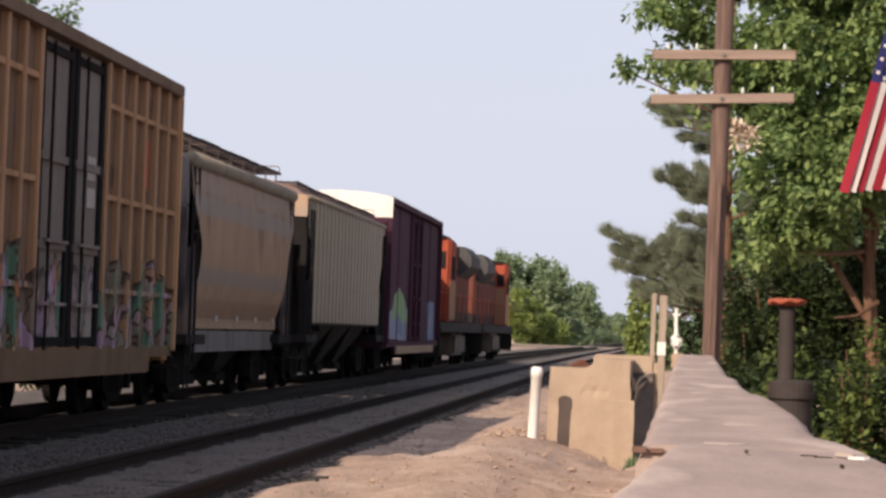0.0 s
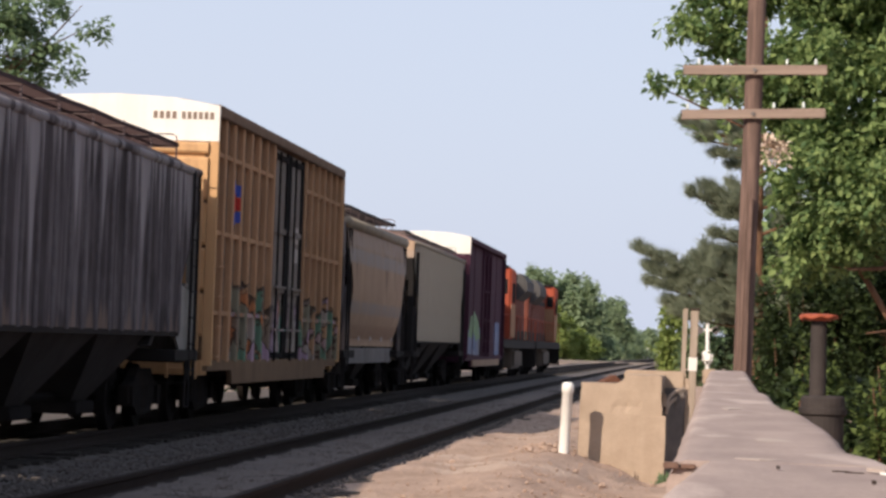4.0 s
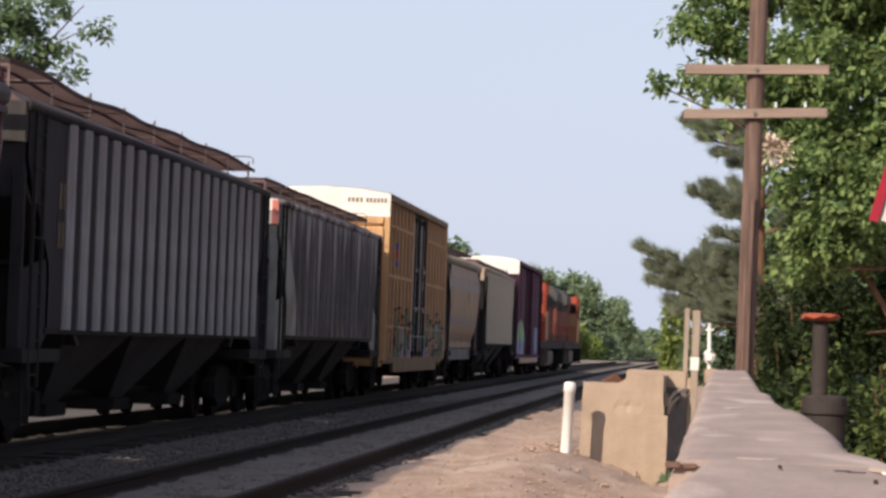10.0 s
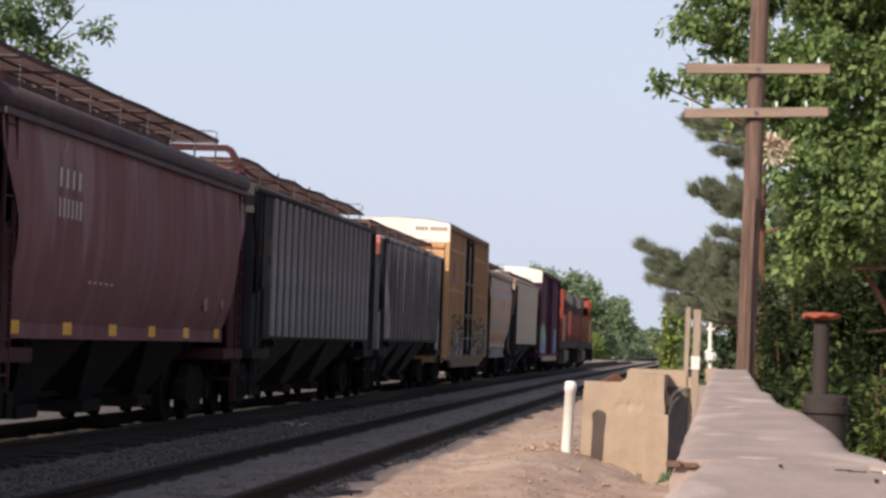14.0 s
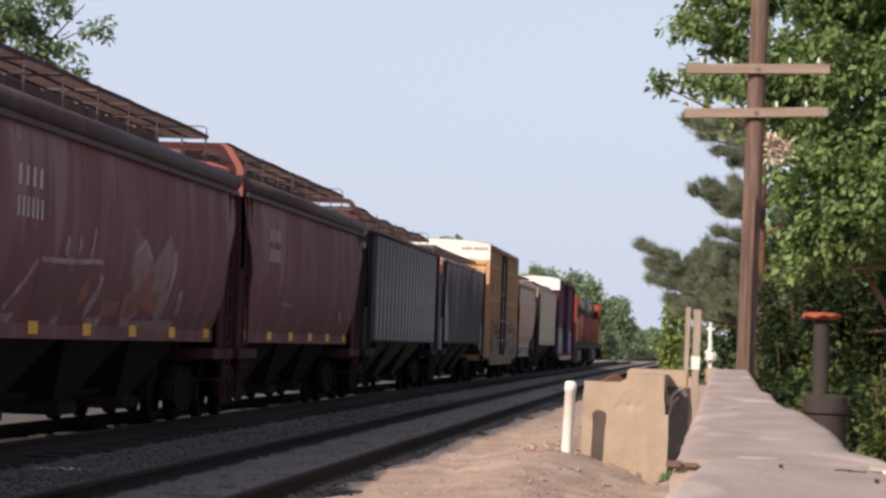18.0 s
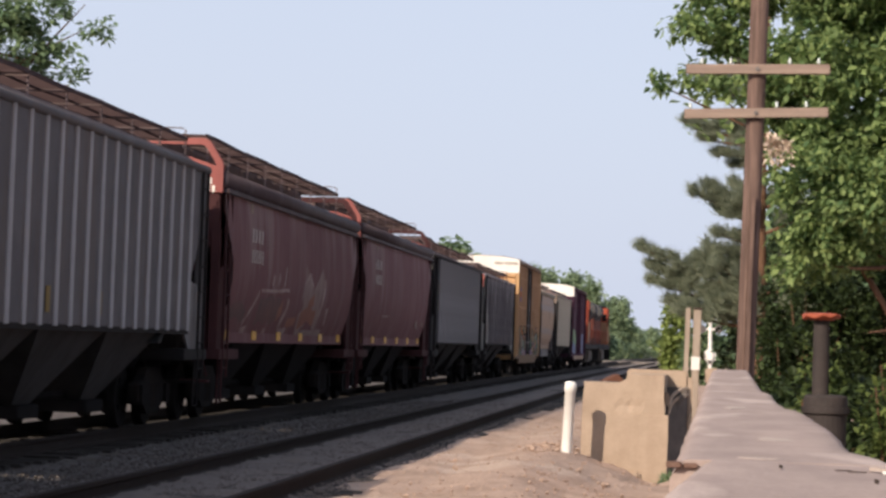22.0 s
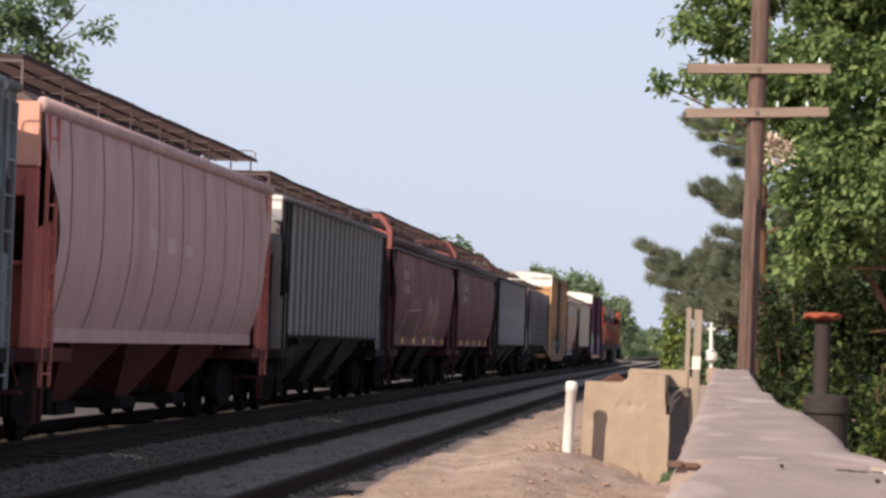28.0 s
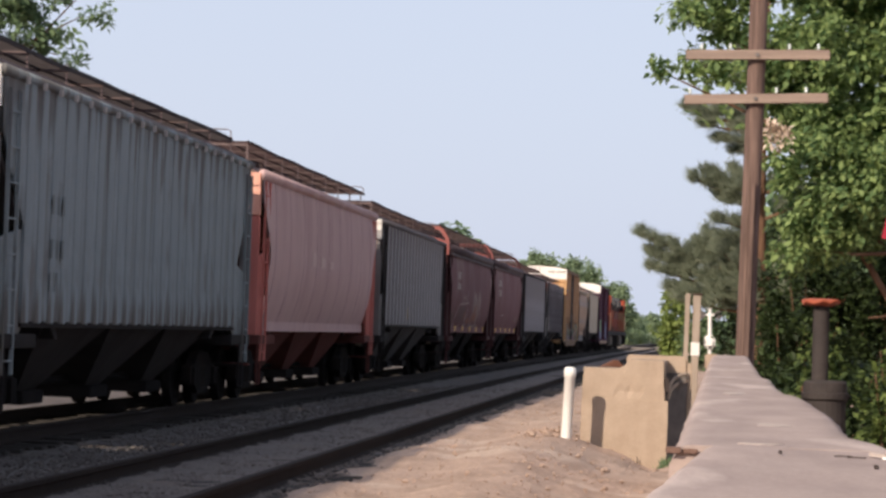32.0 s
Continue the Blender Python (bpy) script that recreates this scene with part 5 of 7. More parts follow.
patch(car, P_LETTERMID, curved_x(1.85, 1.36, 3.7) + 0.002, H - 1.75, H - 1.55, 1.75, 1.95, "data_panel")
for q in range(6):
    y = -H + 1.3 + q * (2 * H - 2.9) / 5
    patch(car, P_YELLOW, curved_x(1.36, 1.36, 3.7) + 0.036, y, y + 0.46, 1.29, 1.44, "reflector", "yellow reflector")
car, H = covered_hopper("sprayed_hopper", -70.8, -53.8, "oxide brown curved hopper car with pale sprayed paint", P_BROWN, P_BROWN, P_ENDDARK, P_BROWNROOF, M_BLACK, smooth=True, eave=3.66, sill=1.36, chord=0.13, arch_m=P_REDEND, upper_m=P_REDEND, walk_z=4.43, board_m=P_REDROOF, gear_m=P_ENDDARK, inset=0.75, chord_m=P_CHORD)
end_bars(car, P_WHITE, -H - 0.062, 1.03, 3.685, 0.3, 0.1, 4)
end_bars(car, P_WHITE, -H - 0.062, 0.96, 3.565, 0.42, 0.1, 6)
for z, n in ((2.9, 4), (2.56, 6)):
    bars(car, P_LETTER, curved_x(z, 1.36, 3.66) + 0.004, -H + 2.6, z, 1.3, 0.22, n, 0.6)
for mat, pts, wide in (
        (P_SPRAYDARK, [(-7.4, 1.7), (-6.6, 1.8), (-5.8, 1.66)], 0.26), (P_SPRAYPALE, [(-5.75, 1.56), (-5.3, 1.8), (-4.75, 2.1)], 0.09), (P_SPRAYPALE, [(-4.6, 2.13), (-3.2, 2.15), (-1.4, 2.2)], 0.06),
        (P_SPRAYDARK, [(-4.6, 1.8), (-3.4, 1.82), (-2.2, 1.85)], 0.42), (P_SPRAYRUST, [(-2.3, 1.72), (-1.9, 1.9)], 0.26),
        (P_SPRAYPALE, [(-3.45, 2.22), (-3.35, 2.42)], 0.16), (P_SPRAYPALE, [(-2.85, 2.24), (-2.7, 2.44)], 0.16), (P_SPRAYPALE, [(-2.1, 2.24), (-1.95, 2.6)], 0.1), (P_SPRAYPALE, [(-1.7, 1.56), (-1.35, 1.8), (-1.3, 2.04)], 0.2),
        (P_SPRAYGREY, [(1.1, 1.5), (1.0, 1.95), (1.2, 2.5)], 1.1), (P_SPRAYGREY, [(2.5, 1.6), (2.6, 2.0), (2.4, 2.5)], 1.3), (P_SPRAYPALE, [(0.5, 2.36), (1.2, 2.55), (1.7, 2.3)], 0.08), (P_SPRAYPALE, [(3.15, 1.8), (3.35, 2.2), (3.3, 2.5)], 0.22),
        (P_SPRAYRUST, [(0.6, 1.66), (1.6, 1.8), (2.6, 1.72)], 0.3), (P_SPRAYRUST, [(1.3, 1.95), (2.0, 2.1)], 0.22), (P_SPRAYPALE, [(4.2, 1.62), (4.15, 1.95)], 0.24), (P_SPRAYRUST, [(-0.9, 1.62), (0.1, 1.66)], 0.16),
        (P_SPRAYPALE, [(-5.7, 1.42), (-5.2, 1.43)], 0.16), (P_SPRAYPALE, [(-3.3, 1.42), (-3.0, 1.43)], 0.16), (P_SPRAYPALE, [(-1.5, 1.42), (-0.7, 1.43)], 0.16), (P_SPRAYGREY, [(0.6, 1.43), (4.2, 1.44)], 0.15)):
    spray_stroke(car, mat, pts, wide, 1.36, 3.66)
patch(car, P_LETTERMID, curved_x(3.44, 1.36, 3.66), -H + 2.5, -H + 2.75, 3.36, 3.52, "data_panel")
for q in range(6):
    y = -H + 1.3 + q * (2 * H - 2.9) / 5
    patch(car, P_YELLOW, curved_x(1.36, 1.36, 3.7) + 0.036, y, y + 0.46, 1.29, 1.44, "reflector", "yellow reflector")
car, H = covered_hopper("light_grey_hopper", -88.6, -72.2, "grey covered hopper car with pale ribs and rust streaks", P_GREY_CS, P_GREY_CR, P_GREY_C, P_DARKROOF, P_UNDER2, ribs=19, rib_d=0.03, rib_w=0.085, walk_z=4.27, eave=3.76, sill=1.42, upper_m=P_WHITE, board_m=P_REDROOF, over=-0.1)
for q in (0.38, 0.55):
    patch(car, P_YELLOWDK, SIDE - 0.062, -H + q * 2 * H - 0.1, -H + q * 2 * H + 0.1, 1.55, 1.85, "rust_patch", "dull ochre patch")
patch(car, P_LETTERDK, SIDE - 0.062, -H + 1.35, -H + 1.6, 1.75, 1.95, "placard_holder")
car, H = covered_hopper("pink_hopper", -107.0, -90.2, "faded pink covered hopper car with curved panelled sides", P_PINK, P_PINK, P_PINKEND, P_DARKROOF, P_PINKDARK, smooth=True, upper_m=P_PINKTOP, eave=3.78, sill=1.32, chord=0.09, seams=9, seam_m=P_SEAM, board_m=P_REDROOF, walk_z=4.39, gear_m=P_PINKDARK, inset=0.75, plate_m=P_PINKEND, ladder_m=P_PINKEND)
for q in range(3):
    patch(car, P_PINKPALE, curved_x(2.58, 1.32, 3.78) - 0.002, -H + 6.0 + q * 1.3, -H + 6.6 + q * 1.3, 2.45, 2.72 - 0.06 * q, "faded_lettering", "pale worn lettering patch")
patch(car, P_GREY_C, SIDE - 0.1, -H + 0.75, -H + 1.05, 1.0, 1.5, "brake_box", "grey brake box")
car, H = covered_hopper("blue_grey_hopper", -124.8, -108.2, "blue-grey covered hopper car with ribbed rust-stained sides", P_BLUE, P_BLUE, P_GREY_C, P_DARKROOF, P_UNDER, ribs=24, rib_w=0.16, rib_d=0.022, eave=3.88, sill=1.28, plate_m=P_BLUE, upper_m=P_WHITE, walk_z=4.34, over=-0.12, ladder_m=P_BLUE)
for z, w in ((2.5, 0.8), (2.0, 0.8), (1.62, 0.5)):
    bars(car, P_BLUEDK, SIDE - 0.05, -H + 2.35, z, w, 0.22, 3, 0.6)
for q in range(20):
    y = -H + 0.8 + q * (2 * H - 1.6) / 19
    part("eave_bolt", bbox(SIDE - 0.02, SIDE + 0.02, y - 0.03, y + 0.03, 3.84, 3.92), P_LETTER, car)
covered_hopper("pale_hopper", -142.5, -126.6, "pale grey covered hopper car with a white end", P_GREY_C, P_GREY_CR, P_WHITE, P_DARKROOF, P_GREY_C, ribs=18, eave=3.85, sill=1.42)

# ---- beside the track ----
def build_wall():
    """A broken concrete wall whose top runs away from the camera, in two lengths."""
    def left(y):
        return -0.05 + 0.0135 * (y - 4.5) if y > 4.5 else -0.06

    # the broken right edge steps in and out: (distance, offset)
    STEPS = ((-3.0, 0.58), (5.5, 0.56), (6.9, 0.535), (7.2, 0.526), (7.4, 0.518), (7.55, 0.48), (8.0, 0.476), (9.2, 0.509), (9.95, 0.523), (10.7, 0.526), (11.8, 0.533), (12.6, 0.523), (12.86, 0.485), (14.7, 0.491), (16.9, 0.532), (17.8, 0.506), (23.0, 0.592), (33.0, 0.76))

    def right(y):
        for (ya, xa), (yb, xb) in zip(STEPS, STEPS[1:]):
            if y <= yb:
                return xa + (xb - xa) * (y - ya) / (yb - ya)
        return STEPS[-1][1]

    def top(y):
        return 1.105 + 0.0022 * min(max(y - 5, 0), 30)
    wall = thing("concrete_wall", pose(0, 0, 0), "long worn concrete wall with a chipped flat top", "wall", kind="structure")
    for k, (y0, y1, n) in enumerate(((-3.0, 6.75, 60), (6.763, 33.0, 150))):
        bm = bmesh.new()
        rows = []
        for i in range(n + 1):
            y = y0 + (y1 - y0) * i / n
            chip = 0.006 * noise.noise((y * 2.1, 3.0 + k, 0)) + 0.006 * noise.noise((y * 6.3, 4.0, 0))
            a = left(y) + 0.012 * noise.noise((y * 2, 1.0, 0))
            b = right(y) + chip + 0.016
            if k == 0:
                a = 0.042 - 0.0567 * (6.75 - max(y, 4.0)) + 0.006 * noise.noise((y * 4, 1.0, 0))
            row = [(a, y, -0.7), (a - 0.004, y, top(y) - 0.05), (a + 0.02, y, top(y) - 0.008)]
            m = 10
            for j in range(m + 1):
                x = a + 0.04 + (b - a - 0.08) * j / m
                row.append((x, y, top(y) + (0.005 * math.exp(-((y - 5.42 - 0.7 * x) / 0.09) ** 2) - 0.006 * ease((5.4 + 0.7 * x - y) / 0.3) if k == 0 else 0) + 0.0022 * noise.noise((x * 5, y * 0.5, k)) + 0.0006 * noise.noise((x * 22, y * 2.5, k))))
            row += [(b - 0.015, y, top(y) - 0.012), (b, y, top(y) - 0.06), (b + 0.02, y, -0.7)]
            rows.append(row)
        sheet(bm, rows)
        for row in (rows[0], rows[-1]):
            sheet(bm, [row, [(x, y, -0.7) for x, y, z in row]])
        part("wall_length", bm, M_WALLTOP, wall, smooth=True)


def build_block():
    blk = thing("concrete_block", pose(-0.78, 38.0, 0), "broken tan concrete block with an arched dark recess", "concrete block")
    bm = bmesh.new()
    box(bm, -0.57, 0.56, 0.0, 0.9, -0.75, 0.905)
    bmesh.ops.subdivide_edges(bm, edges=bm.edges[:], cuts=15, use_grid_fill=True)
    for v in bm.verts:
        edge = (abs(abs(v.co.x + 0.005) - 0.565) < 0.01) + (abs(v.co.y) < 0.01) + (abs(v.co.z - 0.905) < 0.01)
        k = 0.006 + (0.022 if edge > 1 else 0) + (0.03 if edge > 2 else 0)
        n = noise.noise_vector(v.co * 3.1)
        notch = v.co.z > 0.62 and v.co.x > 0.44 and v.co.y < 0.5
        v.co += Vector((n.x, abs(n.y), -abs(n.z))) * k
        spall = max(0, 1 - math.hypot((v.co.x - 0.07) / 0.24, (v.co.z - 0.6) / 0.13))
        if v.co.y < 0.1:
            v.co.y += 0.05 * spall * (0.7 + 0.6 * noise.noise(v.co * 9))
        if edge and v.co.z > 0.86 and v.co.x > -0.1:      # the higher, unbroken part of the top
            v.co.z += 0.13 * ease((v.co.x + 0.06) / 0.14)
        if notch:                 # the corner broken away at the top
            v.co.x = min(v.co.x, 0.53)
    part("body", bm, M_BLOCK, blk)
    bm = bmesh.new()
    box(bm, -0.575, 0.6, -0.03, 0.3, -0.75, 0.52)
    bmesh.ops.subdivide_edges(bm, edges=bm.edges[:], cuts=11, use_grid_fill=True)
    for v in bm.verts:
        top = v.co.z > 0.51
        n = noise.noise_vector(v.co * 4.3 + Vector((0, 0, 7)))
        v.co += Vector((0.4 * n.x, 0.3 * abs(n.y), (-0.03 - 0.05 * abs(n.z)) if top else 0.2 * n.z)) * (1 if top else 0.02)
        if top:
            v.co.x += -0.38 * n.x
            v.co.y += -0.28 * abs(n.y)
    part("lower_slab", bm, M_BLOCK, blk)
    def rim_at(a, k):
        return (0.6 + 0.25 * (1 - math.cos(a)), 0.3 + 0.42 * (1 - math.cos(a)), 0.5 + 0.1 * k + 0.25 * math.sin(a))
    turns = [math.pi / 2 * i / 8 for i in range(9)]
    for k in range(2):            # the rounded rims of the recess behind the broken corner
        bm = bmesh.new()
        path_tube(bm, [rim_at(a, k) for a in turns], [0.024] * 9, 7)
        part("recess_rim", bm, M_BLOCK, blk)
    bm = bmesh.new()
    sheet(bm, [[rim_at(a, 0) for a in turns], [(*rim_at(a, 0)[:2], -0.75) for a in turns]])
    sheet(bm, [[(x, y + 0.05, z) for x, y, z in row] for row in ([rim_at(a, 0) for a in turns], [(*rim_at(a, 0)[:2], -0.75) for a in turns])])
    part("recess_wall", bm, M_RECESS, blk, "curved wall of the recess, darkened for shade")
    part("stepped_rim", bbox(0.532, 0.6, 0.24, 0.36, 0.6, 0.8, 0.02), M_BLOCK, blk)
    part("foot_stone", bbox(0.1, 0.24, -0.1, 0.05, -0.75, -0.28, 0.04), M_BLOCK, blk)
    part("rear_block", bbox(0.0, 0.86, 0.92, 1.6, -0.75, 1.09, 0.03), M_BLOCK, blk)
    part("recess_panel", bbox(0.55, 0.86, 0.8, 0.9, -0.75, 0.86, 0.015), M_RECESS, blk, "panel in the recess, darkened for shade")
    bm = bmesh.new()
    pts = [(0.66 + 0.17 * (1 - math.cos(a)), 0.52, 0.3 + 0.45 * math.sin(a)) for a in [math.pi / 2 * i / 8 for i in range(9)]]
    path_tube(bm, pts, [0.035] * 9, 6)
    part("arch_rib", bm, M_RECESS, blk)
    part("side_post", bbox(0.85, 0.92, 0.75, 0.95, -0.75, 1.0, 0.01), M_BLOCK, blk)


def build_white_post():
    po = thing("white_post", pose(-1.53, 37.35, ground_z(-1.53, 37.35) - 0.09, 0, 1.8, 0), "white plastic marker post standing in the dirt", "post")
    bm = bmesh.new()
    h = 1.06
    lathe(bm, [(0.072, 0), (0.072, h - 0.14), (0.081, h - 0.135), (0.083, h - 0.06), (0.074, h - 0.015), (0.05, h), (0.01, h + 0.004)], 20)
    part("tube", bm, M_WHITE, po, smooth=True)


def build_pole():
    D = 40.0
    pl = thing("telegraph_pole", pose(0.87, D, -0.5, 0, 0.45, 0), "weathered wooden telegraph pole with two crossarms", "utility pole")
    bm = bmesh.new()
    path_tube(bm, [(0.03 * noise.noise((i, 0, 0)), 0, i * 0.6) for i in range(17)], [0.134 - 0.0004 * i for i in range(17)], 14)
    part("pole", bm, M_POLE, pl, smooth=True)
    part("cable_guard", bbox(-0.03, 0.05, -0.18, -0.1, 0.3, 4.1, 0.008), M_POLE, pl)
    for z, n, tip in ((5.93, 0, -1.85), (5.3, 1, -2.65)):
        arm = part("crossarm", bbox(-1.02, 1.03, -0.21, -0.12, z - 0.07, z + 0.07, 0.01), M_ARM, pl)
        arm.matrix_basis = pose(0, 0, z) @ pose(0, 0, 0, 0, tip) @ pose(0, 0, -z)
        for x in ((-0.79, -0.38, 0.46, 0.87), (-0.93, 0.3, 0.72))[n]:
            bm = bmesh.new()
            lathe(bm, [(0.01, 0.05), (0.01, 0.08), (0.024, 0.08), (0.027, 0.105), (0.017, 0.112), (0.022, 0.128), (0.016, 0.16), (0.004, 0.165)], 10, (x, -0.165))
            for v in bm.verts:
                v.co.z += z
            part("insulator", bm, M_GLASS, arm, "pale glass insulator", True)
        bm = bmesh.new()
        tube(bm, (0, -0.235, z), (0, -0.2, z), 0.03, n=8)
        part("bolt", bm, M_STEEL, arm)


def build_pipe():
    D = 25.0
    pp = thing("vent_stand", pose(1.235, D, -0.6, 0, -0.4, 0), "dark brown-grey metal vent stand with an orange-red cap", "vent pipe")
    bm = bmesh.new()
    lathe(bm, [(0.19, 0), (0.19, 1.44), (0.215, 1.46), (0.215, 1.51), (0.2, 1.515), (0.195, 1.6), (0.18, 1.62), (0.08, 1.625)], 24, (0.05, 0))
    part("base", bm, M_VENT, pp, smooth=False)
    bm = bmesh.new()
    lathe(bm, [(0.075, 1.5), (0.072, 2.3)], 18)
    part("tube", bm, M_VENT, pp, smooth=True)
    bm = bmesh.new()
    lathe(bm, [(0.078, 2.285), (0.11, 2.29), (0.12, 2.3), (0.17, 2.312), (0.176, 2.322), (0.172, 2.334), (0.1, 2.35), (0.02, 2.354)], 32)
    for v in bm.verts:            # a bent, ragged rim
        r = math.hypot(v.co.x, v.co.y)
        a = math.atan2(v.co.y, v.co.x)
        if r > 0.09:
            n = noise.noise((2.2 * math.cos(a), 2.2 * math.sin(a), 1.3))
            v.co.z += 0.03 * n * (r / 0.17) ** 2 + 0.05 * v.co.x * (r - 0.09) / 0.08
            v.co.x *= 1 + 0.05 * n
            v.co.y *= 1 + 0.05 * n
    part("cap", bm, M_ORANGECAP, pp, "orange-red flared cap with a bent rim", True)


def build_crossing_signal():
    sg = thing("crossing_signal", pose(1.08, 110, -0.5, 0, -1.5, 0), "white grade crossing signal mast with lamps and a relay case", "signal")
    bm = bmesh.new()
    tube(bm, (0, 0, 0), (0, 0, 3.66), 0.075, n=10)
    part("mast", bm, M_WHITE, sg, smooth=True)
    bm = bmesh.new()
    lathe(bm, [(0.05, 3.62), (0.12, 3.66), (0.13, 3.73), (0.05, 3.84), (0.01, 3.86)], 10)
    part("finial", bm, M_WHITE, sg)
    part("lamp_arm", bbox(-0.36, 0.36, -0.05, 0.05, 2.72, 2.8), M_WHITE, sg)
    for x in (-0.33, 0.33):
        bm = bmesh.new()
        tube(bm, (x, -0.1, 2.76), (x, 0.12, 2.76), 0.16, n=14)
        part("lamp", bm, M_GREYMETAL, sg)
    part("relay_case", bbox(-0.22, 0.22, -0.25, 0.25, 1.44, 1.96, 0.1), M_WHITE, sg)
    bm = bmesh.new()
    tube(bm, (0, 0, 0), (0, 0, 0.9), 0.16, n=10)
    part("base", bm, M_GREYMETAL, sg)


def build_posts():
    for x, h, w, lab in ((0.04, 2.8, 0.055, "narrow weathered timber post"), (0.24, 2.76, 0.085, "thick weathered timber post with a white band")):
        p = thing("timber_post", pose(x, 60, -0.5, 0, 0.6, 0), lab + " standing beside the track", "post", "timber posts")
        part("shaft", bbox(-w, w, -w, w, 0, h, 0.012), M_PALEWOOD, p)
        if w > 0.06:
            part("band", bbox(-w - 0.01, w + 0.01, -w - 0.01, w + 0.01, 1.46, 1.76, 0.01), M_WHITE, p, "white painted band")
            part("cap", bbox(-w - 0.02, w + 0.03, -w, w, h, h + 0.05, 0.01), M_DARKWOOD, p)
    st = thing("concrete_stub", pose(0.33, 32.2, 1.0), "small broken concrete stub on the end of the wall", "concrete block")
    part("stub", bbox(-0.08, 0.08, -0.15, 0.25, 0.0, 0.18, 0.02), M_BLOCK, st)
    # black strip along the stub's right side
    part("dark_side", bbox(0.05, 0.1, -0.16, 0.1, 0.0, 0.1, 0.01), M_BLACK, st)
    sc = thing("rusty_scrap", pose(-0.98, 38.4, 0.915, 0, 0, 20), "bent rusty plate lying on the concrete block", "scrap")
    bm = bmesh.new()
    prism(bm, [(-0.14, 0.0), (0.17, 0.0), (0.06, 0.1), (-0.02, 0.06)], -0.1, 0.1, "y")
    part("plate", bm, M_RUSTPLATE, sc)


def build_wall_debris():
    """White chips, sun flecks as flat pale flakes, dark cracks and bark bits on the wall's top."""
    rnd = random.Random(31)
    def chip(x, y, sx, sy, h, mat, name, label, rz):
        c = thing(name, pose(x, y, 1.105 + 0.0022 * (y - 5) + 0.004, 0, 0, rz), label, "debris", "chips on the wall")
        bm = bmesh.new()
        n = 7
        pts = [(sx * rnd.uniform(0.7, 1.1) * math.cos(2 * math.pi * k / n), sy * rnd.uniform(0.7, 1.1) * math.sin(2 * math.pi * k / n)) for k in range(n)]
        prism(bm, pts, 0, h, "z")
        part("flake", bm, mat, c)
    chip(0.45, 6.38, 0.012, 0.07, 0.008, M_PALECHIP, "white_chip", "white flake of stone on the wall", 20)
    chip(0.475, 6.25, 0.02, 0.03, 0.006, M_WHITE, "white_chip", "white flake of stone on the wall", 70)
    # a crack in the concrete, laid on as two thin dark flakes
    chip(0.365, 6.32, 0.02, 0.006, 0.003, M_DARKCRACK, "dark_mark", "thin dark mark on the wall top", 10)
    chip(0.395, 6.27, 0.022, 0.004, 0.003, M_DARKCRACK, "dark_mark", "thin dark mark on the wall top", -12)
    # two dark bits of bark
    chip(0.228, 6.36, 0.003, 0.03, 0.007, M_DARKCRACK, "dark_mark", "thin dark mark on the wall top", 5)
    chip(0.405, 5.8, 0.0025, 0.02, 0.008, M_DARKCRACK, "dark_mark", "thin dark mark on the wall top", 12)
    # flecks of sunlight on the wall, added as thin pale flakes
    for x, y, sx, sy in ((0.28, 8.4, 0.055, 0.2), (0.2, 6.95, 0.07, 0.05), (0.24, 12.6, 0.06, 0.3)):
        p = thing("sun_fleck", pose(x, y, 1.105 + 0.0022 * (y - 5) - 0.0005, 0, 0, rnd.uniform(-6, 6)), "pale flake standing for a sun fleck on the wall", "mortar", "chips on the wall")
        bm = bmesh.new()
        n = 12
        prism(bm, [(sx * rnd.uniform(0.6, 1.1) * math.cos(2 * math.pi * k / n), sy * rnd.uniform(0.6, 1.1) * math.sin(2 * math.pi * k / n)) for k in range(n)], 0, 0.0022, "z")
        part("flake", bm, M_PALECHIP, p)
    # the brick course bared at the joint between the two lengths of wall
    j = thing("brick_course", pose(0.0, 6.79, 0.85), "bared red-brown brick course at the wall's joint", "bricks")
    for k in range(2):
        part("brick", bbox(-0.034 + 0.04 * k, 0.004 + 0.04 * k, -0.05 + 0.01 * k, -0.002, 0.236, 0.252 - 0.003 * k, 0.003), M_BRICK, j)


def build_far_things():
    for x, y, h in ((-7.0, 560, 2.2), (-4.6, 590, 1.8), (-2.6, 640, 1.9)):
        c = thing("signal_cabinet", pose(x, y, -0.5), "small white signal cabinet beside the track far away", "cabinet", "signal cabinets")
        part("case", bbox(-0.5, 0.5, -0.4, 0.4, 0, h, 0.04), M_WHITE, c)
        part("roof", bbox(-0.58, 0.58, -0.48, 0.48, h, h + 0.12, 0.02), M_WHITE, c)
    bm = bmesh.new()
    box(bm, -30, 14, 300, 309, -0.3, 0.006)
    road = link("road", bm, M_ROAD)
    tagged(road, "pale asphalt road crossing the tracks", "road", kind="structure")
    for k, (x, y) in enumerate(((-1.3, 120), (-0.9, 105))):
        st = thing("pale_rock", pose(x, y, -0.3, 0, 0, 30 * k), "pale broken rock lying in the dirt", "rock")
        part("rock", bbox(-0.4, 0.35, -0.25, 0.25, 0, 0.22 + 0.1 * k, 0.09), M_PALECHIP, st)


def build_slab():
    sl = thing("concrete_slab", pose(-15.4, 336, -0.45, 0, 0, 8), "pale concrete slab lying beside the road crossing", "slab")
    part("slab", bbox(-1.3, 1.3, -0.5, 0.5, 0, 0.62, 0.08), M_PALECHIP, sl)


FLAG = []


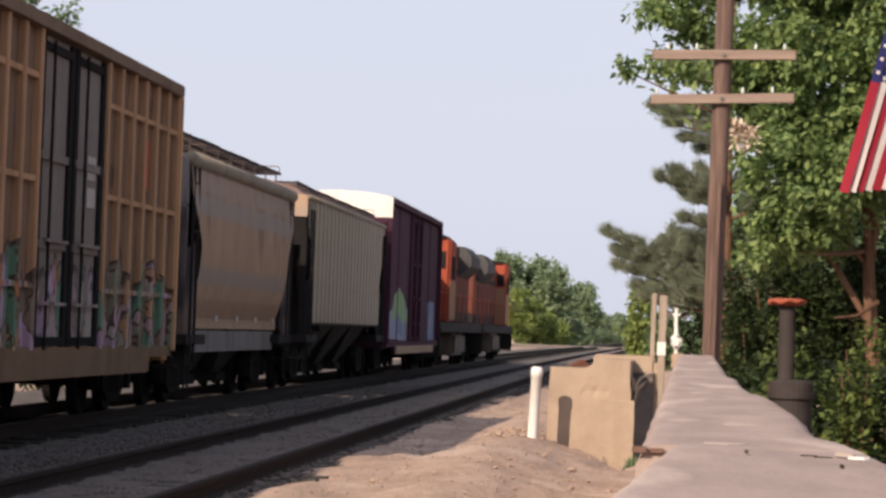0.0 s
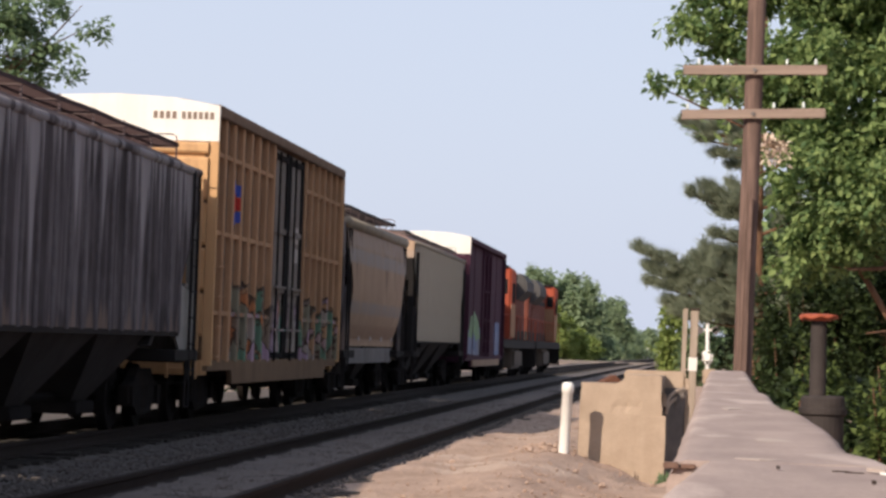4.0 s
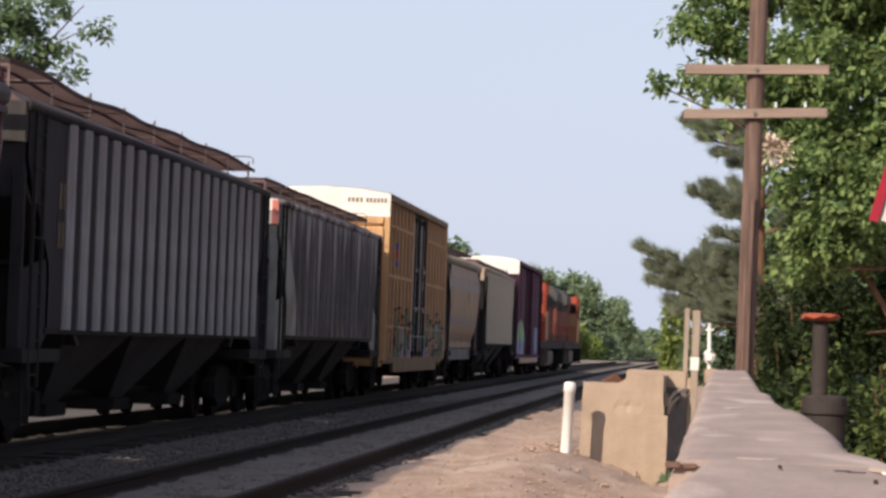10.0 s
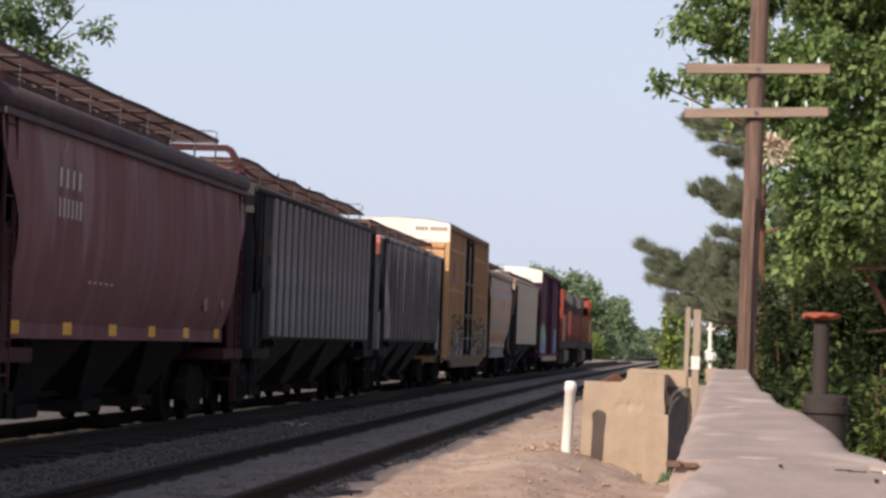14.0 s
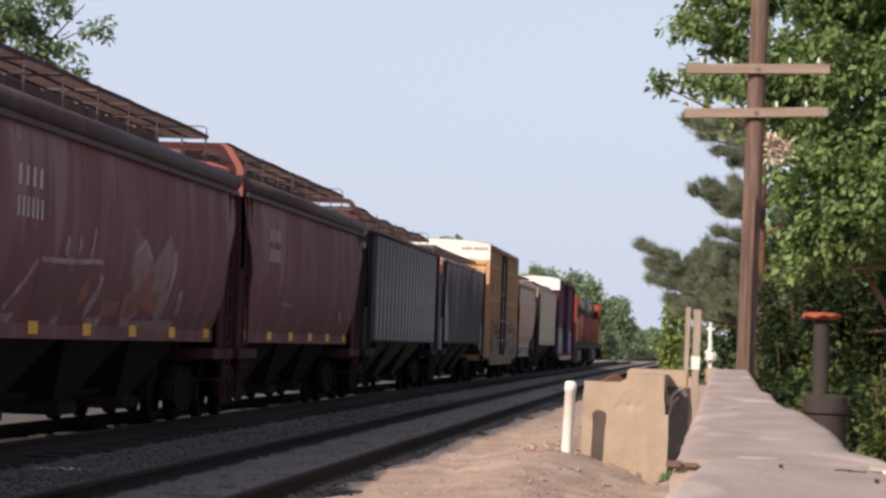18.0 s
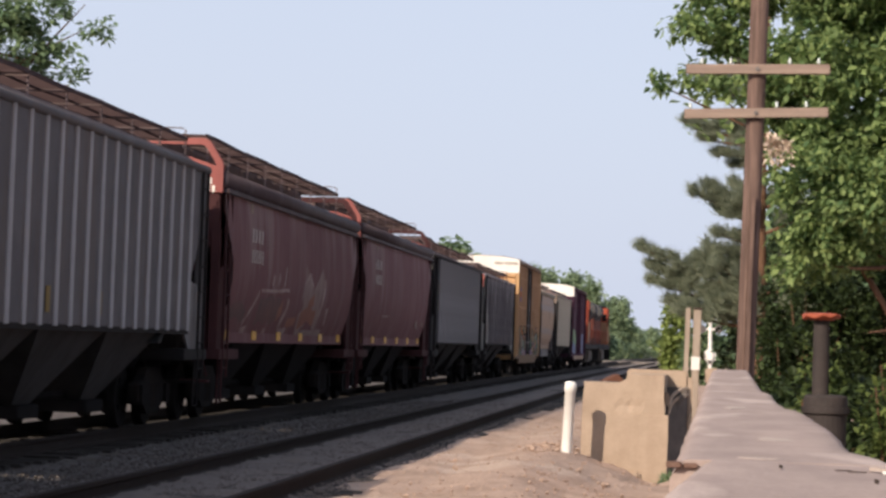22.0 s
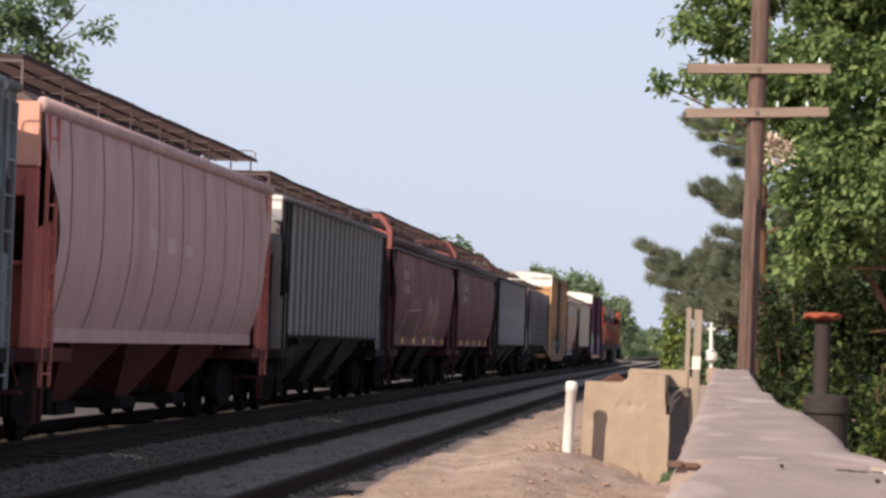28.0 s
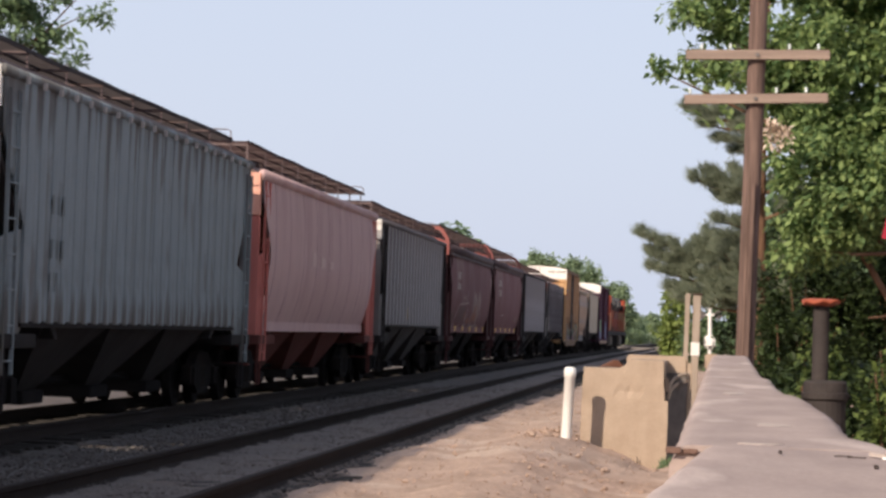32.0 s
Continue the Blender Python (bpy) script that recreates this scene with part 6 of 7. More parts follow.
def build_flag():
    """A flag hung from a level staff: thirteen stripes of cloth and a dark blue canton, each a stiff strip that swings."""
    fl = thing("flag", pose(1.81, 22.0, 4.02, 0, -4, 0), "red and white striped flag with a blue starred canton", "flag")
    bm = bmesh.new()
    tube(bm, (-0.05, 0, 0.02), (1.5, 0, 0.02), 0.016, n=8)
    part("staff", bm, M_ARM, fl, smooth=True)
    bm = bmesh.new()
    tube(bm, (1.5, 0, -4.6), (1.6, 0, 0.6), 0.045, n=10)
    part("flagpole", bm, M_GREYMETAL, fl, "grey metal flagpole", True)
    w, long = 0.072, 1.5
    for i in range(13):
        bm = bmesh.new()
        z0 = -0.6 if i < 7 else 0.0
        rows = []
        for k in range(13):
            z = z0 + (-long - z0) * k / 12
            rows.append([(x, 0.03 * math.sin(5.5 * (i * w + x) * 2 + 2.2 * z) * min(1, -z / 0.3), z) for x in (0.0, w * 0.5, w * 1.01)])
        sheet(bm, rows)
        sheet(bm, [[(x, y + 0.003, z) for x, y, z in r] for r in rows])
        ob = part("stripe", bm, M_FLAGRED if i % 2 == 0 else M_FLAGWHITE, fl, "red cloth stripe" if i % 2 == 0 else "white cloth stripe", True)
        FLAG.append((ob, i * w, i))
        if i < 7:
            bm = bmesh.new()
            rows = [[(x, 0.03 * math.sin(5.5 * (i * w + x) * 2 + 2.2 * z) * min(1, -z / 0.3), z) for x in (0.0, w * 0.5, w * 1.01)] for z in [-0.6 * k / 6 for k in range(7)]]
            sheet(bm, rows)
            sheet(bm, [[(x, y + 0.003, z) for x, y, z in r] for r in rows])
            ca = part("canton", bm, M_FLAGBLUE, fl, "dark blue cloth", True)
            FLAG.append((ca, i * w, i))
            for k in range(5):
                bm = bmesh.new()
                z = -0.08 - 0.11 * k - 0.05 * (i % 2)
                y = 0.03 * math.sin(5.5 * (i * w + w / 2) * 2 + 2.2 * z) * min(1, -z / 0.3) - 0.004
                pts = [((0.024 if q % 2 == 0 else 0.01) * math.cos(math.pi * q / 5) + w / 2, (0.024 if q % 2 == 0 else 0.01) * math.sin(math.pi * q / 5) + z) for q in range(10)]
                prism(bm, pts, y - 0.002, y, "y")
                part("star", bm, M_FLAGWHITE, ca)


M_FLAGRED = surface("flag_red_cloth", (0.3, 0.025, 0.045), (0.24, 0.02, 0.035), 0.8, 0, 5, 200, 0.4, 0.1)
M_FLAGWHITE = surface("flag_white_cloth", (0.6, 0.55, 0.55), (0.52, 0.47, 0.47), 0.8, 0, 5, 200, 0.4, 0.1)
M_FLAGBLUE = surface("flag_blue_cloth", (0.03, 0.035, 0.13), (0.025, 0.03, 0.1), 0.8, 0, 5, 200, 0.4, 0.1)
M_PALEWOOD = surface("pale_post_wood", (0.4, 0.335, 0.285), (0.24, 0.195, 0.16), 0.9, 0, 2, 30, 0.8, 0.3, 0.01, stretch=(5, 5, 0.4))
M_DARKWOOD = surface("dark_post_cap", (0.07, 0.055, 0.045), None, 0.9, 0, 3, 30)
M_RUSTPLATE = surface("rusty_plate", (0.16, 0.075, 0.05), (0.09, 0.045, 0.035), 0.9, 0, 5, 40)
M_PALECHIP = surface("pale_stone_fleck", (0.5, 0.42, 0.375), (0.42, 0.35, 0.315), 0.9, 0, 6, 60, 0.7, 0.3)
M_DARKCRACK = surface("dark_mark_brown", (0.06, 0.045, 0.04), None, 0.95, 0, 8, 60)
M_BRICK = surface("red_brown_brick", (0.19, 0.12, 0.095), (0.13, 0.08, 0.066), 0.9, 0, 8, 60, 0.8, 0.4)
M_ROAD = surface("pale_asphalt", (0.21, 0.185, 0.17), (0.15, 0.13, 0.12), 0.9, 0, 0.5, 8, 0.7, 0.2)
# dark grey that puts the recess's shade into its colour
M_RECESS = surface("shaded_recess_grey", (0.17, 0.15, 0.14), (0.1, 0.09, 0.085), 0.9, 0, 5, 40, 0.8, 0.3)
M_VENT = surface("dark_brown_grey_paint", (0.06, 0.05, 0.048), (0.035, 0.03, 0.03), 0.75, 0, 4, 40, 0.8, 0.15, gloss=0.15)
M_GREYMETAL = surface("dull_grey_metal", (0.14, 0.125, 0.125), (0.09, 0.08, 0.08), 0.6, 0.2, 4, 40, 0.7, 0.1)
M_ORANGECAP = surface("orange_red_paint", (0.34, 0.09, 0.05), (0.24, 0.065, 0.038), 0.5, 0, 5, 40, 0.6, 0.05)
build_wall()
build_block()
build_white_post()
build_pole()
build_pipe()

build_crossing_signal()
build_posts()
build_wall_debris()
build_far_things()
build_slab()
build_flag()

# ---- trees and bushes ----
L_MAPLE = leaf_material("broad_leaf_green", (0.083, 0.153, 0.065), (0.34, 0.44, 0.17), 0.45)
L_PINE = leaf_material("pine_needle_green", (0.17, 0.205, 0.15), (0.34, 0.37, 0.27), 0.45)
# paled and cooled a little: distance haze is put into the leaf colour
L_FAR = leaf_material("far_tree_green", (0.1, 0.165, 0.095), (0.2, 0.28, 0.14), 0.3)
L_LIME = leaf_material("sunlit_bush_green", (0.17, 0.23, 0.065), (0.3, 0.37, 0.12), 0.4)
# haze over the farthest trees, painted in as a still paler green
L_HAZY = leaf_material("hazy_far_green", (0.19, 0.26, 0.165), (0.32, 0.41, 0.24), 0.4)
# near-black green: the shade under the trees is put into this leaf colour
L_SHADED = leaf_material("shaded_bush_green", (0.014, 0.024, 0.01), (0.045, 0.07, 0.022), 0.2)
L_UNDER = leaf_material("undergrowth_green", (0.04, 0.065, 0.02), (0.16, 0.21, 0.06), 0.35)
L_DEAD = leaf_material("dried_needles", (0.55, 0.43, 0.34), (0.75, 0.64, 0.54), 0.1)
M_BARK = surface("brown_bark", (0.2, 0.115, 0.075), (0.1, 0.06, 0.042), 0.95, 0, 3, 30, 0.9, 0.8, 0.02, stretch=(3, 3, 0.6))


def leaves(centres, per, spread, size, rnd, droop=0.3, long=1.5):
    """Folded leaf blades in clusters round the given points, as vertices and faces."""
    verts, faces = [], []
    for c, r in centres:
        for _ in range(per):
            while True:
                d = Vector((rnd.uniform(-1, 1), rnd.uniform(-1, 1), rnd.uniform(-1, 1)))
                if d.length < 1:
                    break
            p = Vector(c) + d * spread * r
            s = size * rnd.uniform(0.6, 1.3)
            u = Vector((rnd.gauss(0, 1), rnd.gauss(0, 1), rnd.gauss(0, 0.6) - droop)).normalized()
            w = u.cross(Vector((rnd.gauss(0, 0.5), rnd.gauss(0, 0.5), 1))).normalized()
            nrm = u.cross(w)
            b = len(verts)
            verts += [p, p + u * s * long * 0.5 + w * s * 0.42 - nrm * s * 0.12, p + u * s * long, p + u * s * long * 0.5 - w * s * 0.42 - nrm * s * 0.12, p + u * s * long * 0.55]
            faces += [(b, b + 1, b + 4), (b + 1, b + 2, b + 4), (b, b + 4, b + 3), (b + 4, b + 2, b + 3)]
    return verts, faces


def crown_of(name, vf, material, parent, label=""):
    me = bpy.data.meshes.new(name)
    me.from_pydata([tuple(v) for v in vf[0]], [], vf[1])
    me.materials.append(material)
    ob = new(name, me)
    ob.parent = parent
    return tagged(ob, label)


def in_lobe(rnd, lobe, shell=0.3):
    c, r = lobe
    while True:
        d = Vector((rnd.uniform(-1, 1), rnd.uniform(-1, 1), rnd.uniform(-1, 1)))
        if shell < d.length < 1:
            return Vector((c[0] + d.x * r[0], c[1] + d.y * r[1], c[2] + d.z * r[2]))


def tree(name, foot, label, trunk_h, trunk_r, lobes, clusters, per, spread, size, leaf_m, seed, limbs=6, bark=None, droop=0.3, long=1.5, clump=6, arch=0.12):
    """Trunk, limbs towards the lobes of the crown, and leaves in clusters within the lobes (lobes are given from the foot)."""
    rnd = random.Random(seed)
    tr = thing(name, pose(*foot), label, "tree")
    bm = bmesh.new()
    pts = [(0.12 * rnd.uniform(-1, 1) * (i > 0), 0.12 * rnd.uniform(-1, 1) * (i > 0), trunk_h * i / 6) for i in range(7)]
    path_tube(bm, pts, [trunk_r * (1.25 if i == 0 else 1 - 0.1 * i) for i in range(7)], 10)
    part("trunk", bm, bark or M_BARK, tr, smooth=True)
    for k in range(limbs):
        c, r = lobes[k % len(lobes)]
        bm = bmesh.new()
        a = Vector(pts[2 + k % 5])
        b = Vector(c) + Vector((rnd.uniform(-0.4, 0.4) * r[0], rnd.uniform(-0.4, 0.4) * r[1], rnd.uniform(-0.3, 0.4) * r[2]))
        mid = a.lerp(b, 0.5) + Vector((0, 0, arch * (b - a).length))
        path_tube(bm, [a, a.lerp(mid, 0.5), mid, mid.lerp(b, 0.5), b], [trunk_r * f for f in (0.45, 0.34, 0.24, 0.14, 0.05)], 7)
        part("limb", bm, bark or M_BARK, tr, smooth=True)
    vol = [r[0] * r[1] * r[2] for _, r in lobes]
    centres = []
    for lobe, v in zip(lobes, vol):
        twig = in_lobe(rnd, lobe)
        for k in range(max(4, int(clusters * v ** 0.74 / sum(w ** 0.74 for w in vol)))):
            if k % clump == 0:
                twig = in_lobe(rnd, lobe)
            q = twig + Vector((rnd.gauss(0, 1), rnd.gauss(0, 1), rnd.gauss(0, 0.6))) * spread * 1.1 * min(1, lobe[1][0] / 0.9)
            centres.append((q, rnd.uniform(0.6, 1.3)))
    crown_of("crown", leaves(centres, per, spread, size, rnd, droop, long), leaf_m, tr)
    return tr


# the big tree behind the telegraph pole: a heavy mass with ragged sprays towards the track
maple = tree("maple_tree", (3.85, 49, -0.5), "tall broadleaf tree with dense bright green leaves", 6.5, 0.15,
     [((-0.7, 0, 6.4), (1.75, 1.8, 2.0)), ((-0.9, -0.4, 4.7), (1.5, 1.6, 1.2)), ((1.6, 0, 7.5), (2.2, 2.2, 3.2)), ((3.8, 0, 7.2), (2.4, 2.4, 3.3)), ((-0.2, 0, 9.6), (2.6, 2.0, 2.4)),
      ((-3.85, -0.4, 6.55), (0.72, 0.3, 0.2)), ((-4.6, -0.4, 6.58), (0.32, 0.2, 0.16)), ((-3.5, -0.4, 7.25), (0.5, 0.3, 0.16)), ((-3.55, -0.3, 7.6), (0.75, 0.4, 0.42)), ((-4.2, -0.4, 7.55), (0.3, 0.2, 0.1)),
      ((-3.3, -0.3, 8.1), (0.9, 0.5, 0.35)), ((-2.7, -0.4, 7.0), (0.6, 0.5, 0.7)), ((-2.5, 0, 8.6), (1.0, 0.8, 0.7)), ((-1.7, -0.8, 3.6), (0.7, 0.6, 0.35))],
     4600, 26, 0.21, 0.112, L_MAPLE, 11, 8, None, 0.7, 1.5, 8)
# sweeping pine beyond it: boughs that rise towards their tips, set with tufts of needles
def needles(tufts, per, long, rnd):
    """Thin pointed blades that fan out from each tuft along its bough."""
    verts, faces = [], []
    for p, way in tufts:
        for _ in range(per):
            u = (way * 0.9 + Vector((rnd.gauss(0, 0.5), rnd.gauss(0, 0.5), rnd.gauss(0.15, 0.4)))).normalized()
            w = u.orthogonal().normalized() * 0.011
            s = long * rnd.uniform(0.6, 1.25)
            b = len(verts)
            q = p + Vector((rnd.gauss(0, 0.05), rnd.gauss(0, 0.05), rnd.gauss(0, 0.05)))
            verts += [q - w, q + w, q + u * s * 0.6 + w * 0.8, q + u * s]
            faces += [(b, b + 1, b + 2), (b, b + 2, b + 3)]
    return verts, faces


def build_pine(foot, trunk_h, boughs, seed):
    rnd = random.Random(seed)
    tr = thing("pine_tree", pose(*foot), "grey-green pine tree with upswept boughs behind the pole", "tree")
    bm = bmesh.new()
    path_tube(bm, [(0.05 * rnd.uniform(-1, 1), 0, trunk_h * i / 7) for i in range(8)], [0.17 - 0.018 * i for i in range(8)], 9)
    part("trunk", bm, M_BARK, tr, smooth=True)
    for z0, x1, z1, width in boughs:
        a, b = Vector((0, 0, z0)), Vector((x1, rnd.uniform(-0.5, 0.5), z1))
        run = (b - a).length
        mid = a.lerp(b, 0.55) - Vector((0, 0, 0.07 * run))
        path = [a.lerp(mid, k / 6).lerp(mid.lerp(b, k / 6), k / 6) for k in range(7)]
        bm = bmesh.new()
        path_tube(bm, path, [0.05 - 0.007 * k for k in range(7)], 6)
        limb = part("bough", bm, M_BARK, tr, smooth=True)
        tufts = []
        for k in range(int(32 * width * run)):
            f = 0.22 + 0.78 * rnd.random() ** 0.75
            q = min(int(f * 6), 5)
            p = path[q].lerp(path[q + 1], f * 6 - q)
            way = (path[q + 1] - path[q]).normalized()
            side = Vector((0.35 * rnd.gauss(0, 1), rnd.gauss(0, 1), 0.55 * abs(rnd.gauss(0, 1)) + 0.12)) * width * (1.12 - f) * 0.52
            tufts.append((p + side, (way + side.normalized() * 0.6).normalized()))
        crown_of("foliage", needles(tufts, 44, 0.24, rnd), L_PINE, limb)
    return tr


# (height on the trunk, reach of the tip, height of the tip, width), storey by storey with sky between them
build_pine((1.7, 64, -0.5), 11.0, (
    (3.2, -2.82, 4.24, 0.5), (3, -2.52, 3.79, 0.6), (2.9, -2.47, 3.46, 0.55), (2.6, -2.07, 2.99, 0.8), (2.45, -1.82, 2.74, 0.8), (3, -1.47, 3.99, 1), (3.2, -1.27, 4.34, 0.5), (3.1, -1, 3.94, 0.9),
    (2.7, -1.17, 3.19, 1.3), (2.55, -1, 2.89, 1.2), (2.9, -0.6, 3.99, 0.7), (2.5, -0.6, 3.04, 1.2),
    (5, -1.67, 5.54, 0.5), (5.1, -1.37, 5.69, 0.5), (4.9, -1.02, 5.19, 0.6), (5.2, -0.7, 5.79, 0.5), (4.8, -0.8, 5.04, 0.8), (4.35, -1.07, 4.59, 0.4), (4.15, -0.95, 4.19, 0.35), (5, -0.5, 5.34, 0.8), (4.4, -0.5, 4.54, 0.7),
    (6.7, -1.82, 7.14, 0.6), (6.6, -1.47, 6.79, 0.5), (6.4, -1.07, 6.44, 0.5), (6.25, -0.85, 6.19, 0.35), (6.9, -1, 7.14, 0.8), (6.6, -0.5, 6.74, 0.7), (7.6, -1.47, 8.04, 0.7), (8.2, -1.17, 8.84, 0.7),
    (3.2, 1.6, 3.8, 1.0), (2.7, 1.2, 2.9, 1.0), (4.6, 1.5, 5.4, 1.0), (6.0, 1.4, 6.9, 1.0), (7.6, 1.2, 8.6, 0.9), (5.2, 0.8, 5.6, 1.0), (3.8, 0.9, 4.2, 1.0), (6.8, 0.8, 7.2, 1.0)), 12)
bm = bmesh.new()
path_tube(bm, [(-0.1, 0, 3.5), (-0.5, -0.7, 3.42), (-1.0, -1.1, 3.38), (-1.5, -1.3, 3.42)], [0.05, 0.04, 0.03, 0.015], 7)
path_tube(bm, [(0.1, 0, 2.6), (-0.3, -0.6, 2.35), (-0.7, -0.9, 2.3)], [0.045, 0.03, 0.015], 7)
part("low_limb", bm, M_BARK, maple, smooth=True)
rnd = random.Random(77)
crown_of("dead_spray", leaves([((-2.34 + 0.2 * rnd.uniform(-1, 1), -2.3, 5.28 + 0.26 * rnd.uniform(-1, 1)), 1) for _ in range(10)], 16, 0.14, 0.08, rnd, 0.5, 1.8), L_DEAD, maple, "pale dried spray of leaves")
tree("broadleaf_tree", (6.2, 58, -0.5), "dense dark green broadleaf tree behind the pole", 7.0, 0.2,
     [((0, 0, 8.0), (3.6, 2.0, 3.6)), ((2.5, 0, 8.0), (3.4, 2.0, 4.5)), ((-0.6, 0, 10.4), (3.2, 2.0, 2.8)), ((-3.2, 0, 8.6), (1.5, 1.2, 1.8)), ((-3.0, 0, 6.6), (1.3, 1.0, 1.4))],
     1300, 24, 0.5, 0.2, L_MAPLE, 19, 5)
# the tree over the train
tree("lineside_tree", (-21.6, 75, -0.5), "broadleaf tree with drooping branches beyond the train", 9, 0.25,
     [((0.5, 0, 9.8), (3.2, 2, 2.4)), ((2.4, 0, 10.4), (1.5, 1, 1.0)), ((4.6, 0, 10.05), (0.8, 0.4, 0.16)), ((3.6, 0, 10.3), (0.8, 0.5, 0.35)), ((4.3, 0, 9.0), (0.75, 0.4, 0.14)), ((4.7, 0, 10.8), (0.8, 0.5, 0.2)), ((3.4, 0, 9.3), (0.9, 0.5, 0.4)), ((4.0, 0, 9.5), (0.5, 0.4, 0.16)), ((3.7, 0, 8.65), (0.5, 0.4, 0.14))],
     520, 22, 0.28, 0.15, L_FAR, 13, 8, None, 0.5)


def bush(foot, radii, n, seed, leaf_m=None, size=0.1, label="dense bush beside the wall, green darkened for shade"):
    rnd = random.Random(seed)
    b = thing("bush", pose(*foot), label, "bush", "bushes beside the wall")
    for k in range(3):
        bm = bmesh.new()
        a = rnd.uniform(0, 6.28)
        path_tube(bm, [(0, 0, 0), (0.3 * radii[0] * math.cos(a), 0.3 * radii[1] * math.sin(a), radii[2] * 0.5), (0.6 * radii[0] * math.cos(a), 0.6 * radii[1] * math.sin(a), radii[2] * 0.95)], [0.03, 0.02, 0.008], 5)
        part("stem", bm, M_BARK, b)
    cs = [(in_lobe(rnd, ((0, 0, radii[2] * 0.55), (radii[0], radii[1], radii[2] * 0.6)), 0.35), rnd.uniform(0.6, 1.2)) for _ in range(n)]
    crown_of("foliage", leaves(cs, 34, 0.26, size, rnd, 0.2), leaf_m or L_SHADED, b)
    return b


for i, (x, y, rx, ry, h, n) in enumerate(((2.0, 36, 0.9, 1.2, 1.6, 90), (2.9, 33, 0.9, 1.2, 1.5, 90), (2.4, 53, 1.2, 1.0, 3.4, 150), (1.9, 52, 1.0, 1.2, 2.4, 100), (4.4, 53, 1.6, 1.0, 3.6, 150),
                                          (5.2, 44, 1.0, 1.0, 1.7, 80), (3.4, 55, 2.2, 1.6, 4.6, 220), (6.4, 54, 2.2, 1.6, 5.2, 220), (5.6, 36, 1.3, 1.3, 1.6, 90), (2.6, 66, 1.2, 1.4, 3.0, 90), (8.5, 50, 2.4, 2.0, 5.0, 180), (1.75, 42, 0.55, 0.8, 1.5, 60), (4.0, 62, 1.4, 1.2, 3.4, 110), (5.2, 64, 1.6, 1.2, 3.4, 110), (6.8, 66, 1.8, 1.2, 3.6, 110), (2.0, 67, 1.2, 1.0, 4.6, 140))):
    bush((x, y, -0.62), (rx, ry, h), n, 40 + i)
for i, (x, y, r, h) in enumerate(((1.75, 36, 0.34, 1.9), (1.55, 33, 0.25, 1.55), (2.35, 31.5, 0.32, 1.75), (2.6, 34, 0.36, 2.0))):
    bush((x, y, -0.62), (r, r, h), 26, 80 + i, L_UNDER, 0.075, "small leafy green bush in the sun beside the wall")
bush((-0.45, 150, -0.4), (0.75, 1.2, 4.2), 90, 60, L_LIME, 0.22, "light green bush at the far end of the wall")
bush((1.4, 140, -0.4), (1.6, 1.6, 3.2), 110, 61, L_FAR, 0.2, "light green bush at the far end of the wall")


def tuft(x, y, n, seed):
    """A tuft of grass blades."""
    rnd = random.Random(seed)
    g = thing("grass_tuft", pose(x, y, ground_z(x, y) - 0.02), "small tuft of green grass in the dirt", "grass", "grass tufts")
    crown_of("blades", leaves([((0.06 * rnd.uniform(-1, 1), 0.06 * rnd.uniform(-1, 1), 0.0), 1) for _ in range(n)], 4, 0.05, 0.025, rnd, -1.8, 6.0), L_FAR, g)


for i, (x, y) in enumerate(((-0.22, 37.2), (-0.15, 37.6), (0.02, 35.5), (-0.1, 36.6))):
    tuft(x, y, 10, 700 + i)


def far_tree(foot, h, w, seed, leaf=0.32):
    """A distant tree: rounded masses of leaves heaped up over a short trunk, with hollows between them."""
    rnd = random.Random(seed * 7)
    lobes = []
    h, w = h * 1.02, w * 1.12
    for k in range(13):
        f = (k + 0.5) / 13
        r = w * rnd.uniform(0.55, 0.78) * (1.1 - 0.4 * f)
        a, d = rnd.uniform(0, 6.28), w * (0.62 if f < 0.75 else 0.3) * rnd.uniform(0.5, 1.0)
        lobes.append(((d * math.cos(a), d * math.sin(a), h * (0.2 + 0.72 * f) - r * 0.3 * f), (r, r, min(r * 0.95, h * 0.2))))
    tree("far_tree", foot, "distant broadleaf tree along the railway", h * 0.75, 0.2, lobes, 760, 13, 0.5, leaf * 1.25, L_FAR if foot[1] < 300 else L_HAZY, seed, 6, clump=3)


rnd = random.Random(9)
for i, (x, y, h, w) in enumerate(((-14.6, 172, 8.3, 1.5), (-18.6, 352, 12.4, 3.0), (-15.0, 356, 11.6, 2.7), (-12.7, 352, 10.3, 2.3), (-10.4, 420, 9.9, 2.3), (-12.8, 440, 8.6, 2.6), (-16.5, 420, 10.5, 3.0), (-9.7, 520, 5.6, 1.9), (-12.5, 540, 7.0, 2.6),
                                  (-14.5, 640, 7.5, 3.0), (-12.5, 740, 6.6, 3.2), (-9.6, 900, 8.2, 3.8), (-14.0, 960, 8.0, 4.2), (-6.0, 1000, 6.4, 3.4), (-2.0, 1150, 7.2, 5.0), (4.0, 1300, 8.0, 7.0), (12.0, 1250, 9.0, 7.0),
                                  (26.0, 900, 10.0, 6.0), (20, 700, 10, 5), (-40, 500, 12, 6), (-55, 420, 13, 6), (-34, 620, 12, 6))):
    far_tree((x, y, -0.5), h, w, 200 + i, 0.34 if y < 600 else 0.5)
for i in range(16):
    y = 335 + i * 28
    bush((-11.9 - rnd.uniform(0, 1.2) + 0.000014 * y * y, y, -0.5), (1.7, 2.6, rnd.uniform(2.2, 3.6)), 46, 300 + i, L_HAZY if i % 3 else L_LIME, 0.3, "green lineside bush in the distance")

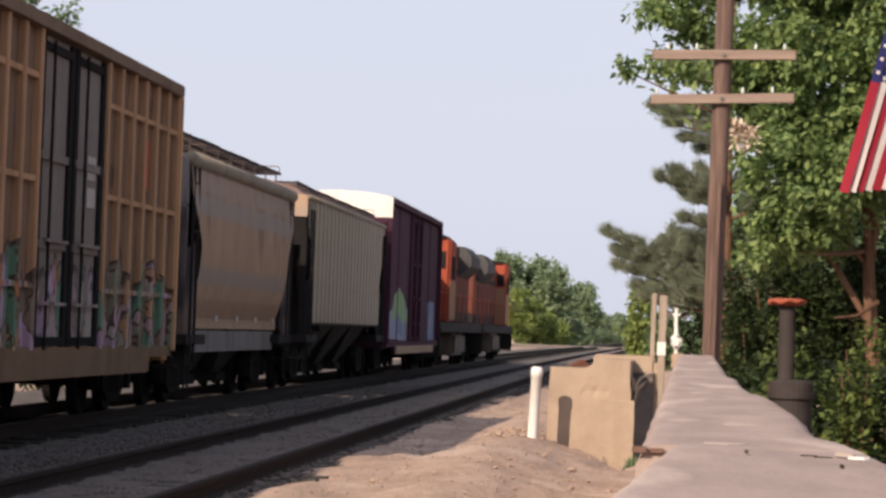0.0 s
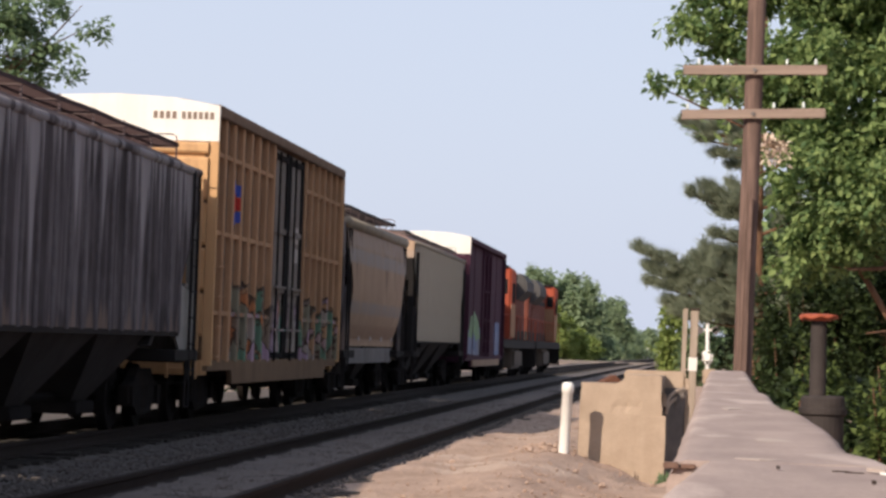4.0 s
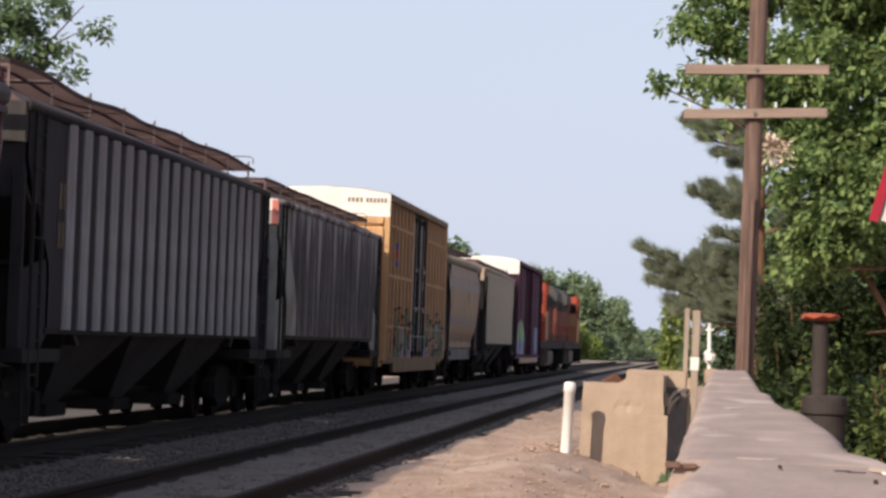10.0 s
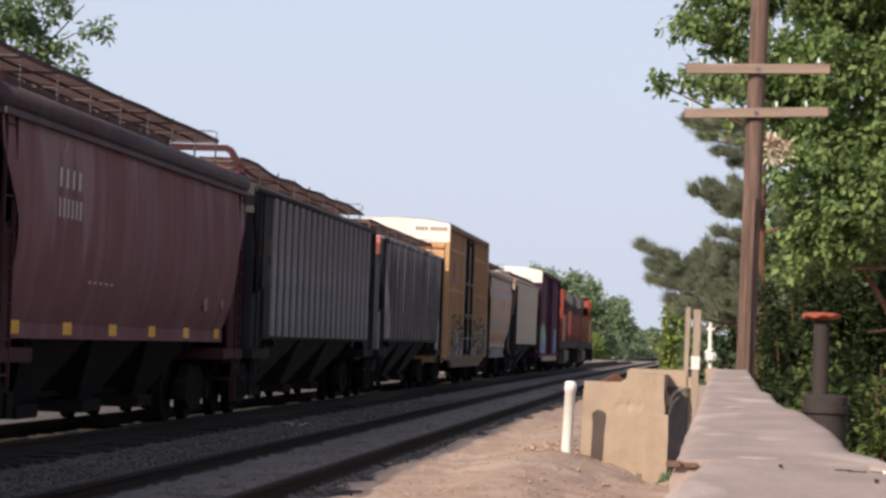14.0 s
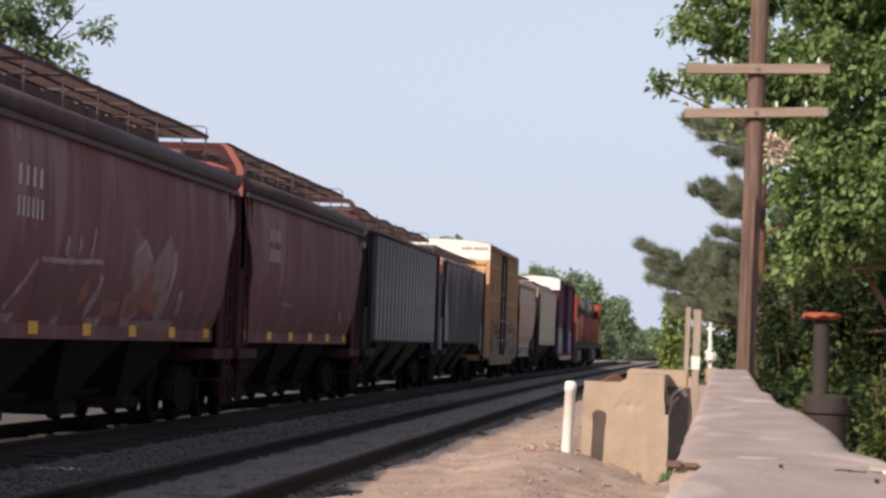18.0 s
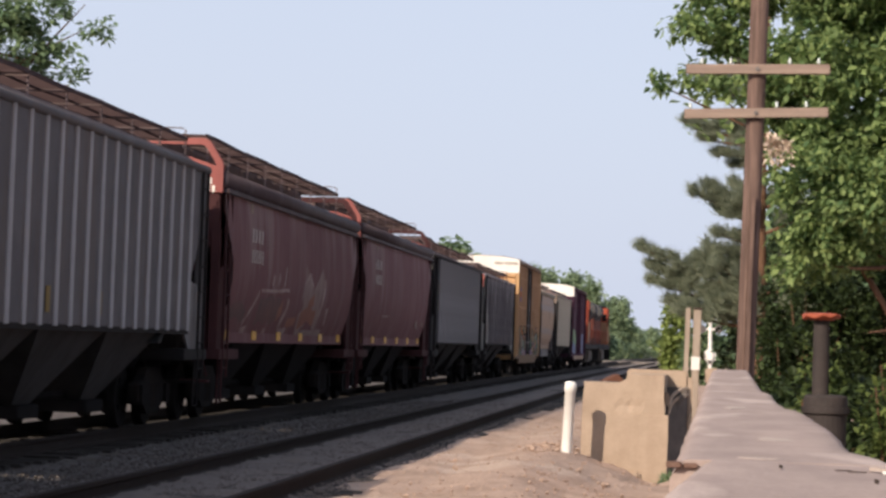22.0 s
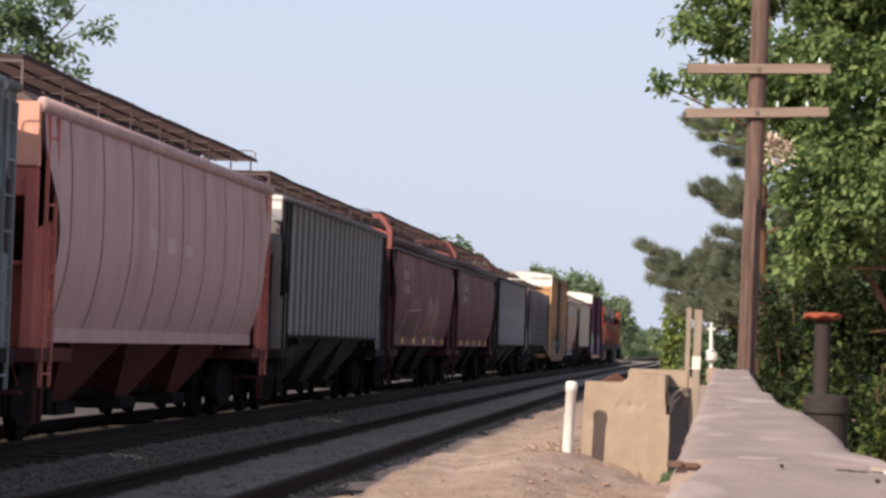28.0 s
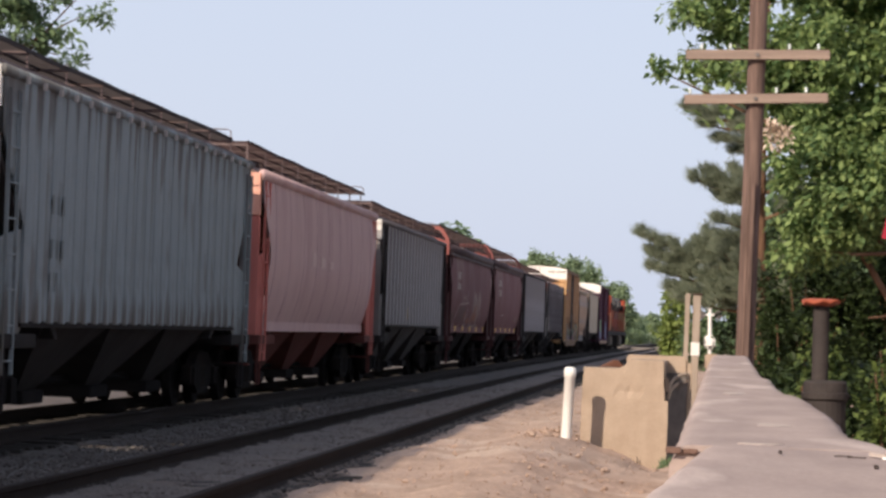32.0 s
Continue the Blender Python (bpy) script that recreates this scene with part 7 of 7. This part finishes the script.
for i, (x, y, r, h) in enumerate(((-14.9, 318, 1.9, 6.2), (-13.4, 322, 1.5, 5.2), (-12.3, 328, 1.3, 3.9), (-11.4, 338, 1.2, 3.0))):
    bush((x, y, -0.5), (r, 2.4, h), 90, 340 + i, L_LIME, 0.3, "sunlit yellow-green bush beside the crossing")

# low weeds beyond the far track
rnd = random.Random(55)
clumps = []
for k in range(170):
    y = 16 + 100 * (k / 170) ** 1.3
    if noise.noise((y * 0.45, 3.0, 0)) > -0.12:
        clumps += [((-13.6 + rnd.uniform(-0.5, 0.5) + BEND * y * y, y + rnd.uniform(-0.3, 0.3), -0.3 + rnd.uniform(0, 0.55)), rnd.uniform(0.6, 1.2)) for _ in range(3)]
me = bpy.data.meshes.new("weeds")
vf = leaves(clumps, 14, 0.28, 0.09, rnd, -0.6, 2.4)
me.from_pydata([tuple(v) for v in vf[0]], [], vf[1])
# the bushes' shade-darkened green
me.materials.append(L_SHADED)
tagged(new("weeds", me), "low dark green weeds beyond the far track", "weeds", kind="stuff")

# more wood behind the bushes
for i, (x, y, h, w) in enumerate(((4.2, 84, 6.5, 1.8), (7.0, 86, 8.0, 2.4), (10.5, 90, 9.0, 2.8), (14.5, 96, 9.5, 3.0), (5.6, 98, 7.5, 2.4))):
    far_tree((x, y, -0.5), h, w, 260 + i, 0.3)
# unseen trees added along the wall, past the camera, to dim sky fill light
for i, (x, y, h, w) in enumerate(((8.5, 30, 9.5, 3.0), (8.0, 20, 10.5, 3.2), (8.6, 10, 9.5, 3.2), (8.0, 0, 10.5, 3.4), (8.8, -10, 10.0, 3.2), (8.2, -20, 10.5, 3.4))):
    tree("unseen_tree", (x, y, -0.6), "dense unseen tree along the wall, added to block sky light", h * 0.7, 0.18,
         [((0, 0, h * 0.62), (w, w * 1.4, h * 0.36)), ((-w * 0.2, 0, h * 0.28), (w, w * 1.5, h * 0.28))], 150, 16, 0.9, 0.4, L_SHADED, 500 + i, 4)

# ---- what moves ----
# seconds, the swing of the flag's cloth in degrees, and how far the cloth sags, in metres
GUSTS = ((0, 18, 0), (0.3, 11, 0.05), (0.6, 12.2, 0.1), (1, 16.2, 0.05), (1.5, 10.5, 0.2), (2, 11, 0.3), (2.5, 14, 0.35), (3, 18.2, 0.36), (3.5, 14, 0.3), (4.5, 12, 0.2), (5.5, 11, 0.2), (6, 11, 0.2), (6.5, 15.3, 0.2), (7, 13.7, 0.2),
         (8, 11.5, 0.1), (9, 12, 0.05), (9.3, 21.7, 0.05), (9.6, 21.7, 0.1), (10, 20.5, 0.12), (10.5, 17.1, 0.15), (11, 16.7, 0.2), (11.5, 14.4, 0.25), (12, 12, 0.2), (14, 11.5, 0.2), (15.5, 13, 0.3), (16.5, 17.4, 0.36),
         (17, 15.3, 0.3), (17.5, 13.7, 0.2), (18, 13.7, 0.2), (18.5, 14.6, 0.2), (19, 15.8, 0.2), (19.5, 15.1, 0.2), (20, 13.5, 0.2), (22, 13, 0.2), (25, 12, 0.2), (25.5, 13.5, 0.2), (28, 11.5, 0.2), (31.5, 12, 0.3), (31.8, 15.6, 0.34), (32, 17.4, 0.36))


def motions():
    for car, mid in CARS:
        walk(car, [(t, rail_pose(reach(t) + mid)) for t in (0, 4, 8, 12, 16, 20, 24, 28, 32)])
    for wheel, r, y in WHEELS:
        rows = []
        for k in range(201):
            t = 32.0 * k / 200
            rows.append((t, pose(0, y, r, -math.degrees((reach(t) - START) / r) + y * 40)))
        walk(wheel, rows)
    for cloth, x, i in FLAG:
        walk(cloth, [(t, pose(x, 0, -sag, 3 * math.sin(1.9 * t + 0.5 * i), a + 1.2 * math.sin(2.3 * t + 0.45 * i))) for t, a, sag in GUSTS])


motions()
